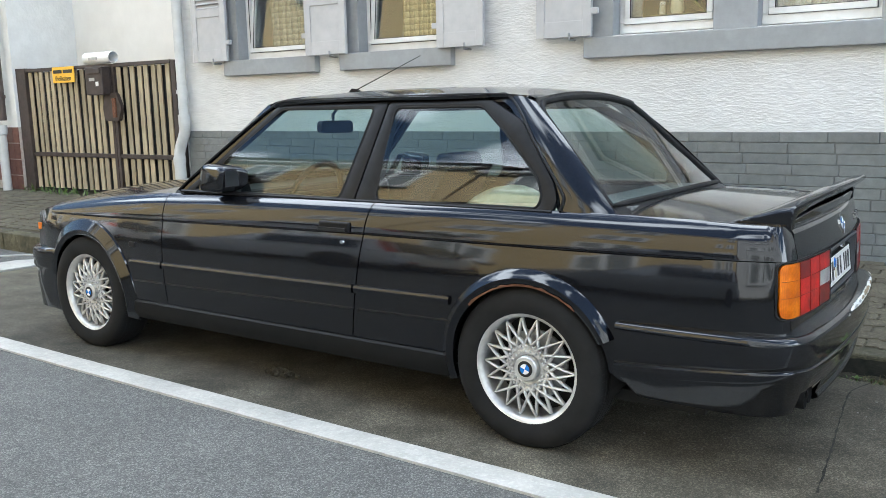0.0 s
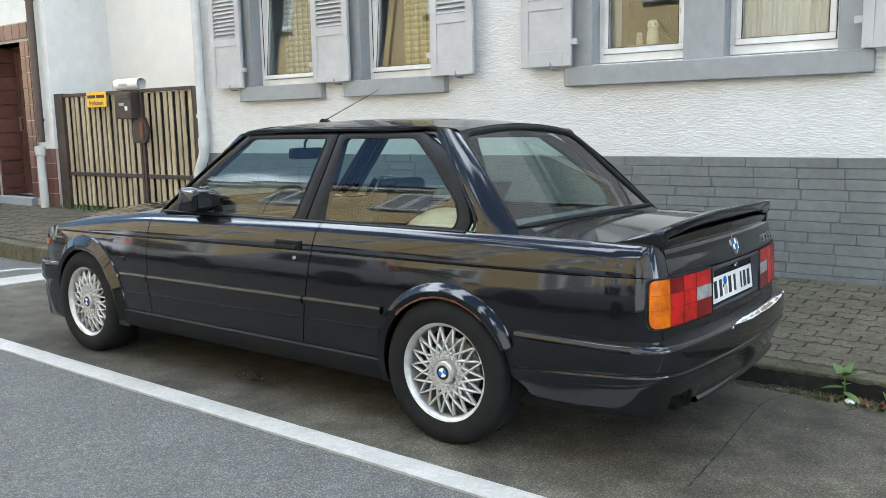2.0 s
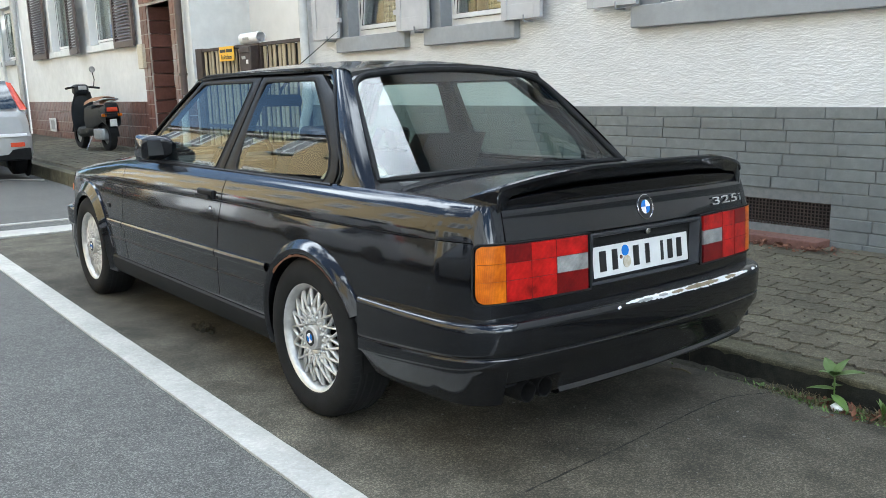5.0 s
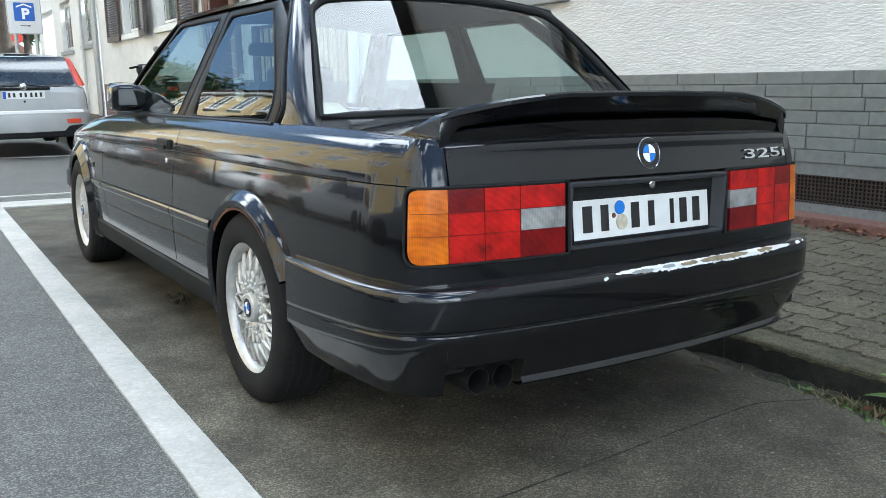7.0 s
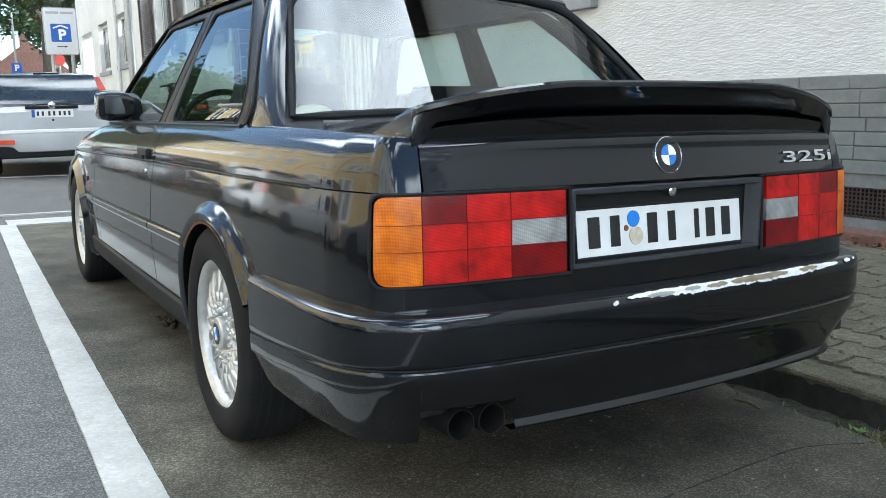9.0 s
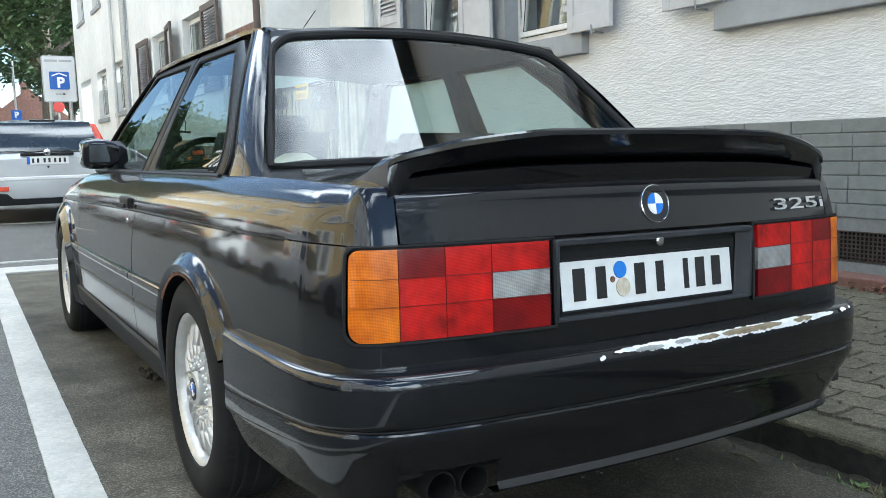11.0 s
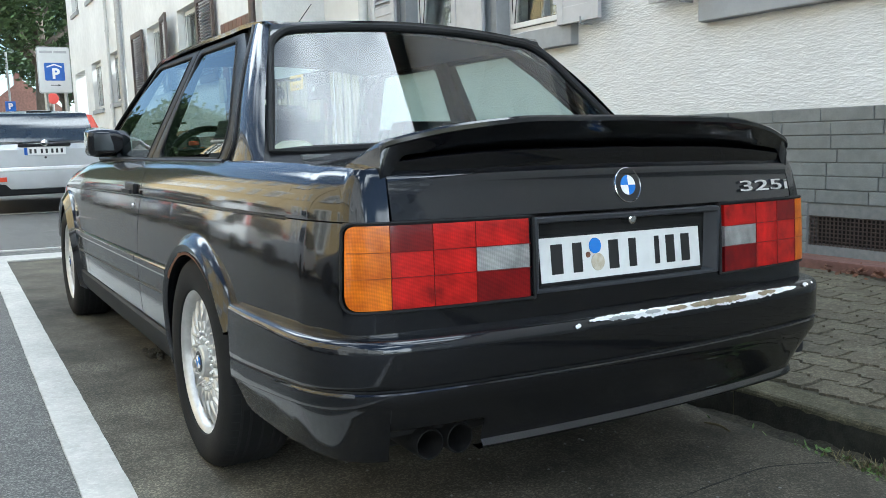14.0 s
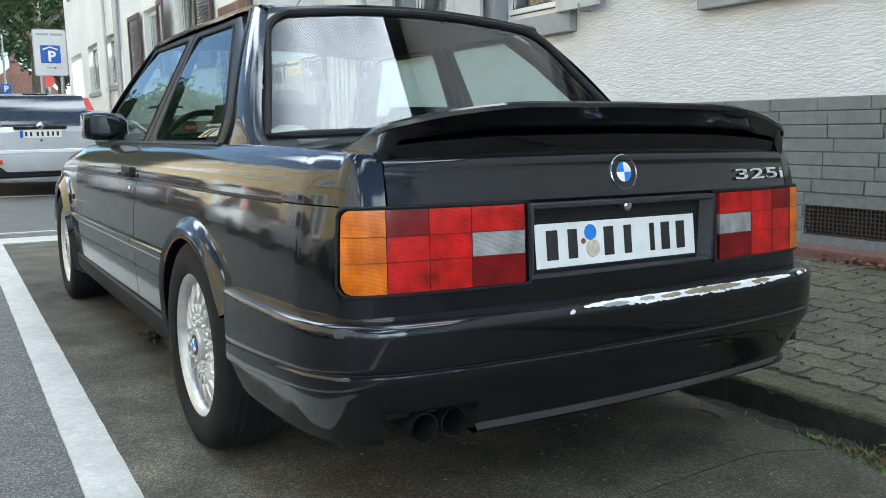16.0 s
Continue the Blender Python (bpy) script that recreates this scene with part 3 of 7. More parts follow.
def window(name, x0, x1, z0, z1, y, label, curtain, tilt=False):
    """A white window: outer frame, sash, pane, inner sill and what hangs behind."""
    w = thing(name, label, "window", "house windows", "structure")
    f = 0.055
    for n, b in (("window_frame", (x0, z0, x1, z0 + 0.075)), ("window_frame", (x0, z1 - f, x1, z1)), ("window_frame", (x0, z0 + 0.075, x0 + f, z1 - f)), ("window_frame", (x1 - f, z0 + 0.075, x1, z1 - f))):
        part(n, box(b[0], y, b[1], b[2], y + 0.06, b[3], 0.004), UPVC, w)
    s = 0.045
    a0, a1, c0, c1 = x0 + f - 0.01, x1 - f + 0.01, z0 + 0.065, z1 - f + 0.01
    sash = bmesh.new()
    for b in ((a0, c0, a1, c0 + s), (a0, c1 - s, a1, c1), (a0, c0 + s, a0 + s, c1 - s), (a1 - s, c0 + s, a1, c1 - s)):
        box(b[0], y - 0.022, b[1], b[2], y + 0.02, b[3], 0.006, bm=sash)
    sh = part("sash", sash, UPVC, w)
    g = part("pane", box(a0 + s - 0.005, y - 0.002, c0 + s - 0.005, a1 - s + 0.005, y + 0.002, c1 - s + 0.005), CLEAR, w)
    g.visible_shadow = False
    sl = part("seal", tube([(a0 + s, y - 0.02, c0 + s), (a1 - s, y - 0.02, c0 + s), (a1 - s, y - 0.02, c1 - s), (a0 + s, y - 0.02, c1 - s)], 0.0045, 5, closed=True), RUBBER, w)
    part("seal", tube([(a0, y - 0.004, c0), (a1, y - 0.004, c0), (a1, y - 0.004, c1), (a0, y - 0.004, c1)], 0.005, 5, closed=True), RUBBER, w)
    if tilt:
        m = Matrix.Translation((0, y, c0)) @ Matrix.Rotation(radians(-6.0), 4, "X") @ Matrix.Translation((0, -y, -c0))
        for o in (sh, g, sl):
            o.data.transform(m)
    for k, (ca, cb, material) in enumerate(curtain):
        xa, xb = x0 + (x1 - x0) * ca, x0 + (x1 - x0) * cb
        n = 60
        part("curtain", grid(lambda i, j: (xa + (xb - xa) * i / n, y + (0.26 if tilt else 0.13) + 0.018 * math.sin(i * 0.75 + k) + 0.008 * math.sin(i * 2.1), z0 + 0.05 + (z1 - z0) * j / 2), n, 2), material, w, "hanging curtain", True)
    # dark panel added behind the curtain in place of an unlit room
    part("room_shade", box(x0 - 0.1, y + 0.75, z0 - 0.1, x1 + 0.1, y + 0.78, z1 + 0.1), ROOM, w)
    return w


WINY = 2.90
window("window_1", -5.13, -4.22, 1.70, 2.97, WINY, "white tilted window with grey lace curtain", [(0.10, 0.98, LACE)], True)
window("window_2", -3.58, -2.72, 1.70, 2.97, WINY, "white tilted window with yellow lace curtain", [(0.25, 0.98, YELLOWLACE)], True)
window("window_3", -1.15, -0.405, 1.715, 2.97, WINY, "white window with a plant and an owl behind the pane", [(0.03, 0.16, NET)])
window("window_4", -0.115, 0.645, 1.715, 2.97, WINY, "white window with pale net curtains", [(0.02, 0.98, NET)])
for x0, x1 in ((-5.29, -4.06), (-3.765, -2.55), (-1.36, 0.87)):
    s = thing("window_surround", "grey painted window surround with projecting sill", "window surround", "window surrounds", "structure")
    part("sill", box(x0, 2.70, 1.538, x1, 2.90, 1.69, 0.008), SILL, s)
    hs = [h for h in HOLES if h[0] > x0 and h[1] < x1]
    edges = [x0 + 0.04] + [e for h in hs for e in h[:2]] + [x1 - 0.04]
    for a, b in zip(edges[::2], edges[1::2]):
        part("jamb", box(a - (0.004 if a > x0 + 0.05 else 0), WY - 0.012, 1.692, b + (0.004 if b < x1 - 0.05 else 0), WY + 0.125, 2.975, 0.003), SILL, s)
    part("lintel", box(x0 + 0.04, WY - 0.015, 2.977, x1 - 0.04, WY + 0.1, 3.14, 0.004), SILL, s)


def shutter(x0, x1, z0, z1, yaw=0.0):
    """An open louvred shutter with a solid panel below and its iron holdfast."""
    s = thing("window_shutter", "light grey wooden louvred window shutter, folded open", "shutter", "window shutters", m=pose(x0, 2.735, 0, 0, 0, yaw))
    w = x1 - x0
    for a, b in ((0, 0.07), (w - 0.07, w)):
        part("stile", box(a, -0.075, z0, b, -0.04, z1, 0.004), SHUTTER, s)
    zm = z0 + 0.44
    for a, b in ((z0, z0 + 0.12), (zm, zm + 0.08), (z1 - 0.08, z1)):
        part("rail", box(0.07, -0.074, a, w - 0.07, -0.042, b, 0.003), SHUTTER, s)
    part("panel", box(0.07, -0.066, z0 + 0.12, w - 0.07, -0.052, zm, 0.002), SHUTTER, s)
    n = int((z1 - 0.08 - zm - 0.08) / 0.042)
    for k in range(n):
        z = zm + 0.085 + k * 0.042
        part("slat", prism([(-0.076, z), (-0.07, z), (-0.04, z + 0.034), (-0.046, z + 0.034)], "x", 0.07, w - 0.07), SHUTTER, s)
    part("backing", box(0.07, -0.038, zm + 0.08, w - 0.07, -0.034, z1 - 0.08), SHUTTER, s)
    part("holdfast", tube([(w * 0.62, 0.02, z0 - 0.02), (w * 0.62, -0.085, z0 - 0.02), (w * 0.62, -0.09, z0 + 0.03)], 0.008, 6), SILL, s)
    for z in (z0 + 0.16, z1 - 0.25):
        part("hinge", box(w - 0.02 if x0 < -5 or -2 < x0 < 0 else -0.05, -0.07, z, w + 0.05 if x0 < -5 or -2 < x0 < 0 else 0.02, -0.04, z + 0.045, 0.004), SHUTTER, s)
    return s


for a, b, z in ((-5.68, -5.19, 1.685), (-4.13, -3.65, 1.685), (-2.665, -2.215, 1.68), (-1.735, -1.28, 1.698), (0.80, 1.27, 1.69)):
    shutter(a, b, z, 2.96)

# the next house: cream render, brown tiled base, brown door
LH = [(-10.83, -9.90, 0.34, 2.50), (-13.9, -12.45, 1.98, 3.35), (-16.45, -15.08, 1.98, 3.35), (-13.9, -12.45, 4.6, 6.0), (-16.4, -14.9, 4.6, 6.0)]
wall("wall_next_house", -18.9, -9.26, WY, WY + 0.3, 1.03, 7.4, LH, SMOOTH, "cream smooth-rendered facade of the next house")
wall("wall_next_base", -18.9, -9.26, WY + 0.012, WY + 0.3, -0.2, 1.03, [(-10.83, -9.90, 0.34, 1.03)], GROUT, "pale backing of the brown tiled base")
wall("wall_next_gable", -9.56, -9.26, WY + 0.3, 9.0, -0.2, 7.4, [], SMOOTH, "cream gable wall of the next house")
FH = [(-26.9, -24.9, 0.35, 3.2), (-23.7, -22.2, 1.9, 3.25), (-20.9, -19.6, 1.95, 3.25), (-26.4, -25.2, 4.9, 6.4), (-23.6, -22.3, 4.9, 6.4), (-20.8, -19.7, 4.9, 6.4)]
wall("wall_far_house", -27.6, -19.0, WY, WY + 0.3, -0.2, 8.0, FH, SMOOTH, "cream rendered facade of the far house")
wall("wall_far_west", -27.6, -27.3, WY + 0.3, 9.0, -0.2, 8.0, [], SMOOTH, "cream end wall of the far house")
for nm, a, b, t in (("roof_next_house", -19.0, -9.0, 7.3), ("roof_far_house", -27.9, -19.0, 7.9)):
    tagged(link(nm, prism([(WY - 0.4, t), (WY + 3.1, t + 3.1), (9.4, t), (WY + 3.1, t + 2.8)], "x", a, b), ROOFTILE), "red-brown tiled house roof", "roof", kind="structure")
wall("wall_courtyard", -9.26, -5.98, 3.7, 3.9, -0.2, 6.5, [], BACKWALL, "pale rendered wall behind the courtyard gate")
k = 5
for h in LH[1:] + FH[1:]:
    window("window_%d" % k, h[0] + 0.1, h[1] - 0.1, h[2] + 0.05, h[3] - 0.03, WY + 0.12, "white window in the cream facade", [(0.03, 0.97, NET)])
    part("sill", box(h[0] - 0.08, WY - 0.06, h[2] - 0.06, h[1] + 0.08, WY + 0.12, h[2] + 0.05, 0.01), SMOOTH if h[0] > -19 else SILL, bpy.data.objects["window_%d" % k])
    k += 1


def brown_shutter(x, z0, z1, w, yaw):
    s = thing("brown_shutter", "dark brown louvred wooden window shutter", "shutter", "brown shutters", m=pose(x, WY - 0.05, 0, 0, 0, yaw))
    part("frame", rows([[(0, 0, z0), (w, 0, z0), (w, 0, z1), (0, 0, z1)], [(0, -0.045, z0), (w, -0.045, z0), (w, -0.045, z1), (0, -0.045, z1)],
                        [(0.08, -0.045, z0 + 0.1), (w - 0.08, -0.045, z0 + 0.1), (w - 0.08, -0.045, z1 - 0.1), (0.08, -0.045, z1 - 0.1)], [(0.08, 0, z0 + 0.1), (w - 0.08, 0, z0 + 0.1), (w - 0.08, 0, z1 - 0.1), (0.08, 0, z1 - 0.1)]], closed=True), BROWNPIPE, s)
    n = int((z1 - z0 - 0.2) / 0.05)
    for i in range(n):
        z = z0 + 0.1 + i * 0.05
        part("slat", prism([(-0.042, z), (-0.034, z), (-0.004, z + 0.042), (-0.012, z + 0.042)], "x", 0.08, w - 0.08), BROWNPIPE, s)
    part("hinge_block", box(-0.03, -0.03, z0 + 0.1, 0.03, 0.04, z0 + 0.16, 0.004), TRIM, s)


brown_shutter(-12.33, 1.92, 3.35, 0.95, 0)
brown_shutter(-14.93, 1.92, 3.35, 0.88, -7)
brown_shutter(-17.70, 1.92, 3.35, 1.10, 0)

# front door of the next house
door = thing("door_1", "dark brown panelled front door in a brown tiled surround", "door", kind="structure")
part("door_leaf", box(-10.83, WY + 0.34, 0.34, -9.90, WY + 0.39, 2.50, 0.004), DOORWOOD, door)
for i in range(9):
    part("door_plank", box(-10.80 + i * 0.098, WY + 0.322, 0.44, -10.722 + i * 0.098, WY + 0.34, 2.42, 0.004), DOORWOOD, door)
for i in range(11):
    part("tile", box(-10.838, WY - 0.012, 0.236 + i * 0.205, -10.822, WY + 0.335, 0.428 + i * 0.205, 0.003, 1), BROWNTILE, door)
part("handle", tube([(-10.70, WY + 0.33, 1.28), (-10.70, WY + 0.28, 1.28), (-10.70, WY + 0.28, 1.48), (-10.70, WY + 0.33, 1.48)], 0.012, 6), GREYMETAL, door, "steel pull handle")
part("door_step", box(-10.95, WY - 0.12, 0.22, -9.8, WY + 0.2, 0.34, 0.01), SILL, door, "pale stone door step")
tagged(link("trim_door_surround", rows([[(-11.12, WY - 0.03, 0.2), (-11.12, WY - 0.03, 2.76), (-9.66, WY - 0.03, 2.76), (-9.66, WY - 0.03, 0.2)], [(-10.83, WY - 0.03, 0.2), (-10.83, WY - 0.03, 2.50), (-9.90, WY - 0.03, 2.50), (-9.90, WY - 0.03, 0.2)],
                                       [(-10.83, WY + 0.39, 0.2), (-10.83, WY + 0.39, 2.50), (-9.90, WY + 0.39, 2.50), (-9.90, WY + 0.39, 0.2)]], flip=True), GROUT), "joints of the brown tiled door surround", "trim", kind="structure")
tagged(link("letter_slot", box(-11.22, WY - 0.10, 1.55, -11.0, WY, 1.93, 0.008), SEAL), "narrow brass letter box on the cream wall", "letter box")


def pipe_down(name, x, y, z0, z1, r, material, label, foot=None):
    p = thing(name, label, "drainpipe", "drainpipes")
    part("pipe", tube([(x, y, z0), (x, y, z1)], r, 14), material, p, smooth=True)
    for z in np.arange(z0 + 0.3, z1, 1.6):
        part("bracket", turn([(r + 0.001, -0.02), (r + 0.012, -0.02), (r + 0.012, 0.02), (r + 0.001, 0.02)], "z", (x, y, z), 16), material, p)
    if foot:
        part("foot_pipe", foot, PIPE, p, "pale plastic stand pipe", True)
    return p


px, py = -5.93, 2.69
pipe_down("drainpipe", px, py, 1.10, 7.0, 0.052, PIPE, "pale grey drainpipe at the house corner with an offset foot",
          tube(spline([(px, py, 1.16), (px, py, 1.02), (px - 0.03, py, 0.93), (px - 0.1, py, 0.80), (px - 0.12, py, 0.70), (px - 0.12, py, 0.5), (px - 0.12, py, 0.12)], 24), [0.064] * 4 + [0.058] * 12 + [0.066] * 2 + [0.06] * 7, 14))
pipe_down("drainpipe", -9.44, 2.68, 1.12, 7.2, 0.05, BROWNPIPE, "brown metal drainpipe with a white stand pipe",
          tube([(-9.46, 2.66, 0.15), (-9.46, 2.66, 0.93), (-9.46, 2.66, 0.95), (-9.46, 2.66, 1.06), (-9.46, 2.66, 1.07)], [0.055, 0.055, 0.072, 0.072, 0.04], 14))
pipe_down("drainpipe", -18.95, 2.68, 0.3, 7.8, 0.07, GREYMETAL, "grey drainpipe between the far houses")
pipe_down("drainpipe", -20.6, 2.70, 0.3, 7.8, 0.04, PIPE, "thin pale pipe on the far facade")

# courtyard gate
gate = thing("courtyard_gate", "weathered wooden slat gate with dark brown frame, closed", "gate")
GY = 2.86
part("post", box(-9.40, GY - 0.05, 0.15, -9.06, GY + 0.10, 1.765, 0.006), GATEDARK, gate)
part("post", box(-6.27, GY - 0.03, 0.15, -6.20, GY + 0.08, 1.75, 0.006), GATEDARK, gate)
for a, b in ((-9.06, -7.36), (-7.26, -6.27)):
    part("rail", box(a, GY - 0.035, 1.715, b, GY + 0.03, 1.755, 0.004), GATEDARK, gate)
    part("rail", box(a, GY - 0.03, 0.665, b, GY + 0.03, 0.715, 0.004), GATEDARK, gate)
    n = round((b - a) / 0.125)
    for i in range(n):
        x = a + 0.012 + (b - a - 0.02) * i / n
        s = part("slat", box(0, -0.008, 0, 0.070, 0.008, 1.45, 0.003), GATEWOOD, gate)
        s.location = (x, GY + (0.006 if i % 2 else -0.004), 0.262 + 0.006 * ((i * 7) % 3))
        s.rotation_euler = (0, radians(random.uniform(-0.25, 0.25)), 0)
    part("backing", box(a, GY + 0.05, 0.25, b, GY + 0.06, 1.71), DARK, gate)
part("meeting_stile", box(-7.36, GY - 0.04, 0.25, -7.315, GY + 0.04, 1.75, 0.004), GATEDARK, gate)
part("meeting_stile", box(-7.305, GY - 0.04, 0.25, -7.26, GY + 0.04, 1.75, 0.004), GATEDARK, gate)
part("lock_plate", prism(rounded([(-7.44, 1.10), (-7.18, 1.10), (-7.12, 1.25), (-7.2, 1.42), (-7.40, 1.42), (-7.46, 1.25)], 0.03), "y", GY - 0.075, GY - 0.03), GATEDARK, gate, "rusted dark lock plate")
part("lock", box(-7.26, GY - 0.10, 1.14, -7.20, GY - 0.07, 1.36, 0.01), RUST, gate, "worn lock cylinder")
lb = thing("letter_box", "dark brown metal letter box on the gate", "letter box")
part("body", box(-7.63, GY - 0.16, 1.40, -7.31, GY - 0.045, 1.72, 0.012), GATEDARK, lb)
part("flap", box(-7.60, GY - 0.17, 1.64, -7.34, GY - 0.155, 1.70, 0.004), GATEDARK, lb)
part("name_plate", box(-7.55, GY - 0.166, 1.56, -7.45, GY - 0.158, 1.595), GREYMETAL, lb)
part("name_plate", box(-7.43, GY - 0.166, 1.50, -7.38, GY - 0.158, 1.55), PLATE, lb)
sg = thing("yellow_sign", "yellow enamel keep-clear sign on the gate", "sign")
part("plate", box(-8.43, GY - 0.065, 1.562, -7.985, GY - 0.055, 1.752, 0.004), YELLOW, sg)
for i, (a, b) in enumerate(((0.03, 0.20), (0.23, 0.41))):
    part("text_bar", box(-8.43 + a, GY - 0.069, 1.675, -8.43 + b, GY - 0.064, 1.715), INK, sg)
writing("freihalten", 0.085, pose(-8.207, GY - 0.067, 1.612, 90), INK, "words", sg)
nr = thing("newspaper_tube", "white plastic newspaper tube lying on the gate", "tube")
part("barrel", turn([(0.062, -0.25), (0.068, -0.25), (0.068, 0.25), (0.062, 0.25), (0.062, -0.25)], "x", (-7.50, GY - 0.03, 1.825), 24), WHITE, nr, smooth=True)
part("print_patch", box(-7.62, GY - 0.104, 1.80, -7.46, GY - 0.094, 1.83), GREYMETAL, nr)


# ---- the black coupe ----
car = thing("black_saloon_car", "black two-door saloon car with rear spoiler, parked at the kerb", "car", m=pose(0, -0.002, -0.016, -1.26) @ Matrix.Diagonal((1, 0.975, 1, 1)))
WB, HUB, ARCH = 2.57, 0.295, 0.308
half = curve((-3.10, 0.727), (-2.95, 0.764), (-2.57, 0.790), (-2.0, 0.802), (-0.8, 0.799), (0.0, 0.794), (0.35, 0.785), (0.6, 0.768), (0.72, 0.752))
top = curve((-3.15, 0.690), (-3.0, 0.725), (-2.7, 0.768), (-2.34, 0.806), (-1.95, 0.833), (-1.0, 0.850), (0.0, 0.856), (0.5, 0.851), (0.9, 0.838))
low = curve((0.15, 0.045), (0.25, 0.026), (0.35, 0.012), (0.5, 0.0), (0.6, 0.001), (0.70, 0.010), (0.735, 0.017))
over = curve((0.0, 0.016), (0.2, 0.0180), (0.4, 0.0235), (0.6, 0.0325), (0.75, 0.0420), (0.87, 0.0535), (0.95, 0.0655), (1.0, 0.080))


def crease(x):
    return 0.727 + (0.017 if x < -0.8 else 0.006) * (x + 0.8)


def inset(x, z):
    c, t = crease(x), top(x)
    if z <= c:
        return low(z - c + 0.735)
    return over((z - c) / (t - c))


def skin(x, z, sgn=-1):
    """A point of the body side."""
    return Vector((x, sgn * (half(x) - inset(x, z)), z))


def foot(x):
    b = 0.302
    for c in (0.0, -WB):
        d = abs(x - c)
        if d < ARCH:
            b = max(b, HUB + math.sqrt(ARCH * ARCH - d * d))
    return b


def side_rows(xl, xr, n, sgn):
    """Columns of points of a side panel between two slanting joints xl(z), xr(z)."""
    cols = []
    us = sorted({i / n for i in range(n + 1)})
    mid = 0.5 * (xl(0.6) + xr(0.6))
    span = xr(0.6) - xl(0.6)
    for c in (0.0, -WB):
        us = sorted(set(us) | {round((c + ARCH * math.cos(math.pi * k / 28) - xl(0.6)) / span, 4) for k in range(29)})
    us = [u for u in us if 0 <= u <= 1]
    us = [u for k, u in enumerate(us) if k == 0 or u - us[k - 1] > 0.002]
    for u in us:
        x0 = xl(0.6) + span * u
        b, c, t = foot(x0), crease(x0), top(x0)
        zs = [b + (c - 0.005 - b) * k / 9 for k in range(10)] + [c - 0.002, c + 0.002] + [c + 0.005 + (t - c - 0.005) * k / 8 for k in range(9)]
        col = []
        for k, z in enumerate(zs):
            x = xl(z) + (xr(z) - xl(z)) * u if foot(x0) < 0.31 or z > 0.6 else x0
            p = skin(x, z, sgn)
            if k in (10, 11):
                p.y -= sgn * 0.006
            col.append(p)
        cols.append(col)
    return cols


def side_panel(name, xl, xr, n, sgn, label=""):
    bm = rows(side_rows(xl, xr, n, sgn), flip=sgn > 0)
    # turned-in edges
    return part(name, solid(bm, 0.012), PAINT, car, label, True)


def door_f(z):
    return -1.955 + 0.03 * max(0.0, 0.55 - z)


def door_r(z):
    return -0.712 - 0.16 * (0.86 - z) if z > 0.3 else -0.80


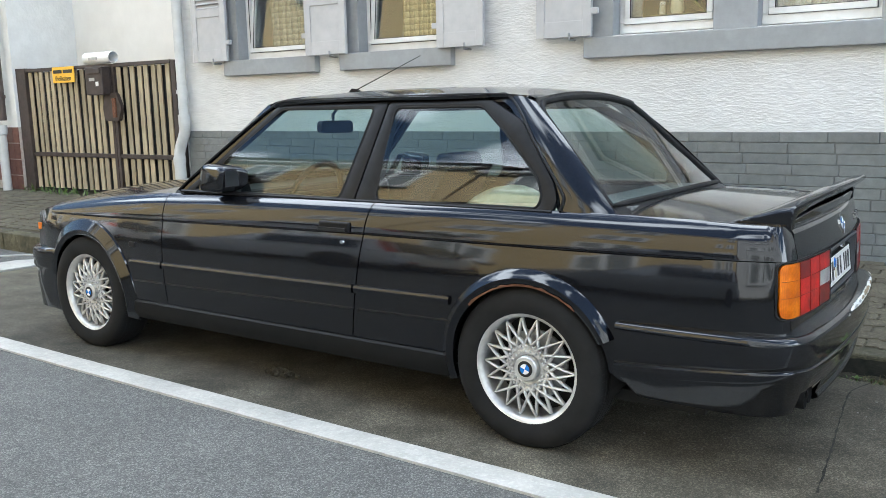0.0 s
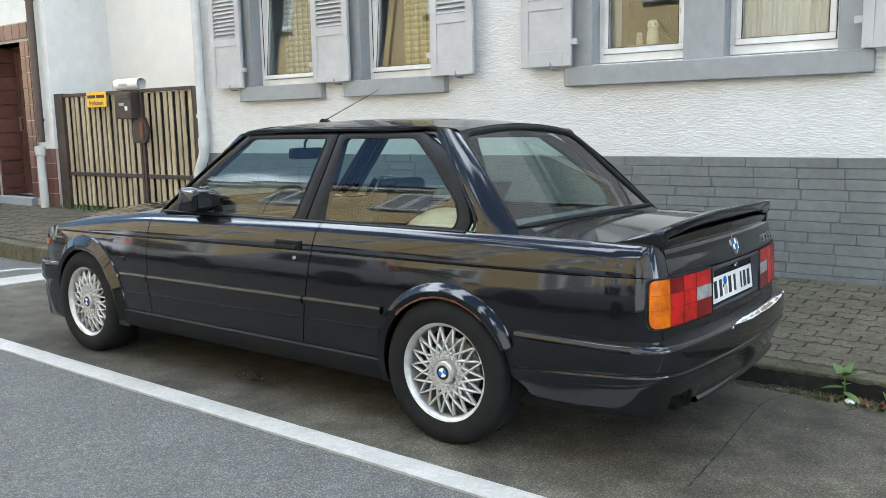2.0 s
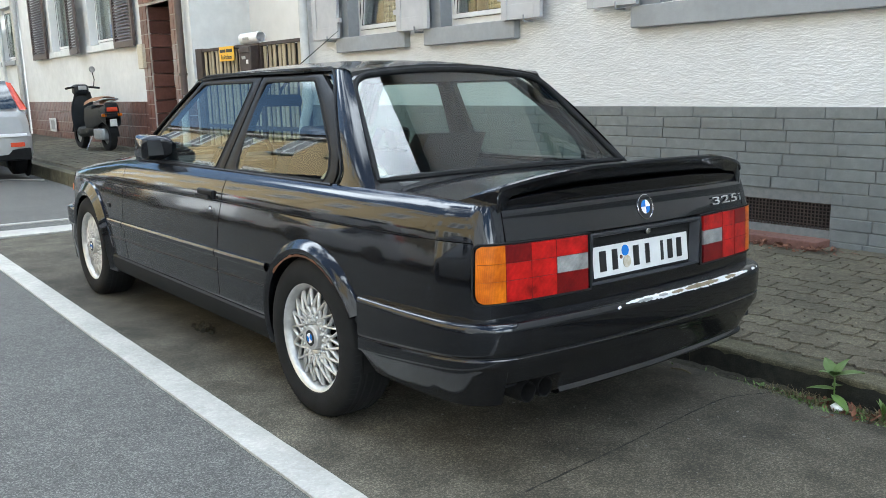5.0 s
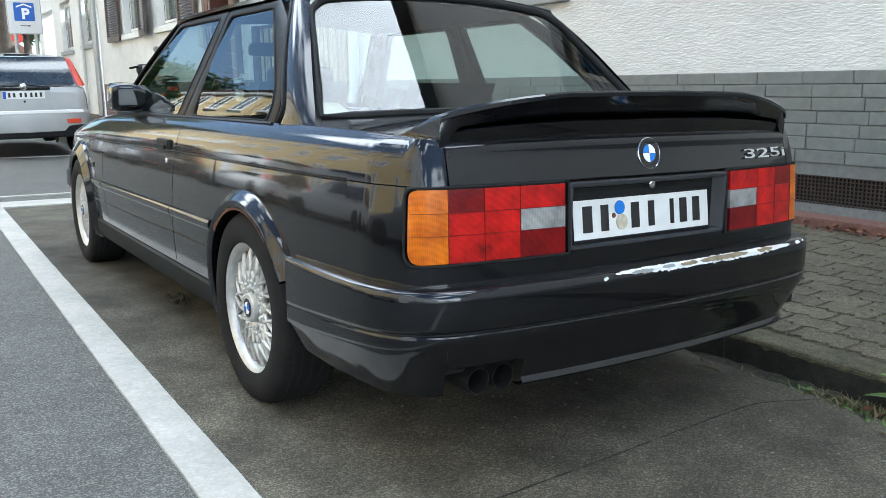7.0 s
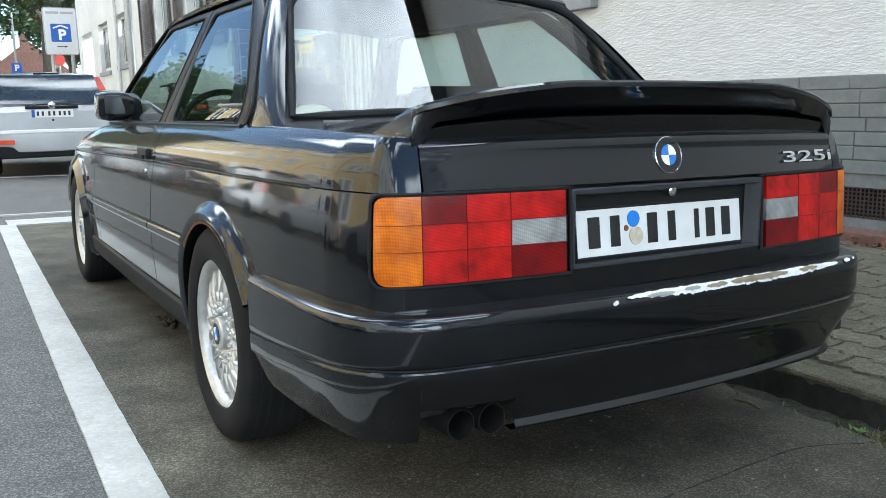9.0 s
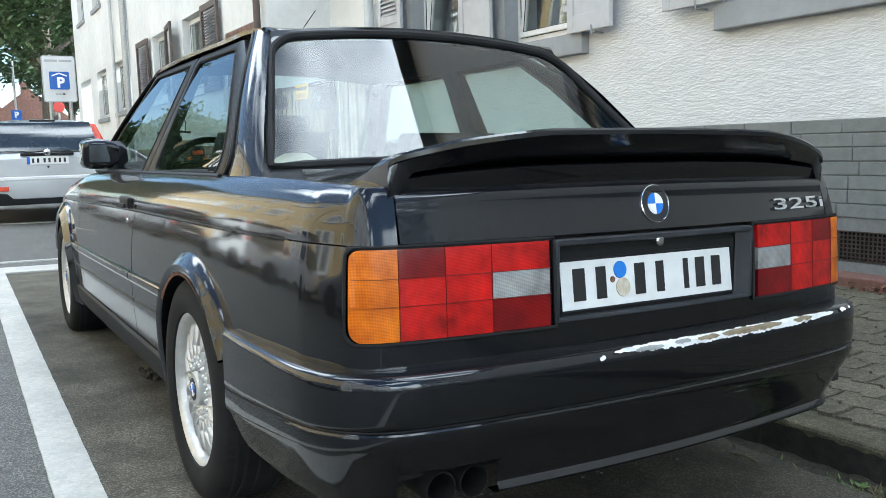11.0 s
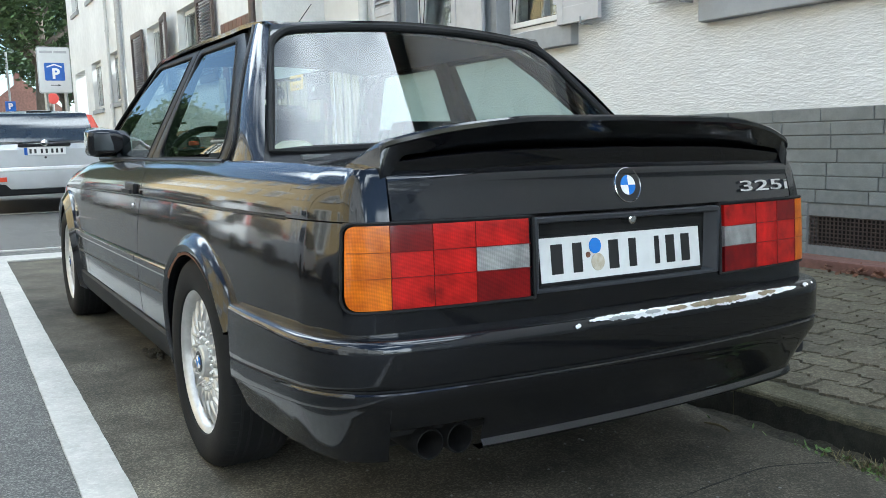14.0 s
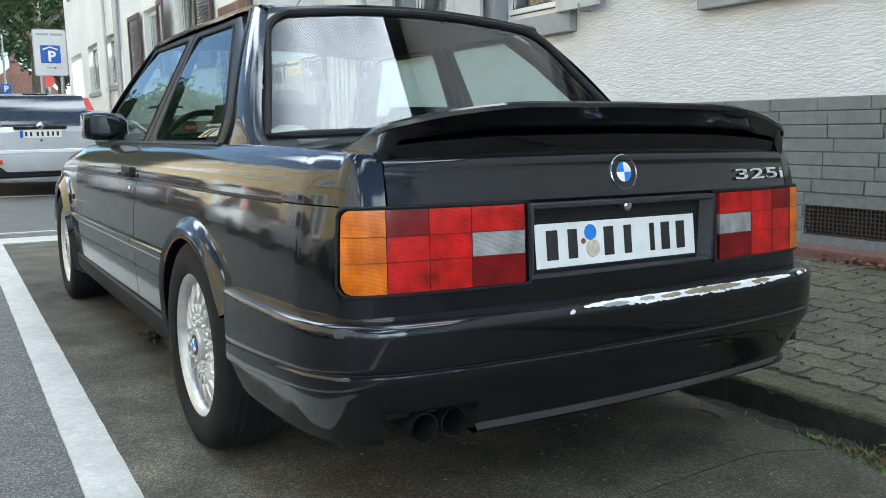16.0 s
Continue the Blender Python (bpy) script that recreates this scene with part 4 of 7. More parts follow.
for sgn in (-1, 1):
    side_panel("front_wing", lambda z: -2.93, lambda z: door_f(z) - 0.003, 16, sgn)
    d = side_panel("door", lambda z: door_f(z) + 0.003, lambda z: door_r(z) - 0.003, 18, sgn)
    side_panel("rear_quarter", lambda z: door_r(z) + 0.003, lambda z: 0.60, 22, sgn)
    # inner shell that closes the joints
    part("inner_shell", rows([[skin(x, z, sgn) - Vector((0, sgn * 0.03, 0)) for z in (max(0.3, foot(x)), 0.5 if foot(x) < 0.5 else foot(x) + 0.02, 0.72, top(x) - 0.02)] for x in np.linspace(-2.9, 0.7, 60)]), DARK, car)
    # flared arches
    for c, r1, lift in ((0.0, 0.362, 0.030), (-WB, 0.385, 0.034)):
        a0, a1 = (25, 196) if c == 0 else (-16, 168)
        prof = []
        for k in range(41):
            a = radians(a0 + (a1 - a0) * k / 40)
            ring = []
            for j, (rr, hh) in enumerate(((ARCH - 0.004, -0.05), (ARCH - 0.004, lift * 0.72), (ARCH + 0.006, lift * 0.9), (ARCH + 0.022, lift), (ARCH + 0.6 * (r1 - ARCH), lift * 0.62), (r1 - 0.004, lift * 0.22), (r1, -0.004))):
                x, z = c + rr * math.cos(a), HUB + rr * math.sin(a)
                y = half(min(x, 0.7)) - low(min(0.735, max(0.15, z))) + hh
                ring.append((x, sgn * y, z))
            prof.append(ring)
        arch = part("wheel_arch", rows(prof, flip=sgn < 0), PAINT, car, "flared wheel arch", True)
        if c == 0:
            rj = random.Random(8)
            lip = []
            for p in prof[6:27]:
                u = rj.uniform(0.25, 0.85)
                lip.append([(p[1][0], p[1][1] + sgn * 0.002, p[1][2] - 0.003), tuple(p[1][q] + (p[2][q] - p[1][q]) * u + (sgn * 0.002 if q == 1 else 0.0) for q in range(3))])
            part("rust_lip", rows(lip), RUST, arch, "rusty worn arch edge")
        # liner
        part("wheel_liner", rows([[(c + (ARCH + 0.004) * math.cos(radians(a)), sgn * 0.77, HUB + (ARCH + 0.004) * math.sin(radians(a))), (c + (ARCH + 0.004) * math.cos(radians(a)), sgn * 0.46, HUB + (ARCH + 0.004) * math.sin(radians(a)))] for a in range(-12, 193, 6)]), DARK, car)
    # sill
    part("sill_panel", rows([[(x, sgn * (half(x) - 0.014), 0.299), (x, sgn * (half(x) - 0.006), 0.290), (x, sgn * (half(x) - 0.012), 0.235), (x, sgn * (half(x) - 0.030), 0.203), (x, sgn * (half(x) - 0.09), 0.198)] for x in np.linspace(-2.235, -0.305, 24)], flip=sgn > 0), SILLTRIM, car, "", True)
    # rub strip in three lengths, and the thin line below it
    for a, b in ((-2.20, -1.962), (-1.948, -0.782), (-0.770, -0.318)):
        strip = []
        for x in np.linspace(a, b, 16):
            z = 0.500 + 0.0105 * (x + 1.2)
            y = half(x) - low(z)
            strip.append([(x, sgn * (y - 0.004), z - 0.020), (x, sgn * (y + 0.009), z - 0.016), (x, sgn * (y + 0.013), z - 0.004), (x, sgn * (y + 0.013), z + 0.008), (x, sgn * (y + 0.008), z + 0.015), (x, sgn * (y - 0.004), z + 0.018)])
        part("rub_strip", rows(strip, flip=sgn > 0), PAINT, car, "glossy side rub strip", True)
        part("trim_line", rows([[(x, sgn * (half(x) - low(0.42) + 0.002), 0.418 + 0.016 * (x + 0.8)), (x, sgn * (half(x) - low(0.42) + 0.004), 0.422 + 0.016 * (x + 0.8)), (x, sgn * (half(x) - low(0.42) + 0.002), 0.426 + 0.016 * (x + 0.8))] for x in np.linspace(a + 0.01, b, 12)], flip=sgn > 0), TRIM, car)
    # door handle and lock
    y = half(-0.88) - inset(-0.88, 0.75)
    h = part("door_handle", box(-0.962, sgn * y - 0.012, 0.728, -0.803, sgn * y + 0.014, 0.768, 0.008, 3), TRIM, car, "black plastic door handle")
    part("handle_recess", box(-0.95, sgn * y - 0.004 + sgn * 0.018 - 0.003, 0.731, -0.815, sgn * y + sgn * 0.018 + 0.001, 0.745), DARK, h)
    y = half(-0.84) - inset(-0.84, 0.688)
    part("door_lock", turn([(0.0, sgn * 0.004), (0.009, sgn * 0.004), (0.011, 0.0)], "y", (-0.840, sgn * y, 0.688), 14), CHROME, car, "bright door lock")
    # indicator repeater spot on the wing
    part("side_marker", box(-2.205, sgn * (half(-2.2) - 0.002) - 0.006, 0.565, -2.16, sgn * (half(-2.2) - 0.002) + 0.006, 0.59, 0.003), TRIM, car)

# ---- rear end ----
RO = [(0.60, -0.768), (0.65, -0.7635), (0.70, -0.7570), (0.780, -0.734), (0.818, -0.714), (0.843, -0.682), (0.855, -0.642), (0.863, -0.596), (0.876, -0.49), (0.888, -0.34), (0.896, -0.18), (0.900, 0.0)]
RL = [Vector((p[0], p[1])) for p in spline(RO, 480)]
RALL = RL + [Vector((p.x, -p.y)) for p in RL[-2::-1]]
RN = []
for i, p in enumerate(RALL):
    d = (RALL[min(i + 1, len(RALL) - 1)] - RALL[max(i - 1, 0)]).normalized()
    RN.append(Vector((d.y, -d.x)))


def lean(z):
    return 0.021 * max(0.0, z - 0.73) / 0.1 if z > 0.73 else -0.006 * (0.73 - z) / 0.16


def rear(i, z, out=0.0):
    """A point of the rear skin at outline place i and height z."""
    p, n = RALL[i], RN[i]
    w = min(1.0, max(0.0, (n.x - 0.12) / 0.83))
    w = w * w * (3 - 2 * w)
    ins = inset(min(p.x, 0.9), min(z, top(p.x))) * (1 - 0.85 * w) + lean(z) * w
    q = p + n * (out - ins)
    return Vector((q.x, q.y, z))


def rear_sheet(i0, i1, zs, out=0.0, thick=0.012):
    return solid(rows([[rear(i, z(rear(i, 0.6).x) if callable(z) else z, out) for z in zs] for i in range(i0, i1 + 1)]), thick)


def at_y(y):
    """The outline index nearest a y."""
    return min((i for i in range(len(RALL)) if RALL[i].x > 0.80), key=lambda i: abs(RALL[i].y - y))


def at_x(x, sgn):
    return min((i for i in range(len(RALL)) if RALL[i].y * sgn > 0.6), key=lambda i: abs(RALL[i].x - x))


@functools.lru_cache(maxsize=4000)
def rear_line(z):
    ps = [rear(i, z) for i in range(len(RALL)) if RALL[i].x > 0.78]
    return [p.y for p in ps], [p.x for p in ps]


def rear_y(y, z):
    """The rear skin's x at a place across and a height."""
    return float(np.interp(y, *rear_line(round(z, 3))))


N = len(RALL) - 1
LAMP_T, LAMP_B = 0.731, 0.564
for sgn in (-1, 1):
    e = at_x(0.812, sgn)             # lamp's outer edge
    k = at_y(sgn * 0.630)            # boot lid's side joint
    base_z = lambda x: crease(x) + 0.0015 if x < 0.828 else LAMP_T + 0.004
    zs_up = [base_z] + [lambda x, t=t: base_z(x) + (top(x) - base_z(x)) * t for t in (0.15, 0.3, 0.45, 0.6, 0.72, 0.84, 0.93, 1.0)]
    zs_md = [LAMP_B - 0.006, 0.60, 0.63, 0.66, 0.69, lambda x: crease(x) - 0.0015]
    a, b = (0, k) if sgn < 0 else (k, N)
    part("quarter_corner", rear_sheet(a, b, zs_up), PAINT, car, "", True)
    qt = []
    for i in range(a, b + 1, 2):
        q = rear(i, top(rear(i, 0.6).x))
        w = sgn * min(0.6290, abs(q.y) - 0.0005)
        qt.append([q, Vector((q.x, (q.y + w) / 2, 0.5 * q.z + 0.4225)), Vector((q.x, w, 0.837)), Vector((q.x, w, 0.815))])
    part("quarter_top", rows(qt, flip=sgn < 0), PAINT, car, "", True)
    a, b = (0, e) if sgn < 0 else (e, N)
    part("quarter_corner", rear_sheet(a, b, zs_md), PAINT, car, "", True)
part("rear_panel", rear_sheet(0, N, [0.40, 0.46, 0.49, 0.52, 0.545, 0.556, 0.566]), PAINT, car, "", True)
part("rear_shell", rows([[rear(i, z, -0.03) for z in (0.42, 0.55, 0.70, 0.82)] for i in range(N + 1)]), DARK, car)

# lamps: amber corner, red fields, clear reversing field
for sgn in (-1, 1):
    lamp = part("tail_lamp", rear_sheet(*sorted((at_x(0.812, sgn), at_y(sgn * 0.294))), [LAMP_B - 0.004, LAMP_B, 0.65, LAMP_T, LAMP_T + 0.004], -0.006, 0.012), TRIM, car, "tail lamp with amber, red and clear fields", True)
    z1, z2 = 0.627, 0.678
    edge_out = at_x(0.820, sgn)
    idx = [at_y(sgn * c) for c in (0.632, 0.541, 0.442, 0.310)]
    fields = [(edge_out, idx[0], LAMP_B, LAMP_T, AMBER, "amber_lens")]
    for j, (ia, ib) in enumerate(zip(idx, idx[1:])):
        low_m, mid_m, top_m = ((RED, RED, RED2), (RED, RED, RED), (RED2, REVERSE, RED))[j]
        fields += [(ia, ib, LAMP_B, z1, low_m, "red_lens"), (ia, ib, z1, z2, mid_m, "reversing_lens" if j == 2 else "red_lens"), (ia, ib, z2, LAMP_T, top_m, "red_lens")]
    for ia, ib, za, zb, m, nm in fields:
        ia, ib = sorted((ia, ib))
        zl = [za + 0.0003, za + 0.003, (za + zb) / 2, zb - 0.003, zb - 0.0003]
        if m is AMBER:
            x0 = rear(ia if sgn < 0 else ib, 0.6).x
            bend = lambda x, r, x0=x0: r * (1 - math.sqrt(max(0.0, 1 - (1 - min(1.0, max(0.0, (x - x0) / 0.018))) ** 2)))
            zl = [lambda x: za + bend(x, 0.030), lambda x: za + 0.006 + bend(x, 0.028), (za + zb) / 2, lambda x: zb - 0.004 - bend(x, 0.018), lambda x: zb - bend(x, 0.020)]
        part(nm, rear_sheet(ia, ib, zl, 0.007, 0.012), m, lamp, "", True)
    for z in (z1, z2):
        for ends, m in (((at_x(0.823, sgn), idx[0]), AMBERRIB), ((idx[0], at_y(sgn * 0.306)), LENSRIB)):
            a, b = sorted(ends)
            part("lens_rib", rows([[rear(i, z - 0.0008, 0.0072), rear(i, z, 0.0088), rear(i, z + 0.0008, 0.0072)] for i in range(a, b + 1)]), m, lamp)
    for i in idx[:3]:
        part("lens_rib", rows([[rear(i, z, 0.0070) + Vector((0, -0.0011, 0)), rear(i, z, 0.0090), rear(i, z, 0.0070) + Vector((0, 0.0011, 0))] for z in np.linspace(LAMP_B, LAMP_T, 6)], flip=True), LENSRIB, lamp)

    a, b = sorted((at_x(0.813, sgn), at_y(sgn * 0.298)))
    rise_in = lambda i, rad: rad * (1 - math.sqrt(max(0.0, 1 - (1 - min(1.0, max(0.0, (RALL[i].x - 0.812) / 0.020))) ** 2)))
    z_lo, z_hi = (lambda i: LAMP_B - 0.004 + rise_in(i, 0.034)), (lambda i: LAMP_T + 0.004 - rise_in(i, 0.022))
    seal = [rear(i, z_lo(i), 0.004) for i in range(a, b + 1)]
    seal += [rear(b, z, 0.004) for z in np.linspace(z_lo(b), z_hi(b), 6)[1:-1]] + [rear(i, z_hi(i), 0.004) for i in range(b, a - 1, -1)] + [rear(a, z, 0.004) for z in np.linspace(z_hi(a), z_lo(a), 6)[1:-1]]
    # painted corners outside the rounded seal
    near = [i for i in range(a, b + 1) if RALL[i].x < 0.834 and RALL[i].y * sgn > 0.6]
    part("lamp_corner", solid(rows([[rear(i, LAMP_B - 0.008, 0.001), rear(i, z_lo(i), 0.001)] for i in near]), 0.006), PAINT, lamp)
    part("lamp_corner", solid(rows([[rear(i, z_hi(i), 0.001), rear(i, LAMP_T + 0.006, 0.001)] for i in near]), 0.006), PAINT, lamp)
    part("lamp_seal", tube(seal, 0.0038, 6, closed=True), RUBBER, lamp)

# number-plate recess between the lamps
a, b = at_y(-0.292), at_y(0.292)
rc = part("plate_recess", rear_sheet(a, b, [LAMP_B - 0.002, 0.60, 0.65, 0.70, LAMP_T + 0.004], -0.042, 0.01), TRIM, car, "black plate recess", True)
fr = rounded([(-0.296, LAMP_B - 0.004), (0.296, LAMP_B - 0.004), (0.296, LAMP_T), (-0.296, LAMP_T)], 0.012)
rim = [[(0.906 - abs(p[0]) * 0.045 + dx, p[0], p[1]) for p in offset(fr, d)] for d, dx in ((0.0, -0.014), (0.0, 0.001), (-0.003, 0.0035), (-0.011, 0.0030), (-0.014, 0.0))]
rim += [[(0.868 + dx, p[0] * k, 0.6475 + (p[1] - 0.6475) * kz) for p in offset(fr, -0.014)] for k, kz, dx in ((0.965, 0.97, 0.004), (0.945, 0.95, 0.0))]
part("recess_frame", rows(rim, closed=True), SATIN, rc, "satin grey plate surround", True)
part("key_lock", turn([(0.0, 0.004), (0.007, 0.004), (0.012, 0.002), (0.013, -0.03)], "x", (0.892, -0.004, 0.713), 18), CHROME, rc, "chrome boot lock")
np_ = part("number_plate", box(0.8925, -0.247, 0.586, 0.8965, 0.258, 0.685, 0.0016), PLATE, car, "white number plate with dark bars")
np_.matrix_basis = pose(0.890, -0.025, 0.585, 0, -7, 0) @ Matrix.Translation((-0.8945, 0, -0.586))
# the characters as plain bars
for i, (y, w) in enumerate(((-0.200, 0.05), (-0.140, 0.042), (-0.030, 0.046), (0.030, 0.036), (0.110, 0.024), (0.155, 0.044), (0.207, 0.044))):
    part("bar", box(0.8962, y - w / 3, 0.603, 0.8985, y + w / 3, 0.669, 0.001, 1), INK, np_, "dark bar")
part("sticker", turn([(0.0, 0.002), (0.0175, 0.002), (0.018, 0.0)], "x", (0.8968, -0.086, 0.659), 20), BLUE, np_, "round blue sticker")
part("seal", turn([(0.0, 0.002), (0.0195, 0.002), (0.02, 0.0)], "x", (0.8968, -0.080, 0.622), 20), SEAL, np_, "round metal seal")
part("rust_spot", turn([(0.0, 0.0018), (0.006, 0.0018), (0.007, 0.0)], "x", (0.8968, -0.108, 0.640), 10), RUST, np_)
part("plate_holder", box(0.8885, -0.253, 0.570, 0.8920, 0.264, 0.690, 0.003), RUBBER, np_, "black plastic plate holder")
part("frame_edge", tube([(0.896, -0.249, 0.584), (0.896, 0.260, 0.584), (0.896, 0.260, 0.687), (0.896, -0.249, 0.687)], 0.0028, 6, closed=True), RUBBER, np_)

# boot lid: top, rounded edge, rear face


def lid(i, j, ni=24, nj=40):
    y = -0.6235 + 1.247 * j / nj
    c = 1 - (y / 0.6235) ** 2
    xe = rear_y(y, 0.80)
    t = i / ni
    zt = 0.836 + 0.008 * c + (0.012 + 0.026 * c) * max(0.0, 1 - t / 0.5) ** 0.8
    if t <= 0.5:
        u = t / 0.5
        return (0.275 + 0.055 * c + (xe - 0.03 - 0.275 - 0.055 * c) * u, y, zt)
    u = (t - 0.5) / 0.5
    if u < 0.4:
        a = u / 0.4 * math.pi / 2
        return (xe - 0.03 + 0.03 * math.sin(a), y, zt - 0.026 + 0.026 * math.cos(a))
    v = (u - 0.4) / 0.6
    z = zt - 0.026 + (LAMP_T + 0.008 - zt + 0.026) * v
    return (xe + (rear_y(y, z) - rear_y(y, zt - 0.026)) * min(1.0, v * 3) + (rear_y(y, zt - 0.026) - xe) * min(1.0, v * 3), y, z)


part("boot_lid", solid(grid(lambda i, j: lid(i, j), 24, 40), 0.012), PAINT, car, "", True)
part("boot_gutter", grid(lambda i, j: (0.28 + 0.46 * i / 6, (-0.65 + 1.30 * j / 4), 0.818), 6, 4), DARK, car)

# spoiler: an arched blade on two end feet, with a slot over a low base strip
sp_top = curve((0.0, 0.950), (0.30, 0.947), (0.40, 0.939), (0.50, 0.926), (0.575, 0.911), (0.605, 0.904), (0.622, 0.899), (0.631, 0.893), (0.636, 0.884))
smooth01 = lambda v: min(1.0, max(0.0, v)) ** 2 * (3 - 2 * min(1.0, max(0.0, v)))
ring, strip = [], []
for j in range(97):
    y = 0.636 * math.sin(math.pi / 2 * (-1 + j / 48))
    a = abs(y)
    c = 1 - (y / 0.636) ** 2
    e = smooth01((a - 0.580) / 0.045)
    ov = min(1.0, c * 1.6)
    zb = 0.829 + 0.012 * c
    zt = sp_top(a)
    h = zt - zb
    xe = rear_y(max(-0.628, min(0.628, y)), 0.80)
    xt = xe - 0.004 + 0.044 * ov
    xf = 0.615 + 0.065 * c
    lo = lambda v: zb + v * h * (1 - e) - 0.008 * e
    ring.append([(xf, y, zb + 0.003), *[(xf + q * (xt - 0.045 - xf), y, zb + 0.003 + q * (h - 0.009)) for q in (0.05, 0.33, 0.66)], (xt - 0.045, y, zt - 0.006), (xt - 0.014, y, zt - 0.0005), (xt - 0.005, y, zt),
                 (xt, y, zt - 0.004), (xt, y, zt - 0.013), (xt - 0.005, y, zt - 0.017), (xt - 0.030 * ov - 0.002, y, zb + 0.62 * h * (1 - e) + 0.5 * h * e), (xt - 0.048 * ov - 0.004, y, lo(0.47)), (xt - 0.060 * ov - 0.012, y, lo(0.45)), (xf + 0.09, y, lo(0.40)), (xf + 0.06, y, zb - 0.006), (xf + 0.002, y, zb - 0.006)])
    if a < 0.618:
        k = 0.36 * h
        strip.append([(xe - 0.050, y, zb - 0.006), (xe - 0.046, y, zb + k - 0.004), (xe - 0.040, y, zb + k), (xe - 0.013, y, zb + k), (xe - 0.010, y, zb + k - 0.003), (xe - 0.015, y, zb + 0.30 * k), (xe - 0.018, y, zb + 0.004), (xe - 0.018, y, zb - 0.008)])
sbm = rows(ring, closed=True)
for r in (ring[0], ring[-1]):
    sbm.faces.new([sbm.verts.new(q) for q in r])
bmesh.ops.recalc_face_normals(sbm, faces=sbm.faces[:])
sp = part("rear_spoiler", sbm, PAINT, car, "arched boot-lid spoiler with a slot under its blade", True)
sbm = rows(strip, closed=True)
bmesh.ops.recalc_face_normals(sbm, faces=sbm.faces[:])
part("spoiler_base", sbm, PAINT, sp, "", True)

# round emblem and model figures
em = part("emblem", turn([(0.0, 0.006), (0.0388, 0.006), (0.0395, 0.005), (0.040, 0.0)], "x", (0, 0, 0), 36), INK, car, "round enamel emblem", True)
em.matrix_basis = pose(rear_y(-0.012, 0.790) - 0.004, -0.012, 0.790, 0, -12.0, 0)
part("emblem_ring", turn([(0.0385, 0.0062), (0.0395, 0.0072), (0.041, 0.0066), (0.0415, 0.0)], "x", (0, 0, 0), 36), CHROME, em)
for q in range(4):
    pts = [(0.0, 0.0)] + [(0.0228 * math.cos(radians(q * 90 + t)), 0.0228 * math.sin(radians(q * 90 + t))) for t in range(0, 91, 15)]
    part("emblem_quarter", prism(pts, "x", 0.0055, 0.0072), (WHITE, BLUE)[q % 2], em)
badge = writing("325i", 0.038, Matrix.Translation((0.0, 0.499, 0.773)) @ Matrix(((0, 0, 1, 0), (1, 0, 0, 0), (0, 1, 0, 0), (0, 0, 0, 1))) @ Matrix.Diagonal((3.6, 1.0, 1, 1)), CHROME, "model_badge", car, 0.003, 0.0004)
for v in badge.data.vertices:
    v.co.x += rear_y(v.co.y, v.co.z) + 0.004

# bumper and skirt
BO = [(0.335, -0.785), (0.45, -0.780), (0.60, -0.768), (0.70, -0.754), (0.760, -0.739), (0.806, -0.716), (0.838, -0.682), (0.858, -0.630), (0.868, -0.560), (0.876, -0.49), (0.888, -0.34), (0.896, -0.18), (0.900, 0.0)]
BL = [Vector((p[0], p[1])) for p in spline(BO, 160)]
BALL = BL + [Vector((p.x, -p.y)) for p in BL[-2::-1]]


def swept(outline, profile, flip=False, fade=lambda x: 1.0, drop=lambda p: 0.0, slant=0.0):
    """A profile of (offset, height) carried along an outline, offset along its normal."""
    out = []
    for i, p in enumerate(outline):
        d = (outline[min(i + 1, len(outline) - 1)] - outline[max(i - 1, 0)]).normalized()
        n = Vector((d.y, -d.x))
        f = fade(p.x)
        s = 0.0 if slant == 0 else slant * max(0.0, 1 - (p.x - 0.335) / 0.35)
        g = 0.0 if slant == 0 else 0.012 + 0.060 * max(0.0, 1 - (p.x - 0.335) / 0.48)
        tuck = 0.0 if slant == 0 else 0.050 * min(1.0, max(0.0, (p.y - 0.56) / 0.12))
        out.append([(p.x + n.x * o * f + s * max(0.0, 0.40 - z) / 0.165, p.y + n.y * o * f - tuck * max(0.0, 0.372 - z) / 0.13, z + g * max(0.0, 0.38 - z) / 0.148 + drop(p) * min(1.0, max(0.0, (0.50 - z) / 0.12))) for o, z in profile])
    return rows(out, flip=flip)


bf = curve((0.335, 0.42), (0.45, 0.50), (0.60, 0.62), (0.72, 0.76), (0.82, 0.91), (0.88, 1.0), (0.91, 1.0))
bdrop = lambda p: 0.040 * min(1.0, max(0.0, (p.x - 0.36) / 0.46)) - 0.04
bump = part("rear_bumper", swept(BALL, [(-0.03, 0.506), (0.014, 0.511), (0.040, 0.5118), (0.051, 0.509), (0.058, 0.503), (0.0615, 0.494), (0.0625, 0.482), (0.0625, 0.425), (0.0610, 0.4165), (0.0565, 0.4125), (0.0560, 0.4075), (0.0600, 0.4035), (0.0605, 0.398), (0.0590, 0.381), (0.0550, 0.373), (0.03, 0.371)], False, bf, bdrop), PAINT, car, "black rear bumper with scraped paint", True)
part("bumper_line", swept(BALL, [(0.0570, 0.4125), (0.0585, 0.4100), (0.0570, 0.4075)], False, bf, bdrop), TRIM, bump)
left_end = min(range(len(BALL)), key=lambda i: abs(BALL[i].y + 0.645) + (0 if BALL[i].x > 0.8 else 9))
right_start = min(range(len(BALL)), key=lambda i: abs(BALL[i].y + 0.435) + (0 if BALL[i].x > 0.8 else 9))
SK_TOP = [(0.052, 0.372), (0.0505, 0.364), (0.0475, 0.354)]
lean_to = lambda o, z: [(0.0475 + (o - 0.0475) * q / 5, 0.354 + (z - 0.354) * q / 5) for q in range(1, 6)]
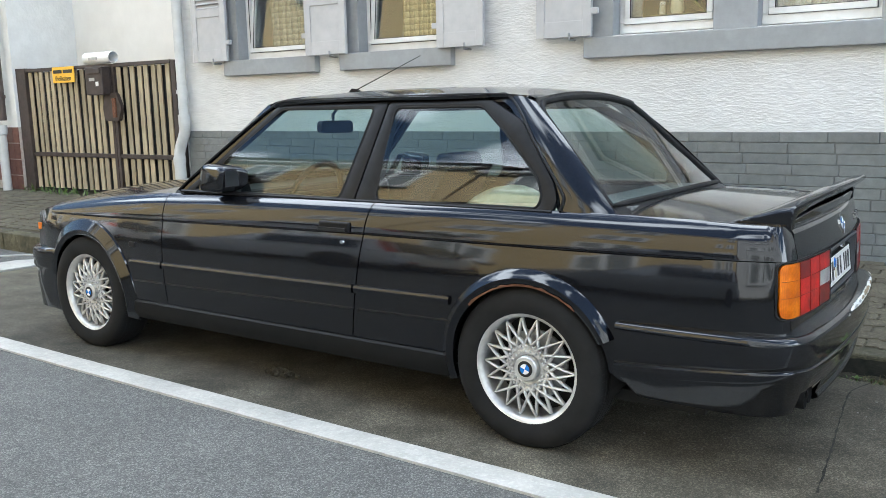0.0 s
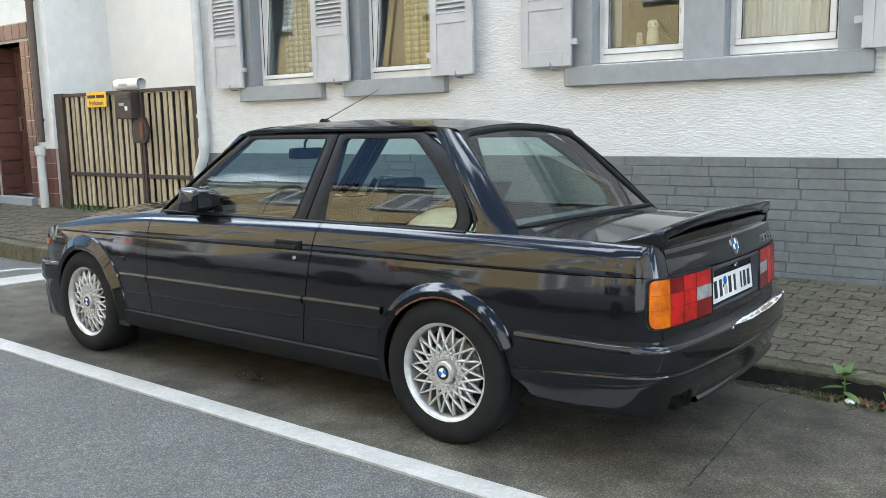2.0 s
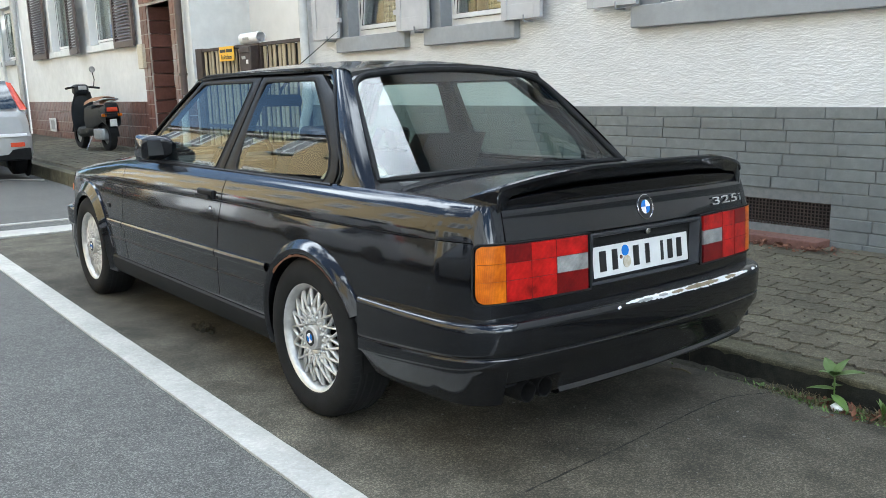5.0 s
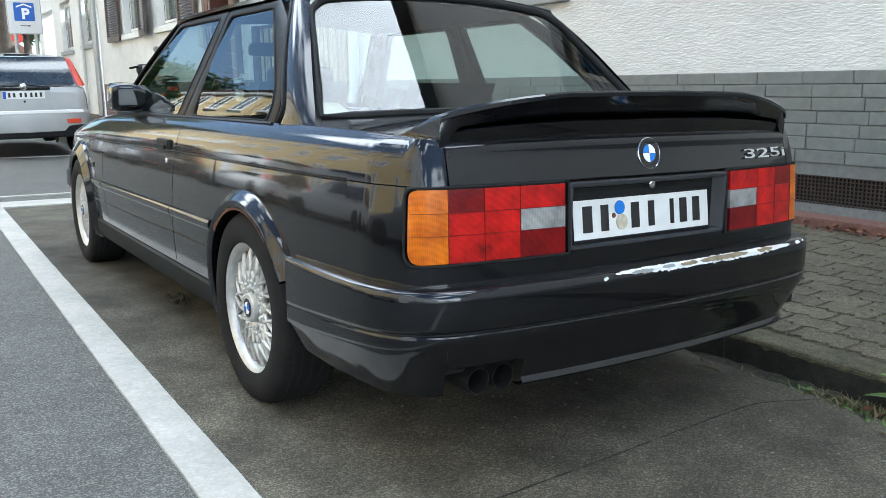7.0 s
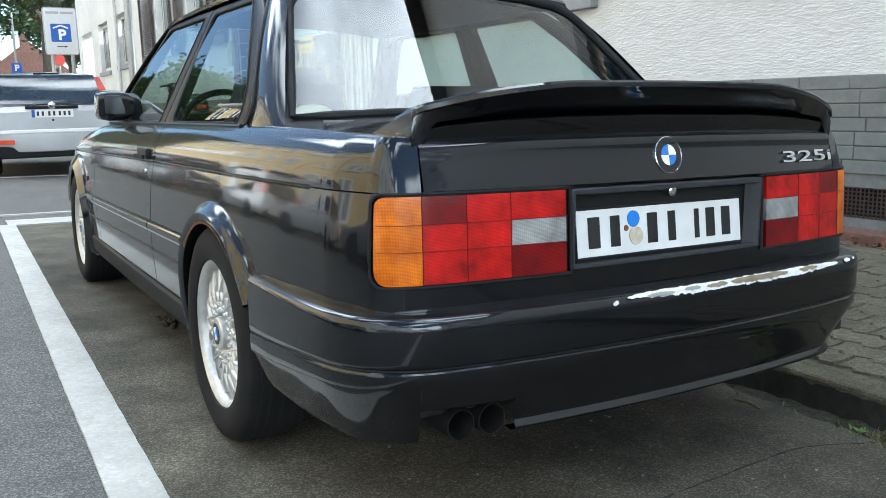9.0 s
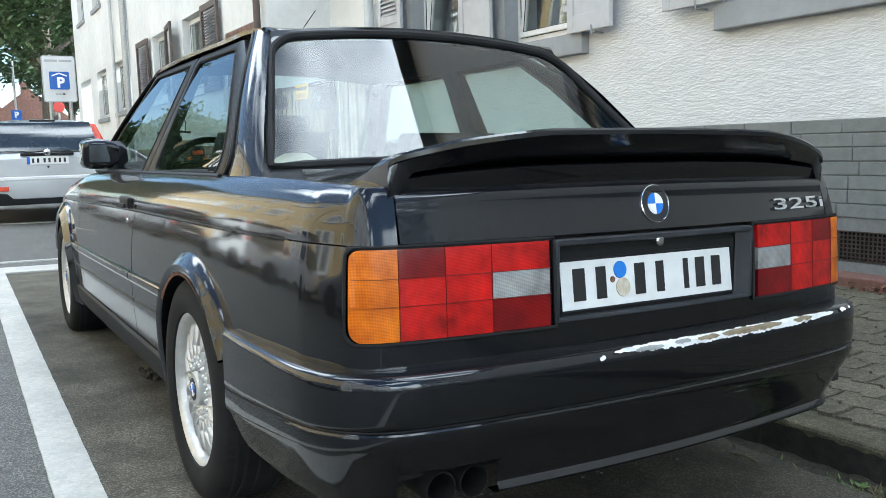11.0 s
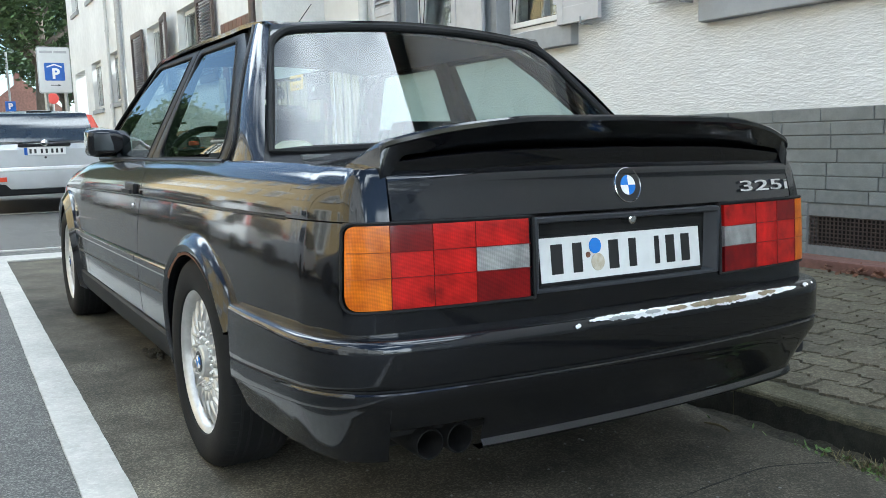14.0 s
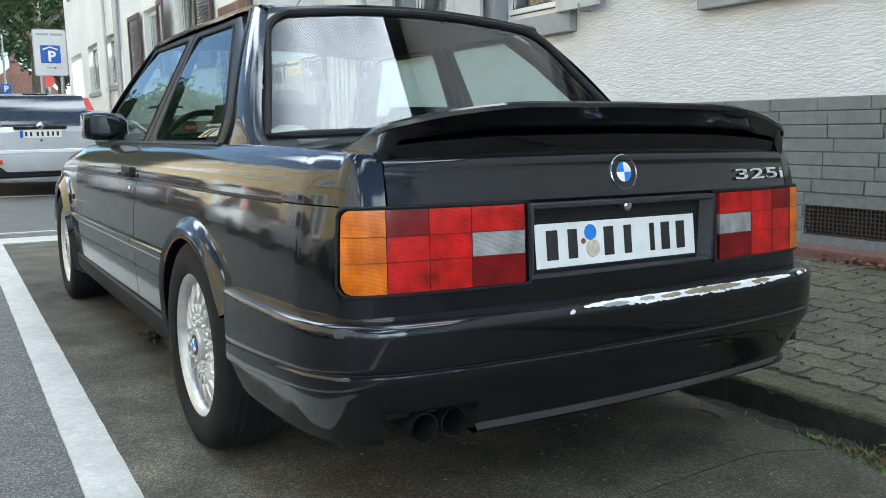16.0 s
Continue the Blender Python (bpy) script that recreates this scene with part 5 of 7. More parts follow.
sk_plain = SK_TOP + lean_to(0.0160, 0.250) + [(0.012, 0.243), (0.002, 0.238), (-0.03, 0.238)]
sk_lip = SK_TOP + lean_to(0.0170, 0.268) + [(0.0175, 0.2620), (0.0255, 0.2530), (0.0270, 0.2490), (0.0255, 0.2440), (0.010, 0.236), (-0.02, 0.236)]
part("rear_skirt", swept(BALL[:left_end + 1], sk_plain, False, bf, bdrop, 0.085), PAINT, car, "black lower rear skirt", True)
part("rear_skirt", swept(BALL[right_start:], sk_lip, False, bf, bdrop, 0.085), PAINT, car, "black lower rear skirt", True)
part("skirt_bridge", swept(BALL[left_end:right_start + 1], SK_TOP + lean_to(0.0370, 0.321) + [(0.032, 0.317), (-0.03, 0.315)], False, bf, bdrop, 0.085), PAINT, car, "", True)
part("under_tray", box(0.33, -0.70, 0.30, 0.86, 0.70, 0.33), DARK, car)
for y in (-0.562, -0.488):
    ex = part("exhaust_pipe", turn([(0.029, -0.25), (0.033, -0.25), (0.033, 0.0), (0.032, 0.004), (0.030, 0.004), (0.029, 0.0), (0.029, -0.25)], "x", (0.885, y, 0.280), 28), SOOT, car, "blackened exhaust tail pipe", True)
    part("pipe_inside", turn([(0.0, -0.10), (0.030, -0.10)], "x", (0.885, y, 0.280), 20), DARK, ex)
part("skirt_chip", swept(BALL[left_end - 7:left_end - 3], [(0.0190, 0.264), (0.0172, 0.258), (0.0164, 0.252)], False, bf, bdrop, 0.085), PRIMER, car, "chipped paint spot")
part("silencer", box(0.35, -0.60, 0.20, 0.70, -0.25, 0.34, 0.05, 4), DARK, car)

# scraped paint along the bumper edge: bare white with tan in the middle


def scrape(y0, y1, z0, z1, material, name, label, seed, lift):
    r = random.Random(seed)
    n = max(6, int((y1 - y0) / 0.004))
    ls = []
    zmid, half_h = 0.0, 0.9
    for k in range(n + 1):
        y = y0 + (y1 - y0) * k / n
        i = min(range(len(BALL)), key=lambda i: abs(BALL[i].y - y) + (0 if BALL[i].x > 0.8 else 9))
        e = min(1.0, 4 * k / n, 4 * (1 - k / n)) ** 0.5
        zmid, half_h = 0.6 * zmid + 0.4 * r.uniform(-0.0035, 0.0035), 0.55 * half_h + 0.45 * r.uniform(0.55, 1.3)
        zm = (z0 + z1) / 2 + zmid
        hh = (z1 - z0) / 2 * e * half_h + 0.0004
        col = []
        for z in (zm - hh, zm, zm + hh):
            o = float(np.interp(z, [0.0, 0.013, 0.022, 0.034, 0.05], [0.0625, 0.0615, 0.057, 0.046, 0.03])) + 0.0008 + lift * 0.5
            h = float(np.interp(z, [0.0, 0.013, 0.022, 0.034, 0.05], [0.488, 0.501, 0.5085, 0.512, 0.5122])) + 0.0008 + lift * 0.5
            col.append((BALL[i].x + o, y, h))
        ls.append(col)
    return part(name, rows(ls), material, bump, label)


scrape(-0.191, 0.564, 0.006, 0.030, SCUFF, "scrape", "bare white scrape", 3, 0.0008)
scrape(-0.231, -0.214, 0.004, 0.014, SCUFF, "scrape", "bare white scrape", 4, 0.0008)
scrape(0.599, 0.629, 0.014, 0.026, SCUFF, "scrape", "bare white scrape", 8, 0.0008)
scrape(0.649, 0.664, 0.016, 0.022, SCUFF, "scrape", "bare white scrape", 12, 0.0008)
scrape(0.124, 0.339, 0.010, 0.026, PRIMER, "bare_patch", "tan bare plastic", 6, 0.0022)
scrape(0.384, 0.464, 0.012, 0.024, PRIMER, "bare_patch", "tan bare plastic", 7, 0.0022)
scrape(0.044, 0.114, 0.012, 0.022, PRIMER, "bare_patch", "tan bare plastic", 13, 0.0022)
scrape(-0.136, -0.056, 0.010, 0.020, GREYMETAL, "bare_patch", "grey bare plastic", 9, 0.0022)
scrape(-0.026, 0.024, 0.012, 0.022, GREYMETAL, "bare_patch", "grey bare plastic", 10, 0.0022)

# ---- bonnet and front ----
part("bonnet", solid(grid(lambda i, j: (lambda x, u: (x - 0.055 * (1 - u * u), u * (half(max(x, -3.1)) - 0.089), top(x) + 0.058 * (1 - abs(u) ** 2.2) * min(1, 0.35 + (x + 3.16) / 0.5)))(-3.16 + 1.24 * i / 26, -1 + 2 * j / 24), 26, 24), -0.01), PAINT, car, "", True)
FO = [(-2.83, -0.766), (-2.93, -0.757), (-3.02, -0.742), (-3.09, -0.710), (-3.14, -0.660), (-3.17, -0.56), (-3.20, -0.30), (-3.21, 0.0)]
FL = [Vector((p[0], p[1])) for p in spline(FO, 50)]
FALL = [Vector((p.x, -p.y)) for p in FL[:-1]] + FL[::-1]
part("front_panel", swept(FALL[8:-8], [(0.0, 0.49), (0.004, 0.55), (0.002, 0.64), (-0.01, 0.675), (-0.035, 0.70)]), PAINT, car, "", True)
ff = curve((-3.3, 1.0), (-3.1, 1.0), (-2.9, 0.4), (-2.83, 0.2))
fb = part("front_bumper", swept(FALL, [(-0.03, 0.492), (0.04, 0.497), (0.058, 0.488), (0.062, 0.475), (0.062, 0.40), (0.055, 0.385), (0.045, 0.375), (0.045, 0.30), (0.035, 0.22), (0.03, 0.165), (0.0, 0.155)], False, ff), PAINT, car, "black front bumper and air dam", True)
for sgn in (-1, 1):
    for y in (0.36, 0.54):
        hl = part("headlamp", turn([(0.0, -0.012), (0.05, -0.008), (0.068, 0.0), (0.072, 0.012)], "x", (-3.205 + 0.02 * (y - 0.3), sgn * y, 0.585), 28), REVERSE, car, "round headlamp", True)
    part("front_indicator", box(-3.10, sgn * 0.72 - 0.012, 0.585, -3.05, sgn * 0.72 + 0.012, 0.625, 0.005), AMBER, fb)
    part("kidney_grille", box(-3.232, sgn * 0.07 - 0.055, 0.52, -3.19, sgn * 0.07 + 0.055, 0.66, 0.015, 3), CHROME, car)
    # front corner behind the bumper, up to the wing
    part("wing_front", rows([[skin(x, z, sgn) for z in (0.49, 0.55, 0.61, 0.65, top(x) - 0.02, top(x))] for x in np.linspace(-3.10, -2.86, 14)], flip=sgn > 0), PAINT, car, "", True)
part("floor_pan", box(-3.0, -0.66, 0.20, 0.6, 0.66, 0.24), DARK, car)

# ---- cabin ----
def cab(x, z, sgn, out=0.0):
    """A point of the sloping side of the cabin."""
    v = (z - 0.855) / 0.375
    return Vector((x, sgn * (0.714 - 0.130 * v - 0.048 * v * v + out), z))


def spans(poly, n):
    """Heights with the left and right ends of a convex outline."""
    zs = [p[1] for p in poly]
    out = []
    for q in range(n + 1):
        z = min(zs) + 1e-4 + (max(zs) - min(zs) - 2e-4) * q / n
        xs = [a[0] + (b[0] - a[0]) * (z - a[1]) / (b[1] - a[1]) for a, b in zip(poly, poly[1:] + poly[:1]) if (a[1] - z) * (b[1] - z) < 0]
        out.append((z, min(xs), max(xs)))
    return out


DW = rounded([(-1.800, 0.857), (-0.912, 0.857), (-0.850, 1.218), (-1.372, 1.218)], 0.024, 5)
QW = rounded([(-0.722, 0.859), (-0.006, 0.861), (0.006, 0.900), (-0.022, 0.962), (-0.200, 1.124), (-0.325, 1.218), (-0.734, 1.218)], 0.024, 5)
QO = rounded([(-0.827, 0.846), (0.058, 0.846), (0.070, 0.890), (0.046, 0.948), (-0.135, 1.165), (-0.290, 1.244), (-0.777, 1.244)], 0.02, 5)
DO = rounded([(-1.862, 0.846), (-0.835, 0.846), (-0.785, 1.244), (-1.400, 1.244)], 0.02, 5)
for sgn in (-1, 1):
    for nm, inner, outer in (("door_window", DW, DO), ("quarter_window", QW, QO)):
        mid = [(a[0] * 0.5 + b[0] * 0.5, a[1] * 0.5 + b[1] * 0.5) for a, b in zip(inner, outer)]
        fr = part(nm + "_frame", rows([[cab(x, z, sgn, -0.02) for x, z in outer], [cab(x, z, sgn, 0.000) for x, z in outer], [cab(x, z, sgn, 0.002) for x, z in offset(outer, -0.004)], [cab(x, z, sgn, 0.002) for x, z in mid], [cab(x, z, sgn, 0.000) for x, z in offset(inner, 0.007)], [cab(x, z, sgn, -0.004) for x, z in inner], [cab(x, z, sgn, -0.03) for x, z in inner]], closed=True, flip=sgn < 0), TRIM, car, "matt black window frame", True)
        part("rubber_seal", tube([cab(x, z, sgn, -0.001) for x, z in offset(inner, 0.003)], 0.0045, 6, closed=True), RUBBER, fr)
        part(nm + "_pane", rows([[cab(xa + (xb - xa) * q / 12, z, sgn, -0.004) for q in range(13)] for z, xa, xb in spans(offset(inner, 0.003), 18)], flip=sgn > 0), GLASS, fr, "tinted side pane", True)
    # belt moulding and drip rail
    part("belt_moulding", tube([cab(x, 0.851 + 0.002 * x, sgn, 0.006) for x in np.linspace(-1.88, 0.06, 24)], 0.007, 6), TRIM, car)
    rail = spline([(-1.905, 0.852), (-1.66, 1.055), (-1.455, 1.225), (-1.40, 1.253), (-1.30, 1.262), (-0.75, 1.266), (-0.32, 1.266), (-0.20, 1.246), (-0.05, 1.075), (0.075, 0.93), (0.096, 0.89), (0.088, 0.858)], 70)
    part("drip_rail", tube([cab(p[0], p[1], sgn, 0.003) for p in rail], 0.0055, 8), TRIM, car, "black drip moulding", True)
    part("pillar_skin", rows([[cab(p[0], p[1], sgn, -0.004), cab(p[0] * 0.985 - 0.012, p[1] - 0.03, sgn, -0.012)] for p in rail]), PAINT, car)
    # rear pillar, swept from the rail to the rear window
    lo = spline([(-0.215, 1.254), (-0.05, 1.083), (0.07, 0.945), (0.102, 0.896), (0.098, 0.850)], 20)
    hi = spline([(-0.140, -0.498, 1.259), (0.03, -0.575, 1.112), (0.155, -0.630, 0.985), (0.250, -0.669, 0.886), (0.287, -0.687, 0.846)], 20)
    cols = []
    for p, q in zip(lo, hi):
        a = cab(p[0], p[1], sgn, 0.0)
        b = Vector((q[0], -sgn * q[1], q[2]))
        m = (a + b) / 2 + Vector((0.012, sgn * 0.022, 0.008))
        cols.append([(1 - t) ** 2 * a + 2 * t * (1 - t) * m + t * t * b for t in np.linspace(0, 1, 9)])
    part("rear_pillar", rows(cols, flip=sgn < 0), PAINT, car, "", True)
    part("pillar_foot", rows([[Vector((q[0], -sgn * q[1], q[2])).lerp(Vector((q[0] + 0.050, -sgn * q[1] * 0.945, 0.838)), t) - Vector((0, 0, 0.006 * math.sin(math.pi * t))) for t in np.linspace(0, 1, 6)] for q in hi[12:]], flip=sgn > 0), TRIM, car, "black window seal foot", True)
    # front pillar
    part("front_pillar", rows([[cab(-1.905 + 0.455 * t, 0.850 + 0.385 * t, sgn, 0.004), Vector((-1.93 + 0.455 * t, sgn * (0.694 - 0.165 * t), 0.855 + 0.39 * t)), Vector((-1.925 + 0.452 * t, sgn * (0.648 - 0.165 * t), 0.862 + 0.39 * t))] for t in np.linspace(0, 1, 10)], flip=sgn < 0), PAINT, car, "", True)
    # shoulder that closes the belt between body top and cabin
    part("shoulder", rows([[Vector((x, sgn * (half(x) - 0.079), top(x) - 0.004)), Vector((x, sgn * 0.710, 0.850))] for x in np.linspace(-1.93, 0.30, 30)], flip=sgn < 0), TRIM, car)
    part("rear_deck_side", rows([[Vector((x, sgn * (half(min(x, 0.72)) - 0.079), top(x) - 0.002)), Vector((x, sgn * 0.6295, 0.849 - 0.011 * max(0.0, x - 0.275) / 0.5))] for x in np.linspace(0.08, 0.64, 14)], flip=sgn < 0), PAINT, car)
    # mirror
    mb = rounded([(-0.155, -0.062), (0.0, -0.066), (0.02, 0.052), (-0.13, 0.064)], 0.03, 5)
    mc = Vector((-1.50, sgn * 0.766, 0.922))
    mi = part("door_mirror", rows([[mc + Vector((p[0] * k + 0.012 * s, sgn * w, p[1] * k)) for p in mb] for k, w, s in ((0.55, -0.07, 3), (0.88, -0.05, 1.5), (1.0, -0.02, 0), (1.0, 0.026, 0), (0.93, 0.050, -0.5), (0.72, 0.062, -1))], closed=True, flip=sgn > 0), PAINT, car, "black door mirror", True)
    part("mirror_face", rows([[mc + Vector((p[0] * k + 0.012 * s, sgn * w, p[1] * k)) for p in mb] for k, w, s in ((0.72, 0.062, -1), (0.4, 0.065, -1), (0.01, 0.066, -1))], closed=True, flip=sgn > 0), PAINT, mi, "", True)
    part("mirror_foot", rows([[mc + Vector((x, sgn * y, z)) for x, z in ((-0.19, -0.075), (0.02, -0.075), (-0.02, 0.03), (-0.10, 0.05))] for y in (-0.112, -0.08, -0.05)], closed=True, flip=sgn > 0), TRIM, mi)
    part("mirror_pane", box(mc.x + 0.012, mc.y - 0.044, mc.z - 0.04, mc.x + 0.018, mc.y + 0.04, mc.z + 0.035, 0.004), DARKGLASS, mi, "dark mirror glass")

# roof
def roof(i, j, ni=22, nj=22):
    u = -1 + 2 * j / nj
    c = 1 - abs(u) ** 2.3
    xf, xb = -1.435 - 0.075 * (1 - u * u), -0.135 - 0.012 * (1 - u * u)
    t = i / ni
    x = xf + (xb - xf) * t
    z = 1.252 + 0.052 * c * (1 - 0.25 * abs(2 * t - 1) ** 3) + 0.012 * math.sin(math.pi * t) - 0.018 * max(0, (t - 0.85) / 0.15) ** 2 - 0.012 * max(0, (0.1 - t) / 0.1) ** 2
    k = max(0.0, (t - 0.66) / 0.34) ** 2
    return (x - 0.012 * k * abs(u) ** 3, u * (0.541 - 0.020 * k), z + 0.026 * k * abs(u) ** 3)


part("roof", solid(grid(roof, 22, 22), -0.012), PAINT, car, "", True)


def screen(bl, br, tl, tr, sag_b, sag_t, n=16):
    """A curved pane between two upright edges; sag bows it fore and aft."""
    out = []
    for i in range(n + 1):
        v = i / n
        row = []
        for j in range(n + 1):
            u = j / n
            a = Vector(bl).lerp(Vector(br), u)
            b = Vector(tl).lerp(Vector(tr), u)
            k = 4 * u * (1 - u)
            row.append((a + Vector(sag_b) * k).lerp(b + Vector(sag_t) * k, v))
        out.append(row)
    return out


RW = screen((0.250, -0.652, 0.872), (0.250, 0.652, 0.872), (-0.128, -0.503, 1.243), (-0.128, 0.503, 1.243), (0.055, 0, 0.016), (0.0, 0, 0.036))
rw = part("rear_window", rows(RW, flip=True), GLASS, car, "tinted rear window", True)
RU, RV, TOPV = 0.075, 0.15, 0.955


def on_rear(u, v, out=0.0):
    """A point of the rear window at a share across and up, lifted off by out."""
    k = 4 * u * (1 - u)
    a = Vector((0.250 + 0.055 * k, -0.652 + 1.304 * u, 0.872 + 0.016 * k))
    b = Vector((-0.128, -0.503 + 1.006 * u, 1.243 + 0.036 * k))
    return a.lerp(b, v) + Vector((0.70, 0, 0.71)) * out


arc = [(RU * (1 - math.sin(radians(q))), TOPV - RV * (1 - math.cos(radians(q)))) for q in range(0, 91, 10)]
edge = [(q / 16, 0.0) for q in range(17)] + [(1.0, v) for v in (0.2, 0.4, 0.6)] + [(1 - u, v) for u, v in arc[::-1]] + [(1 - RU - (1 - 2 * RU) * q / 12, TOPV) for q in range(1, 12)] + arc + [(0.0, v) for v in (0.6, 0.4, 0.2)]
part("rubber_seal", tube([on_rear(u, v, 0.002) for u, v in edge], 0.0125, 8, closed=True), RUBBER, rw, "black window rubber", True)
part("roof_rear_edge", rows([[on_rear(q / 24, TOPV, 0.006) for q in range(25)], [on_rear(q / 24, 0.985, 0.014) for q in range(25)], [Vector(roof(22, 22 * q / 24)) + Vector((0.004, 0, 0.001)) for q in range(25)]], flip=True), PAINT, car, "", True)
for m in (lambda u: u, lambda u: 1 - u):
    rim = [(RU * (1 - q / 4.5), TOPV) if q <= 4.5 else (0.0, TOPV - RV * (q / 4.5 - 1)) for q in range(10)]
    part("window_corner", rows([[on_rear(m(u), v, 0.006), on_rear(m(a), w, 0.005)] for (u, v), (a, w) in zip(rim, arc)]), PAINT, car)
part("rear_apron", rows([[p + Vector((0.0, 0, 0.0)) for p in RW[0]], [Vector((p.x + 0.028, p.y * 1.02, p.z - 0.014)) for p in RW[0]], [Vector((p.x + 0.060, p.y * 1.03, p.z - 0.040)) for p in RW[0]]]), TRIM, car, "", True)
FW = screen((-1.925, -0.643, 0.868), (-1.925, 0.643, 0.868), (-1.468, -0.486, 1.246), (-1.468, 0.486, 1.246), (-0.09, 0, 0.012), (-0.07, 0, 0.035))
fw = part("windscreen", rows(FW, flip=True), GLASS, car, "tinted windscreen", True)
edge = FW[0] + [r[-1] for r in FW[1:]] + FW[-1][-2::-1] + [r[0] for r in FW[-2:0:-1]]
part("rubber_seal", tube(edge, 0.013, 8, closed=True), RUBBER, fw)
part("headliner", grid(lambda i, j: (-1.42 + 1.22 * i / 8, -0.46 + 0.92 * j / 8, 1.225 + 0.03 * (1 - (2 * j / 8 - 1) ** 2)), 8, 8), SHELF, car)

# inside
part("cabin_floor", box(-1.95, -0.66, 0.34, 0.25, 0.66, 0.38), DARK, car)
part("dashboard", box(-1.98, -0.62, 0.60, -1.62, 0.62, 0.845, 0.05, 3), TRIM, car)
for sgn in (-1, 1):
    part("door_card", box(-1.9, sgn * 0.655 - 0.015, 0.4, 0.1, sgn * 0.655 + 0.015, 0.84), SEAT, car)
    st = part("front_seat", box(-1.28, sgn * 0.35 - 0.24, 0.42, -0.72, sgn * 0.35 + 0.24, 0.60, 0.06, 3), SEAT, car)
    bk = [[Vector((-0.80 + 0.26 * t + dx, sgn * 0.35 + dy * (1 - 0.25 * t), 0.56 + 0.42 * t)) for dx, dy in ((-0.06, -0.24), (0.05, -0.24), (0.07, 0.0), (0.05, 0.24), (-0.06, 0.24), (-0.035, 0.0))] for t in np.linspace(0, 1, 8)]
    part("backrest", rows(bk, closed=True), SEAT, st, "", True)
    if sgn < 0:
        part("headrest", box(-0.60, sgn * 0.35 - 0.125, 0.955, -0.50, sgn * 0.35 + 0.125, 1.035, 0.03, 4), SEAT, st)
    for y in ((-0.05, 0.05) if sgn < 0 else ()):
        part("headrest_rod", tube([(-0.555, sgn * 0.35 + y, 0.93), (-0.55, sgn * 0.35 + y, 1.03)], 0.006, 6), CHROME, st)
rs = part("rear_seat", box(-0.45, -0.62, 0.42, 0.05, 0.62, 0.60, 0.05, 3), SEAT, car)
part("rear_backrest", rows([[Vector((-0.05 + 0.14 * t, y, 0.55 + 0.31 * t)) for t in np.linspace(0, 1, 6)] for y in np.linspace(-0.62, 0.62, 8)]), SEAT, rs)
part("parcel_shelf", box(0.04, -0.585, 0.845, 0.30, 0.585, 0.868, 0.006), SHELF, car, "grey felt parcel shelf")
sw = part("steering_wheel", turn([(0.175 + 0.014 * math.cos(a), 0.014 * math.sin(a)) for a in np.linspace(0, 2 * math.pi, 11)], "x", (0, 0, 0), 36), TRIM, car, "black steering wheel", True)
sw.matrix_basis = pose(-1.36, -0.36, 0.81, 0, 22, 0)
part("wheel_boss", box(-0.02, -0.165, -0.025, 0.02, 0.165, 0.035, 0.015, 3), TRIM, sw)
im = part("inner_mirror", prism(rounded([(-0.125, 1.108), (0.125, 1.108), (0.12, 1.17), (-0.12, 1.17)], 0.025), "x", -1.475, -1.445), TRIM, car, "black interior mirror")
im.matrix_basis = pose(0, -0.075, 0)
part("mirror_arm", tube([(-1.475, 0.0, 1.15), (-1.50, 0.03, 1.20), (-1.49, 0.07, 1.245)], 0.008, 6), TRIM, im)
part("cream_bag", rows([[Vector((-0.60 + 0.56 * u, -0.38 + 0.36 * math.cos(a) * math.sin(math.pi * (0.08 + 0.84 * u)) * 0.5, 0.62 + ((0.24 + 0.10 * u) * math.sin(math.pi * (0.08 + 0.84 * u)) ** 0.6) * max(0.0, math.sin(a)))) for a in np.linspace(-0.2, math.pi + 0.2, 12)] for u in np.linspace(0, 1, 12)]), BAG, rs, "cream carrier bag with red print", True)
# aerial
ant = part("aerial_base", prism([(-1.43, 1.300), (-1.33, 1.300), (-1.375, 1.325), (-1.40, 1.328)], "y", -0.012, 0.012), TRIM, car, "black roof aerial")
part("aerial_rod", tube([(-1.385, 0, 1.318), (-0.985, 0, 1.470)], [0.0028, 0.0016], 6), TRIM, ant)

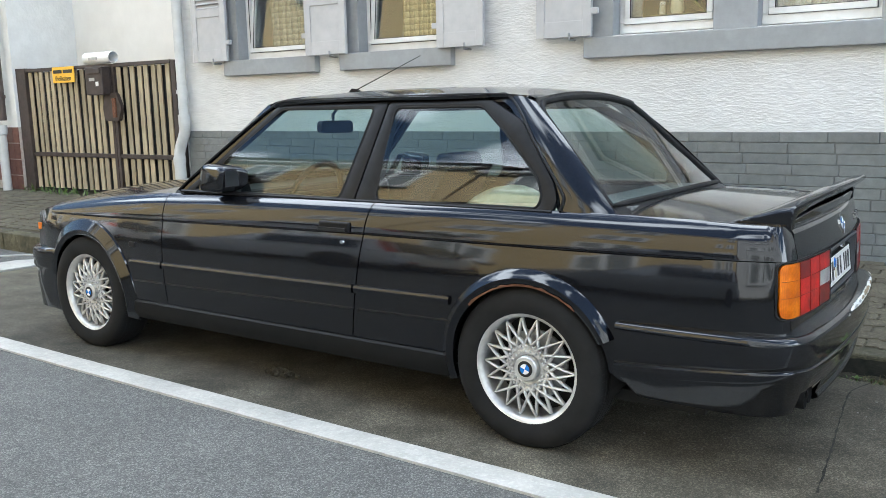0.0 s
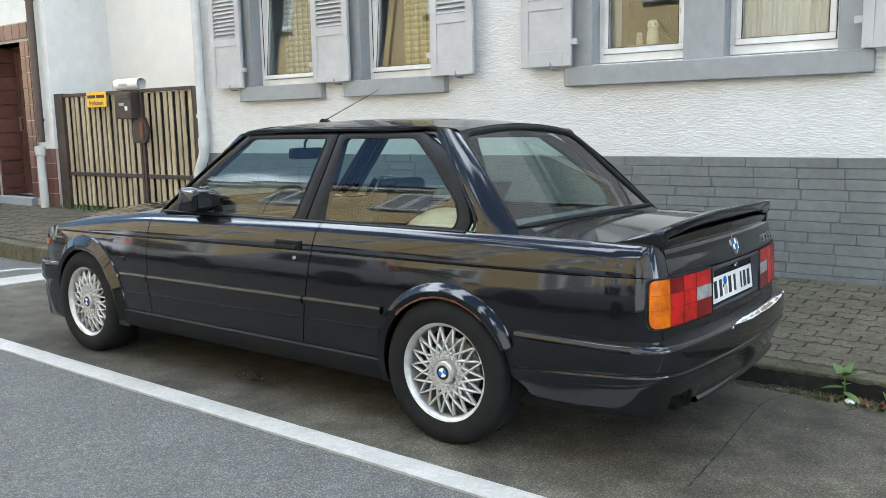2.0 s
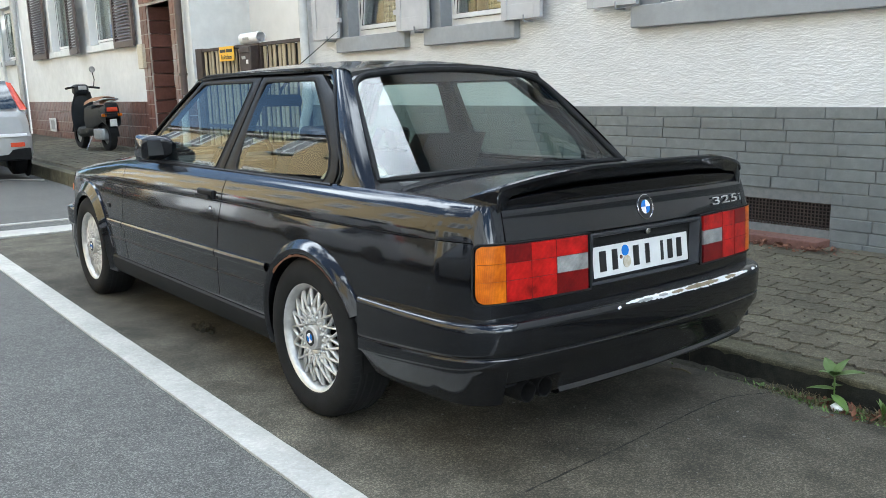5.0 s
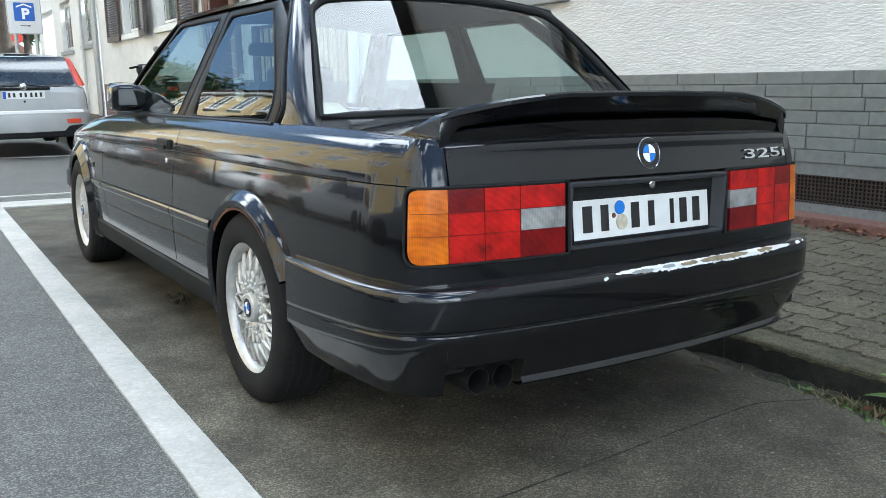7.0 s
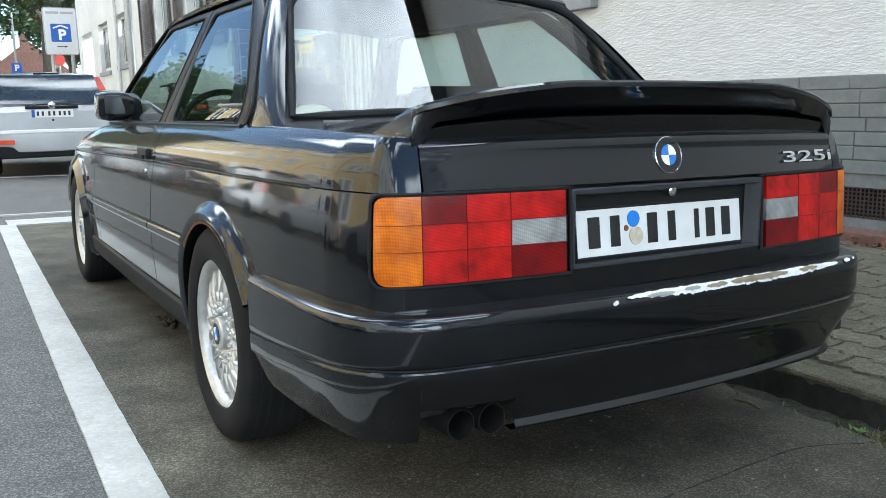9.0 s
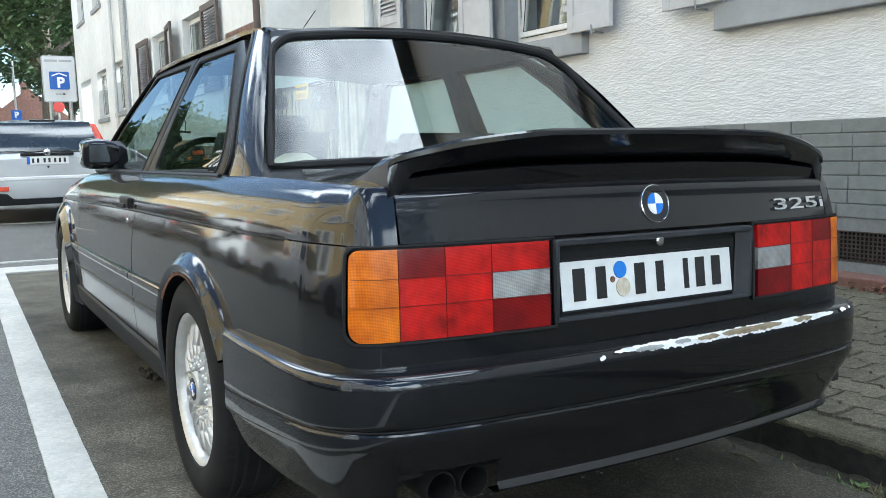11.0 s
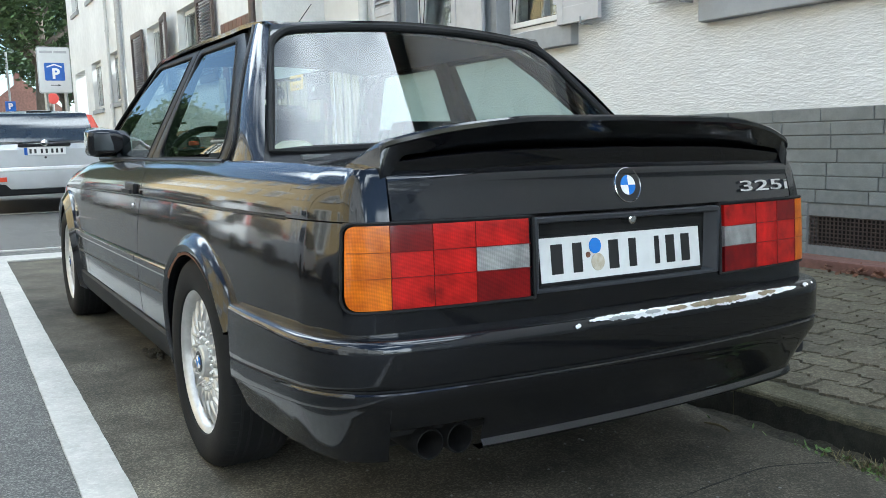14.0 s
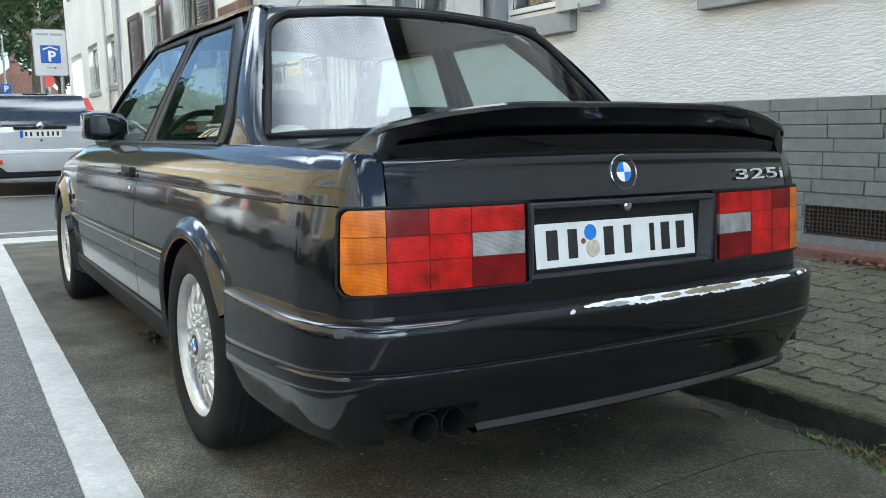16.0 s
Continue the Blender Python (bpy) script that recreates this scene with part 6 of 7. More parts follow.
# ---- wheels ----
def wheel(name):
    """An alloy wheel with crossed spokes; its axle along y, its face towards -y."""
    w = thing(name, "silver cross-spoke alloy wheel with black tyre", "wheel")
    part("tyre", turn([(0.196, -0.080), (0.203, -0.094), (0.225, -0.102), (0.258, -0.101), (0.280, -0.092), (0.291, -0.078), (0.2955, -0.055), (0.297, 0.0), (0.2955, 0.055), (0.291, 0.078), (0.280, 0.092), (0.25, 0.10), (0.21, 0.09), (0.19, 0.08)], "y", (0, 0, 0), 64), TYRE, w, "worn black tyre", True)
    for y in (-0.06, -0.035, 0.0, 0.035, 0.06):
        part("tread_groove", turn([(0.2962, y - 0.004), (0.2978, y - 0.0035), (0.2978, y + 0.0035), (0.2962, y + 0.004)], "y", (0, 0, 0), 64), DARK, w)
    bm = bmesh.new()
    for k in range(72):
        a = 2 * math.pi * k / 72
        for y0, y1 in ((-0.094, -0.064), (0.064, 0.09)):
            p = [Vector((r * math.cos(a + da), y, r * math.sin(a + da))) for r, y, da in ((0.2925 if y0 < 0 else 0.2985, y0 + 0.006, -0.007), (0.2925 if y0 < 0 else 0.2985, y0 + 0.006, 0.007), (0.2985, y1, 0.012), (0.2985, y1, -0.002))]
            bm.faces.new([bm.verts.new(q) for q in p])
    part("tread_sipe", bm, DARK, w)["kind"] = "stuff"
    rim = part("rim", turn([(0.150, 0.06), (0.176, 0.05), (0.180, -0.03), (0.182, -0.060), (0.1865, -0.078), (0.198, -0.088), (0.2045, -0.090), (0.2065, -0.084), (0.203, -0.074), (0.19, 0.07)], "y", (0, 0, 0), 64), ALLOY, w, "silver rim with stepped lip", True)
    # near-black disc added behind the spokes in place of the shade there
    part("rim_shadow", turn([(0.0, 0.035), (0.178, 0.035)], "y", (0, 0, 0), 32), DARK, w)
    part("brake_disc", turn([(0.05, -0.005), (0.125, -0.005), (0.127, 0.0), (0.125, 0.01)], "y", (0, 0, 0), 32), GREYMETAL, w, "", True)
    bm = bmesh.new()
    sec = [(-0.0052, 0.004), (-0.0026, -0.0066), (0.0026, -0.0066), (0.0052, 0.004), (0.004, 0.012), (-0.004, 0.012)]
    ls = []
    for t in np.linspace(0, 1, 5):
        r = 0.070 + (0.180 - 0.070) * t
        yy = -0.064 - 0.010 * math.sin(math.pi * t) + 0.006 * t
        ls.append([(sx * (1.2 - 0.42 * t), yy + sy, r) for sx, sy in sec])
    rows(ls, bm, closed=True)
    bmesh.ops.recalc_face_normals(bm, faces=bm.faces[:])
    sp = bpy.data.meshes.new("spoke")
    bm.to_mesh(sp)
    bm.free()
    sp.materials.append(ALLOY)
    sp.shade_smooth()
    for k in range(18):
        for s in (-1, 1):
            o = new("spoke", sp)
            o.parent = w
            th = 2 * math.pi * k / 18
            # from the hub ring at angle th to the rim 30 degrees on, where two spokes meet
            p0 = Vector((0.070 * math.sin(th), 0.070 * math.cos(th)))
            t1 = th + s * radians(30)
            p1 = Vector((0.180 * math.sin(t1), 0.180 * math.cos(t1)))
            d = p1 - p0
            ang = math.atan2(d.x, d.y)
            sc = d.length / 0.110
            o.matrix_local = Matrix.Translation((p0.x, 0, p0.y)) @ Matrix.Rotation(ang, 4, "Y") @ Matrix.Diagonal((1, 1, sc, 1)) @ Matrix.Translation((0, 0, -0.070))
    part("hub_ring", turn([(0.046, -0.05), (0.048, -0.066), (0.058, -0.072), (0.074, -0.069), (0.079, -0.060), (0.078, -0.045)], "y", (0, 0, 0), 40), ALLOY, w, "", True)
    bm = bmesh.new()
    for ringr, cnt in ((0.064, 18), (0.081, 18)):
        for k in range(cnt):
            a = 2 * math.pi * (k + (0.5 if ringr > 0.07 else 0)) / cnt
            turn([(0.0, -0.0785), (0.004, -0.078), (0.0062, -0.074), (0.0065, -0.068)], "y", (ringr * math.cos(a), 0, ringr * math.sin(a)), 6, bm)
    part("stud_ring", bm, ALLOY, w, "row of cast studs")
    part("hub_cap", turn([(0.0, -0.090), (0.030, -0.090), (0.033, -0.0885), (0.041, -0.0885), (0.0455, -0.084), (0.047, -0.062)], "y", (0, 0, 0), 32), ALLOY, w, "", True)
    part("cap_ring", turn([(0.0, -0.0915), (0.029, -0.0915), (0.030, -0.089)], "y", (0, 0, 0), 28), INK, w)
    for q in range(4):
        pts = [(0.0, 0.0)] + [(0.0185 * math.cos(radians(q * 90 + t)), 0.0185 * math.sin(radians(q * 90 + t))) for t in range(0, 91, 18)]
        part("emblem_quarter", prism(pts, "y", -0.0935, -0.0912), (BLUE, WHITE)[q % 2], w)
    return w


w0 = wheel("car_wheel")
w0["group"] = "car wheels"
w0.matrix_basis = pose(0.0, -0.708, HUB, 0, 20, 0)
spots = [pose(-WB, -0.708, HUB, 0, 50, 0), pose(0, 0.708, HUB, 0, 0, 180), pose(-WB, 0.708, HUB, 0, 30, 180)]
wheels = [w0] + [copy_thing(w0, m) for m in spots]
for w in wheels:
    w.parent = car
    for key in ("category", "group"):
        if key in w:
            del w[key]


# ---- pieces of the setting, and the street's things ----
MESH = {}


def shared(key, make, material):
    if key not in MESH:
        bm = make()
        me = bpy.data.meshes.new(key[0])
        bm.normal_update()
        bm.to_mesh(me)
        bm.free()
        me.materials.append(material)
        MESH[key] = me
    return MESH[key]


def tile_bm(w, h, d=0.014, c=0.0028, bm=None, at=(0, 0, 0)):
    """A facing tile: chamfered front towards -y, lower left corner at the origin."""
    bm = bm or bmesh.new()
    ox, oy, oz = at
    b = [bm.verts.new((ox + x, oy, oz + z)) for x, z in ((0, 0), (w, 0), (w, h), (0, h))]
    m = [bm.verts.new((ox + x, oy - d + c, oz + z)) for x, z in ((0, 0), (w, 0), (w, h), (0, h))]
    f = [bm.verts.new((ox + x, oy - d, oz + z)) for x, z in ((c, c), (w - c, c), (w - c, h - c), (c, h - c))]
    for i in range(4):
        j = (i + 1) % 4
        bm.faces.new((b[i], b[j], m[j], m[i]))
        bm.faces.new((m[i], m[j], f[j], f[i]))
    bm.faces.new(f)
    return bm


def cladding(parent, x0, x1, z0, z1, w, h, j, y, material, name, near, hole=None, bond=0.5, seed=1, vary=0.0):
    """Tiles in courses: those inside the stretch near are parts, the rest one joined part."""
    r = random.Random(seed)
    rest = bmesh.new()
    z, row = z1 - h, 0
    while z > z0 - 0.02:
        x = x0 - r.uniform(0, w) if bond else x0
        while x < x1 - 0.01:
            ww = w + (r.uniform(-vary, vary) if vary else 0)
            a, b = max(x, x0), min(x + ww, x1)
            x += ww + j
            spans = [(a, b)]
            if hole and z < hole[3] and z + h > hole[2]:
                spans = [(a, min(b, hole[0] - 0.003)), (max(a, hole[1] + 0.003), b)]
            for a, b in spans:
                if b - a < 0.02:
                    continue
                dy = r.uniform(-0.0015, 0.0015)
                if near[0] < a < near[1]:
                    k = round(b - a, 2)
                    me = shared((name, round(h, 3), k), lambda: tile_bm(k - 0.0, h), material)
                    o = new(name, me)
                    o.parent = parent
                    o.location = (a, y + dy, z)
                else:
                    tile_bm(b - a, h, bm=rest, at=(a, y + dy, z))
        z -= h + j
        row += 1
    if len(rest.faces):
        o = part(name + "_courses", rest, material, parent)
        o["kind"] = "stuff"
    else:
        rest.free()


HOLE = (-0.62, 0.13, 0.24, 0.405)
cladding(bpy.data.objects["wall_main_base"], -5.98, 8.0, 0.10, 0.986, 0.302, 0.0685, 0.0050, WY + 0.011, CLINKER, "brick", (-2.4, 3.0), HOLE, seed=4, vary=0.012)
base = bpy.data.objects["wall_next_base"]
cladding(base, -18.9, -11.13, 0.16, 1.03, 0.11, 0.198, 0.010, WY + 0.014, BROWNTILE, "tile", (-12.9, -11.0), bond=0, seed=2)
cladding(base, -9.65, -9.27, 0.16, 1.03, 0.115, 0.198, 0.010, WY + 0.014, BROWNTILE, "tile", (-9.7, -9.2), bond=0, seed=3)
sur = bpy.data.objects["trim_door_surround"]
for a, b, c, d in ((-11.12, -10.84, 0.2, 2.5), (-9.89, -9.67, 0.2, 2.5), (-11.12, -9.67, 2.515, 2.745)):
    cladding(sur, a, b, c, d, 0.13 if b - a < 1 else 0.2, 0.205, 0.012, WY - 0.031, BROWNTILE, "tile", (-12, -9), bond=0, seed=6)
grate = thing("vent_grille", "dark brown wire grille over a cellar vent", "grille")
for i in range(32):
    x = HOLE[0] + 0.008 + i * 0.0237
    part("bar", box(x - 0.003, WY + 0.012, HOLE[2], x + 0.003, WY + 0.018, HOLE[3]), GATEDARK, grate)
for i in range(8):
    z = HOLE[2] + 0.006 + i * 0.0222
    part("bar", box(HOLE[0], WY + 0.010, z - 0.003, HOLE[1], WY + 0.014, z + 0.003), GATEDARK, grate)
part("vent_back", box(HOLE[0], WY + 0.10, HOLE[2], HOLE[1], WY + 0.11, HOLE[3]), DARK, grate)
tagged(link("sandstone_slab", box(-0.66, WY - 0.16, 0.10, 0.14, WY + 0.02, 0.190, 0.006), REDSTONE), "red sandstone slab under the cellar vent", "slab")

# interlocking pavement stones
PL, PW = 0.222, 0.112


def paver_bm(bm=None, m=None, l=PL - 0.006, w=PW - 0.006):
    bm = bm or bmesh.new()
    zig = [(0.0, 0.0), (0.22, 0.013), (0.30, -0.010), (0.5, 0.0), (0.72, 0.013), (0.80, -0.010), (1.0, 0.0)]
    lo = [Vector((l * u, dy, 0)) for u, dy in zig]
    hi = [Vector((l * u, w + dy, 0)) for u, dy in zig]
    ringp = lo + [Vector((l + 0.006, w * 0.5, 0))] + hi[::-1] + [Vector((0.006, w * 0.5, 0))]
    c = sum(ringp, Vector()) / len(ringp)
    tops = [bm.verts.new((m @ (p + (c - p) * 0.035)) if m else p + (c - p) * 0.035) for p in ringp]
    lows = [bm.verts.new((m @ (p - Vector((0, 0, 0.012)))) if m else p - Vector((0, 0, 0.012))) for p in ringp]
    n = len(ringp)
    for i in range(n):
        bm.faces.new((lows[i], lows[(i + 1) % n], tops[(i + 1) % n], tops[i]))
    bm.faces.new(tops)
    return bm


pavement = bpy.data.objects["pavement_bed"]
pm = shared(("paving_stone",), paver_bm, PAVER)
rest = bmesh.new()
rr = random.Random(11)
for r in range(16):
    y = 0.985 + r * PW
    x = -16.0 + (PL * 0.5 if r % 2 else 0)
    while x < 7.0:
        if y > kerb_y(x) + 0.13 and y + PW < 2.79:
            z = pave_z(x + PL / 2, y + PW / 2) + rr.uniform(-0.003, 0.001)
            m = Matrix.Translation((x, y, z)) @ Matrix.Rotation(math.atan(0.048) + rr.uniform(-0.012, 0.012), 4, "X") @ Matrix.Rotation((math.atan(0.009) if x < 0 else 0) + rr.uniform(-0.01, 0.01), 4, "Y")
            if -1.0 < x < 3.4:
                o = new("paving_stone", pm)
                o.parent = pavement
                o.matrix_local = m
            else:
                paver_bm(rest, m)
        x += PL
o = part("paving_field", rest, PAVER, pavement)
o["kind"] = "stuff"

# dirt, weeds and litter along the kerb
rr = random.Random(21)


def lump(x0, x1, y, w, h, material, name, label, seed):
    nx, ny = int((x1 - x0) / 0.02), 8
    return tagged(link(name, grid(lambda i, j: (lambda x, t: (x, kerb_y(x) + 0.004 - (1 - t) * w * (0.75 + 0.5 * noise.noise((x * 5, seed, 0))), road_z(x, 0.8) - 0.004 + h * (t ** 1.3) * (0.55 + 0.9 * abs(noise.noise((x * 9, t * 3, seed)))) * min(1, (x - x0) * 6, (x1 - x) * 6)))(x0 + (x1 - x0) * i / nx, j / ny), nx, ny, flip=False), material, smooth=True), label, "dirt", kind="structure")


lump(0.30, 3.2, 0.8, 0.10, 0.035, SOIL, "gutter_dirt", "dark dirt and moss in the gutter", 3.0)


def leaf_bm(l, w, curl, bm=None, m=None):
    bm = bm or bmesh.new()
    n = 6
    ls = []
    for i in range(n + 1):
        t = i / n
        ww = w * math.sin(math.pi * min(1, t * 0.92 + 0.06)) ** 0.8 * (1.0 - 0.45 * t)
        z = curl * t * t
        pts = [Vector((l * t, -ww, z + 0.12 * w)), Vector((l * t, -ww * 0.5, z + 0.05 * w)), Vector((l * t, 0, z)), Vector((l * t, ww * 0.5, z + 0.05 * w)), Vector((l * t, ww, z + 0.12 * w))]
        ls.append([(m @ p) if m else p for p in pts])
    return rows(ls, bm)


weed = thing("kerb_weed", "green broad-leaved weed growing at the kerb", "plant", m=pose(1.16, 0.80, -0.06) @ Matrix.Diagonal((0.8, 0.8, 0.85, 1)))
part("stem", tube(spline([(0, 0, 0), (0.004, 0.003, 0.07), (-0.003, 0.01, 0.15)], 8), 0.004, 6), WEED, weed)
for k, (a, el, l, w, z) in enumerate(((20, 25, 0.13, 0.045, 0.15), (140, 40, 0.12, 0.042, 0.145), (255, 35, 0.10, 0.036, 0.15), (190, 5, 0.12, 0.036, 0.085), (330, -6, 0.125, 0.034, 0.06), (80, 10, 0.10, 0.03, 0.10), (300, 45, 0.09, 0.03, 0.15), (200, -4, 0.075, 0.026, 0.035), (60, 60, 0.10, 0.035, 0.15))):
    b = leaf_bm(l, w, -0.03)
    o = part("leaf", b, WEED, weed)
    o.matrix_local = pose(0, 0, z, 0, -el, a)
sm = thing("small_weed", "small green weed with upright leaves at the kerb", "plant", m=pose(1.36, 0.80, -0.06))
for k in range(7):
    o = part("leaf", leaf_bm(0.085, 0.016, -0.01), WEED, sm)
    o.matrix_local = pose(0, 0, 0.005, 0, -50 - 5 * k % 30, k * 52)
tl = thing("seedling", "tiny yellow-green seedling in the gutter", "plant", m=pose(0.872, 0.79, -0.062))
for k in range(4):
    o = part("leaf", leaf_bm(0.026, 0.011, -0.004), WEED, tl)
    o.matrix_local = pose(0, 0, 0.012, 0, -35, k * 95)
bm = bmesh.new()
for k in range(2200):
    x = rr.choice((rr.gauss(1.2, 0.14), rr.gauss(1.35, 0.10), rr.uniform(0.9, 3.0), rr.gauss(1.05, 0.08)))
    y = kerb_y(x) - abs(rr.gauss(0, 0.035)) - 0.004
    z = road_z(x, y)
    h, a = rr.choice((1, 1, 1, 1.8)) * rr.uniform(0.004, 0.026), rr.uniform(0, 6.28)
    d = Vector((math.cos(a), math.sin(a), 0)) * rr.uniform(0.01, 0.05)
    s = Vector((-math.sin(a), math.cos(a), 0)) * rr.uniform(0.0012, 0.0034)
    p = Vector((x, y, z))
    v = [bm.verts.new(q) for q in (p - s, p + s, p + d * 0.5 + Vector((0, 0, h * 0.7)) + s * 0.7, p + d * 0.5 + Vector((0, 0, h * 0.7)) - s * 0.7, p + d + Vector((0, 0, h)))]
    bm.faces.new((v[0], v[1], v[2], v[3]))
    bm.faces.new((v[3], v[2], v[4]))
tagged(link("dry_grass", bm, DRYWEED), "dry grass and moss tufts along the kerb", "grass", kind="stuff")
bm = bmesh.new()
bmesh.ops.create_icosphere(bm, subdivisions=2, radius=0.028)
for v in bm.verts:
    v.co *= 0.7 + 0.6 * abs(noise.noise(v.co * 60))
    v.co.z *= 0.6
o = tagged(link("crumpled_paper", bm, PAPER), "white crumpled paper among the weeds", "litter")
o.location = (1.195, 0.765, -0.040)
bm = bmesh.new()
for k in range(650):
    x, y = rr.uniform(-4.5, 3.5), rr.uniform(-2.4, 0.82)
    if rr.random() < 0.6:
        x, y = rr.uniform(0.2, 2.6), rr.uniform(-0.5, 0.82)
    s = rr.choice((0.0012, 0.0018, 0.002, 0.0025, 0.004))
    bmesh.ops.create_icosphere(bm, subdivisions=1, radius=s, matrix=Matrix.Translation((x, y, road_z(x, y) + 0.003 + s * 0.4)) @ Matrix.Diagonal((rr.uniform(0.8, 1.6), rr.uniform(0.8, 1.4), 0.6, 1)))
tagged(link("grit", bm, GRIT), "small pale grit scattered on the asphalt", "grit", kind="stuff")
bm = bmesh.new()
for k in range(46):
    s = rr.uniform(0.005, 0.016)
    bmesh.ops.create_icosphere(bm, subdivisions=1, radius=s, matrix=Matrix.Translation((-1.37 + rr.gauss(0, 0.04), -0.62 + rr.gauss(0, 0.02), road_z(-1.37, -0.6) + 0.008 + rr.uniform(0, 0.012))))
tagged(link("dirt_clod", bm, SOIL), "crumbled clod of dark earth on the asphalt", "dirt", kind="stuff")
bm = bmesh.new()
for k in range(150):
    x, y = -0.05 + rr.gauss(0, 0.17), 2.60 + rr.gauss(0, 0.035)
    m = pose(x, y, pave_z(x, y) + rr.uniform(0.004, 0.03), rr.uniform(-40, 40), rr.uniform(-40, 40), rr.uniform(0, 360))
    leaf_bm(rr.uniform(0.02, 0.05), rr.uniform(0.006, 0.014), 0.006, bm, m)
tagged(link("dry_leaves", bm, RUST), "heap of dry brown leaves by the cellar vent", "leaves", kind="stuff")
bm = bmesh.new()
for k in range(130):
    x = rr.choice((rr.gauss(1.30, 0.10), rr.gauss(1.55, 0.18), rr.uniform(1.1, 2.6)))
    y = kerb_y(x) - 0.02 - abs(rr.gauss(0, 0.06))
    m = pose(x, y, road_z(x, y) + rr.uniform(0.006, 0.022), rr.uniform(-35, 35), rr.uniform(-35, 35), rr.uniform(0, 360))
    leaf_bm(rr.uniform(0.02, 0.055), rr.uniform(0.006, 0.016), 0.008, bm, m)
tagged(link("fallen_leaves", bm, RUST), "fallen brown leaves in the gutter by the weeds", "leaves", kind="stuff")
bm = bmesh.new()
for k in range(620):
    x = rr.gauss(1.30, 0.22)
    y = kerb_y(x) - abs(rr.gauss(0, 0.045)) - 0.006
    m = pose(x, y, road_z(x, y) + 0.004, 0, -rr.uniform(15, 75), rr.uniform(0, 360))
    leaf_bm(rr.uniform(0.010, 0.030), rr.uniform(0.003, 0.007), -0.004, bm, m)
tagged(link("gutter_moss", bm, WEED), "low green weeds and moss in the gutter", "weeds", kind="stuff")
crack = spline([(0.95, -0.62), (0.925, -0.19), (0.90, 0.16), (0.885, 0.52), (0.93, 0.78)], 60)
rc2 = random.Random(17)
tagged(link("tar_seam", rows([[(p[0] + dx + rc2.uniform(-0.003, 0.003), p[1], road_z(p[0], p[1]) + 0.0052 + dz) for dx, dz in ((-0.003, 0.0), (0.0, 0.0006), (0.003, 0.0))] for p in crack], flip=True), GRIMESHADE), "thin dark crack across the bay asphalt", "crack", kind="structure")
bm = bmesh.new()
leaf_bm(0.045, 0.016, 0.006, bm, pose(0.0, 0.0, 0.0, 0, 0, 70))
lf = tagged(link("dry_leaf", bm, SEAL), "pale dry leaf lying on the bumper ledge", "leaf")
lf.matrix_basis = pose(0.868, -0.585, 0.499)
tagged(link("twig", tube(spline([(0.50, 0.70, -0.045), (0.55, 0.71, -0.041), (0.60, 0.70, -0.045)], 8), 0.004, 5), DRYWEED), "pale dry twig in the gutter", "twig")
bm = bmesh.new()
for k in range(160):
    x, y = rr.uniform(-9.2, -6.2), 2.72 + rr.gauss(0, 0.05)
    m = pose(x, y, pave_z(x, y), 0, -rr.uniform(25, 80), rr.uniform(0, 360))
    leaf_bm(rr.uniform(0.05, 0.13), rr.uniform(0.006, 0.016), -0.02, bm, m)
tagged(link("gate_grass", bm, WEED), "green grass growing along the gate's foot", "grass", kind="stuff")

# ornaments behind the window
def owl_figure(x, y, z, k, material, label):
    """A sitting owl with ear tufts, folded wings and round eyes."""
    o = thing("owl_figure", label, "figure", "owl figures", m=pose(x, y, z, 0, 0, 20))
    part("body", turn([(0.0, 0.0), (0.040 * k, 0.004 * k), (0.050 * k, 0.04 * k), (0.047 * k, 0.085 * k), (0.036 * k, 0.112 * k), (0.043 * k, 0.132 * k), (0.043 * k, 0.155 * k), (0.03 * k, 0.18 * k), (0.0, 0.186 * k)], "z", (0, 0, 0), 20), material, o, "", True)
    for s in (-1, 1):
        part("ear_tuft", prism([(s * 0.016 * k, 0.172 * k), (s * 0.040 * k, 0.160 * k), (s * 0.040 * k, 0.200 * k)], "y", -0.010 * k, 0.010 * k), BROWNPIPE, o)
        part("wing", turn([(0.0, -0.006 * k), (0.022 * k, -0.004 * k), (0.026 * k, 0.004 * k)], "x", (s * 0.046 * k, 0.005, 0.065 * k), 12), BROWNPIPE, o)
        e = part("eye", turn([(0.0, -0.004 * k), (0.014 * k, -0.003 * k), (0.016 * k, 0.004 * k)], "y", (s * 0.018 * k, -0.040 * k, 0.148 * k), 14), WHITE, o, "round white eye")
        part("pupil", turn([(0.0, -0.0065 * k), (0.006 * k, -0.006 * k), (0.007 * k, -0.003 * k)], "y", (s * 0.018 * k, -0.040 * k, 0.148 * k), 10), INK, e)
    return o


owl_figure(-0.74, 2.985, 1.84, 1.0, CERAMIC, "cream ceramic owl with brown wings on a small stand")
owl_figure(-0.85, 2.985, 1.84, 0.55, SEAL, "small brown owl figure beside a larger one")
tagged(link("sill_shelf", box(-0.93, 2.93, 1.815, -0.62, 3.03, 1.84, 0.004), GATEWOOD), "small wooden stand on the window sill", "stand")
pl = thing("house_plant", "spiky green house plant behind the pane", "plant", m=pose(-0.52, 3.05, 1.80))
for k in range(22):
    o = part("leaf", leaf_bm(0.34, 0.006, 0.05), WEED, pl)
    o.matrix_local = pose(0, 0, 0.02, 0, -rr.uniform(15, 85), rr.uniform(0, 360))


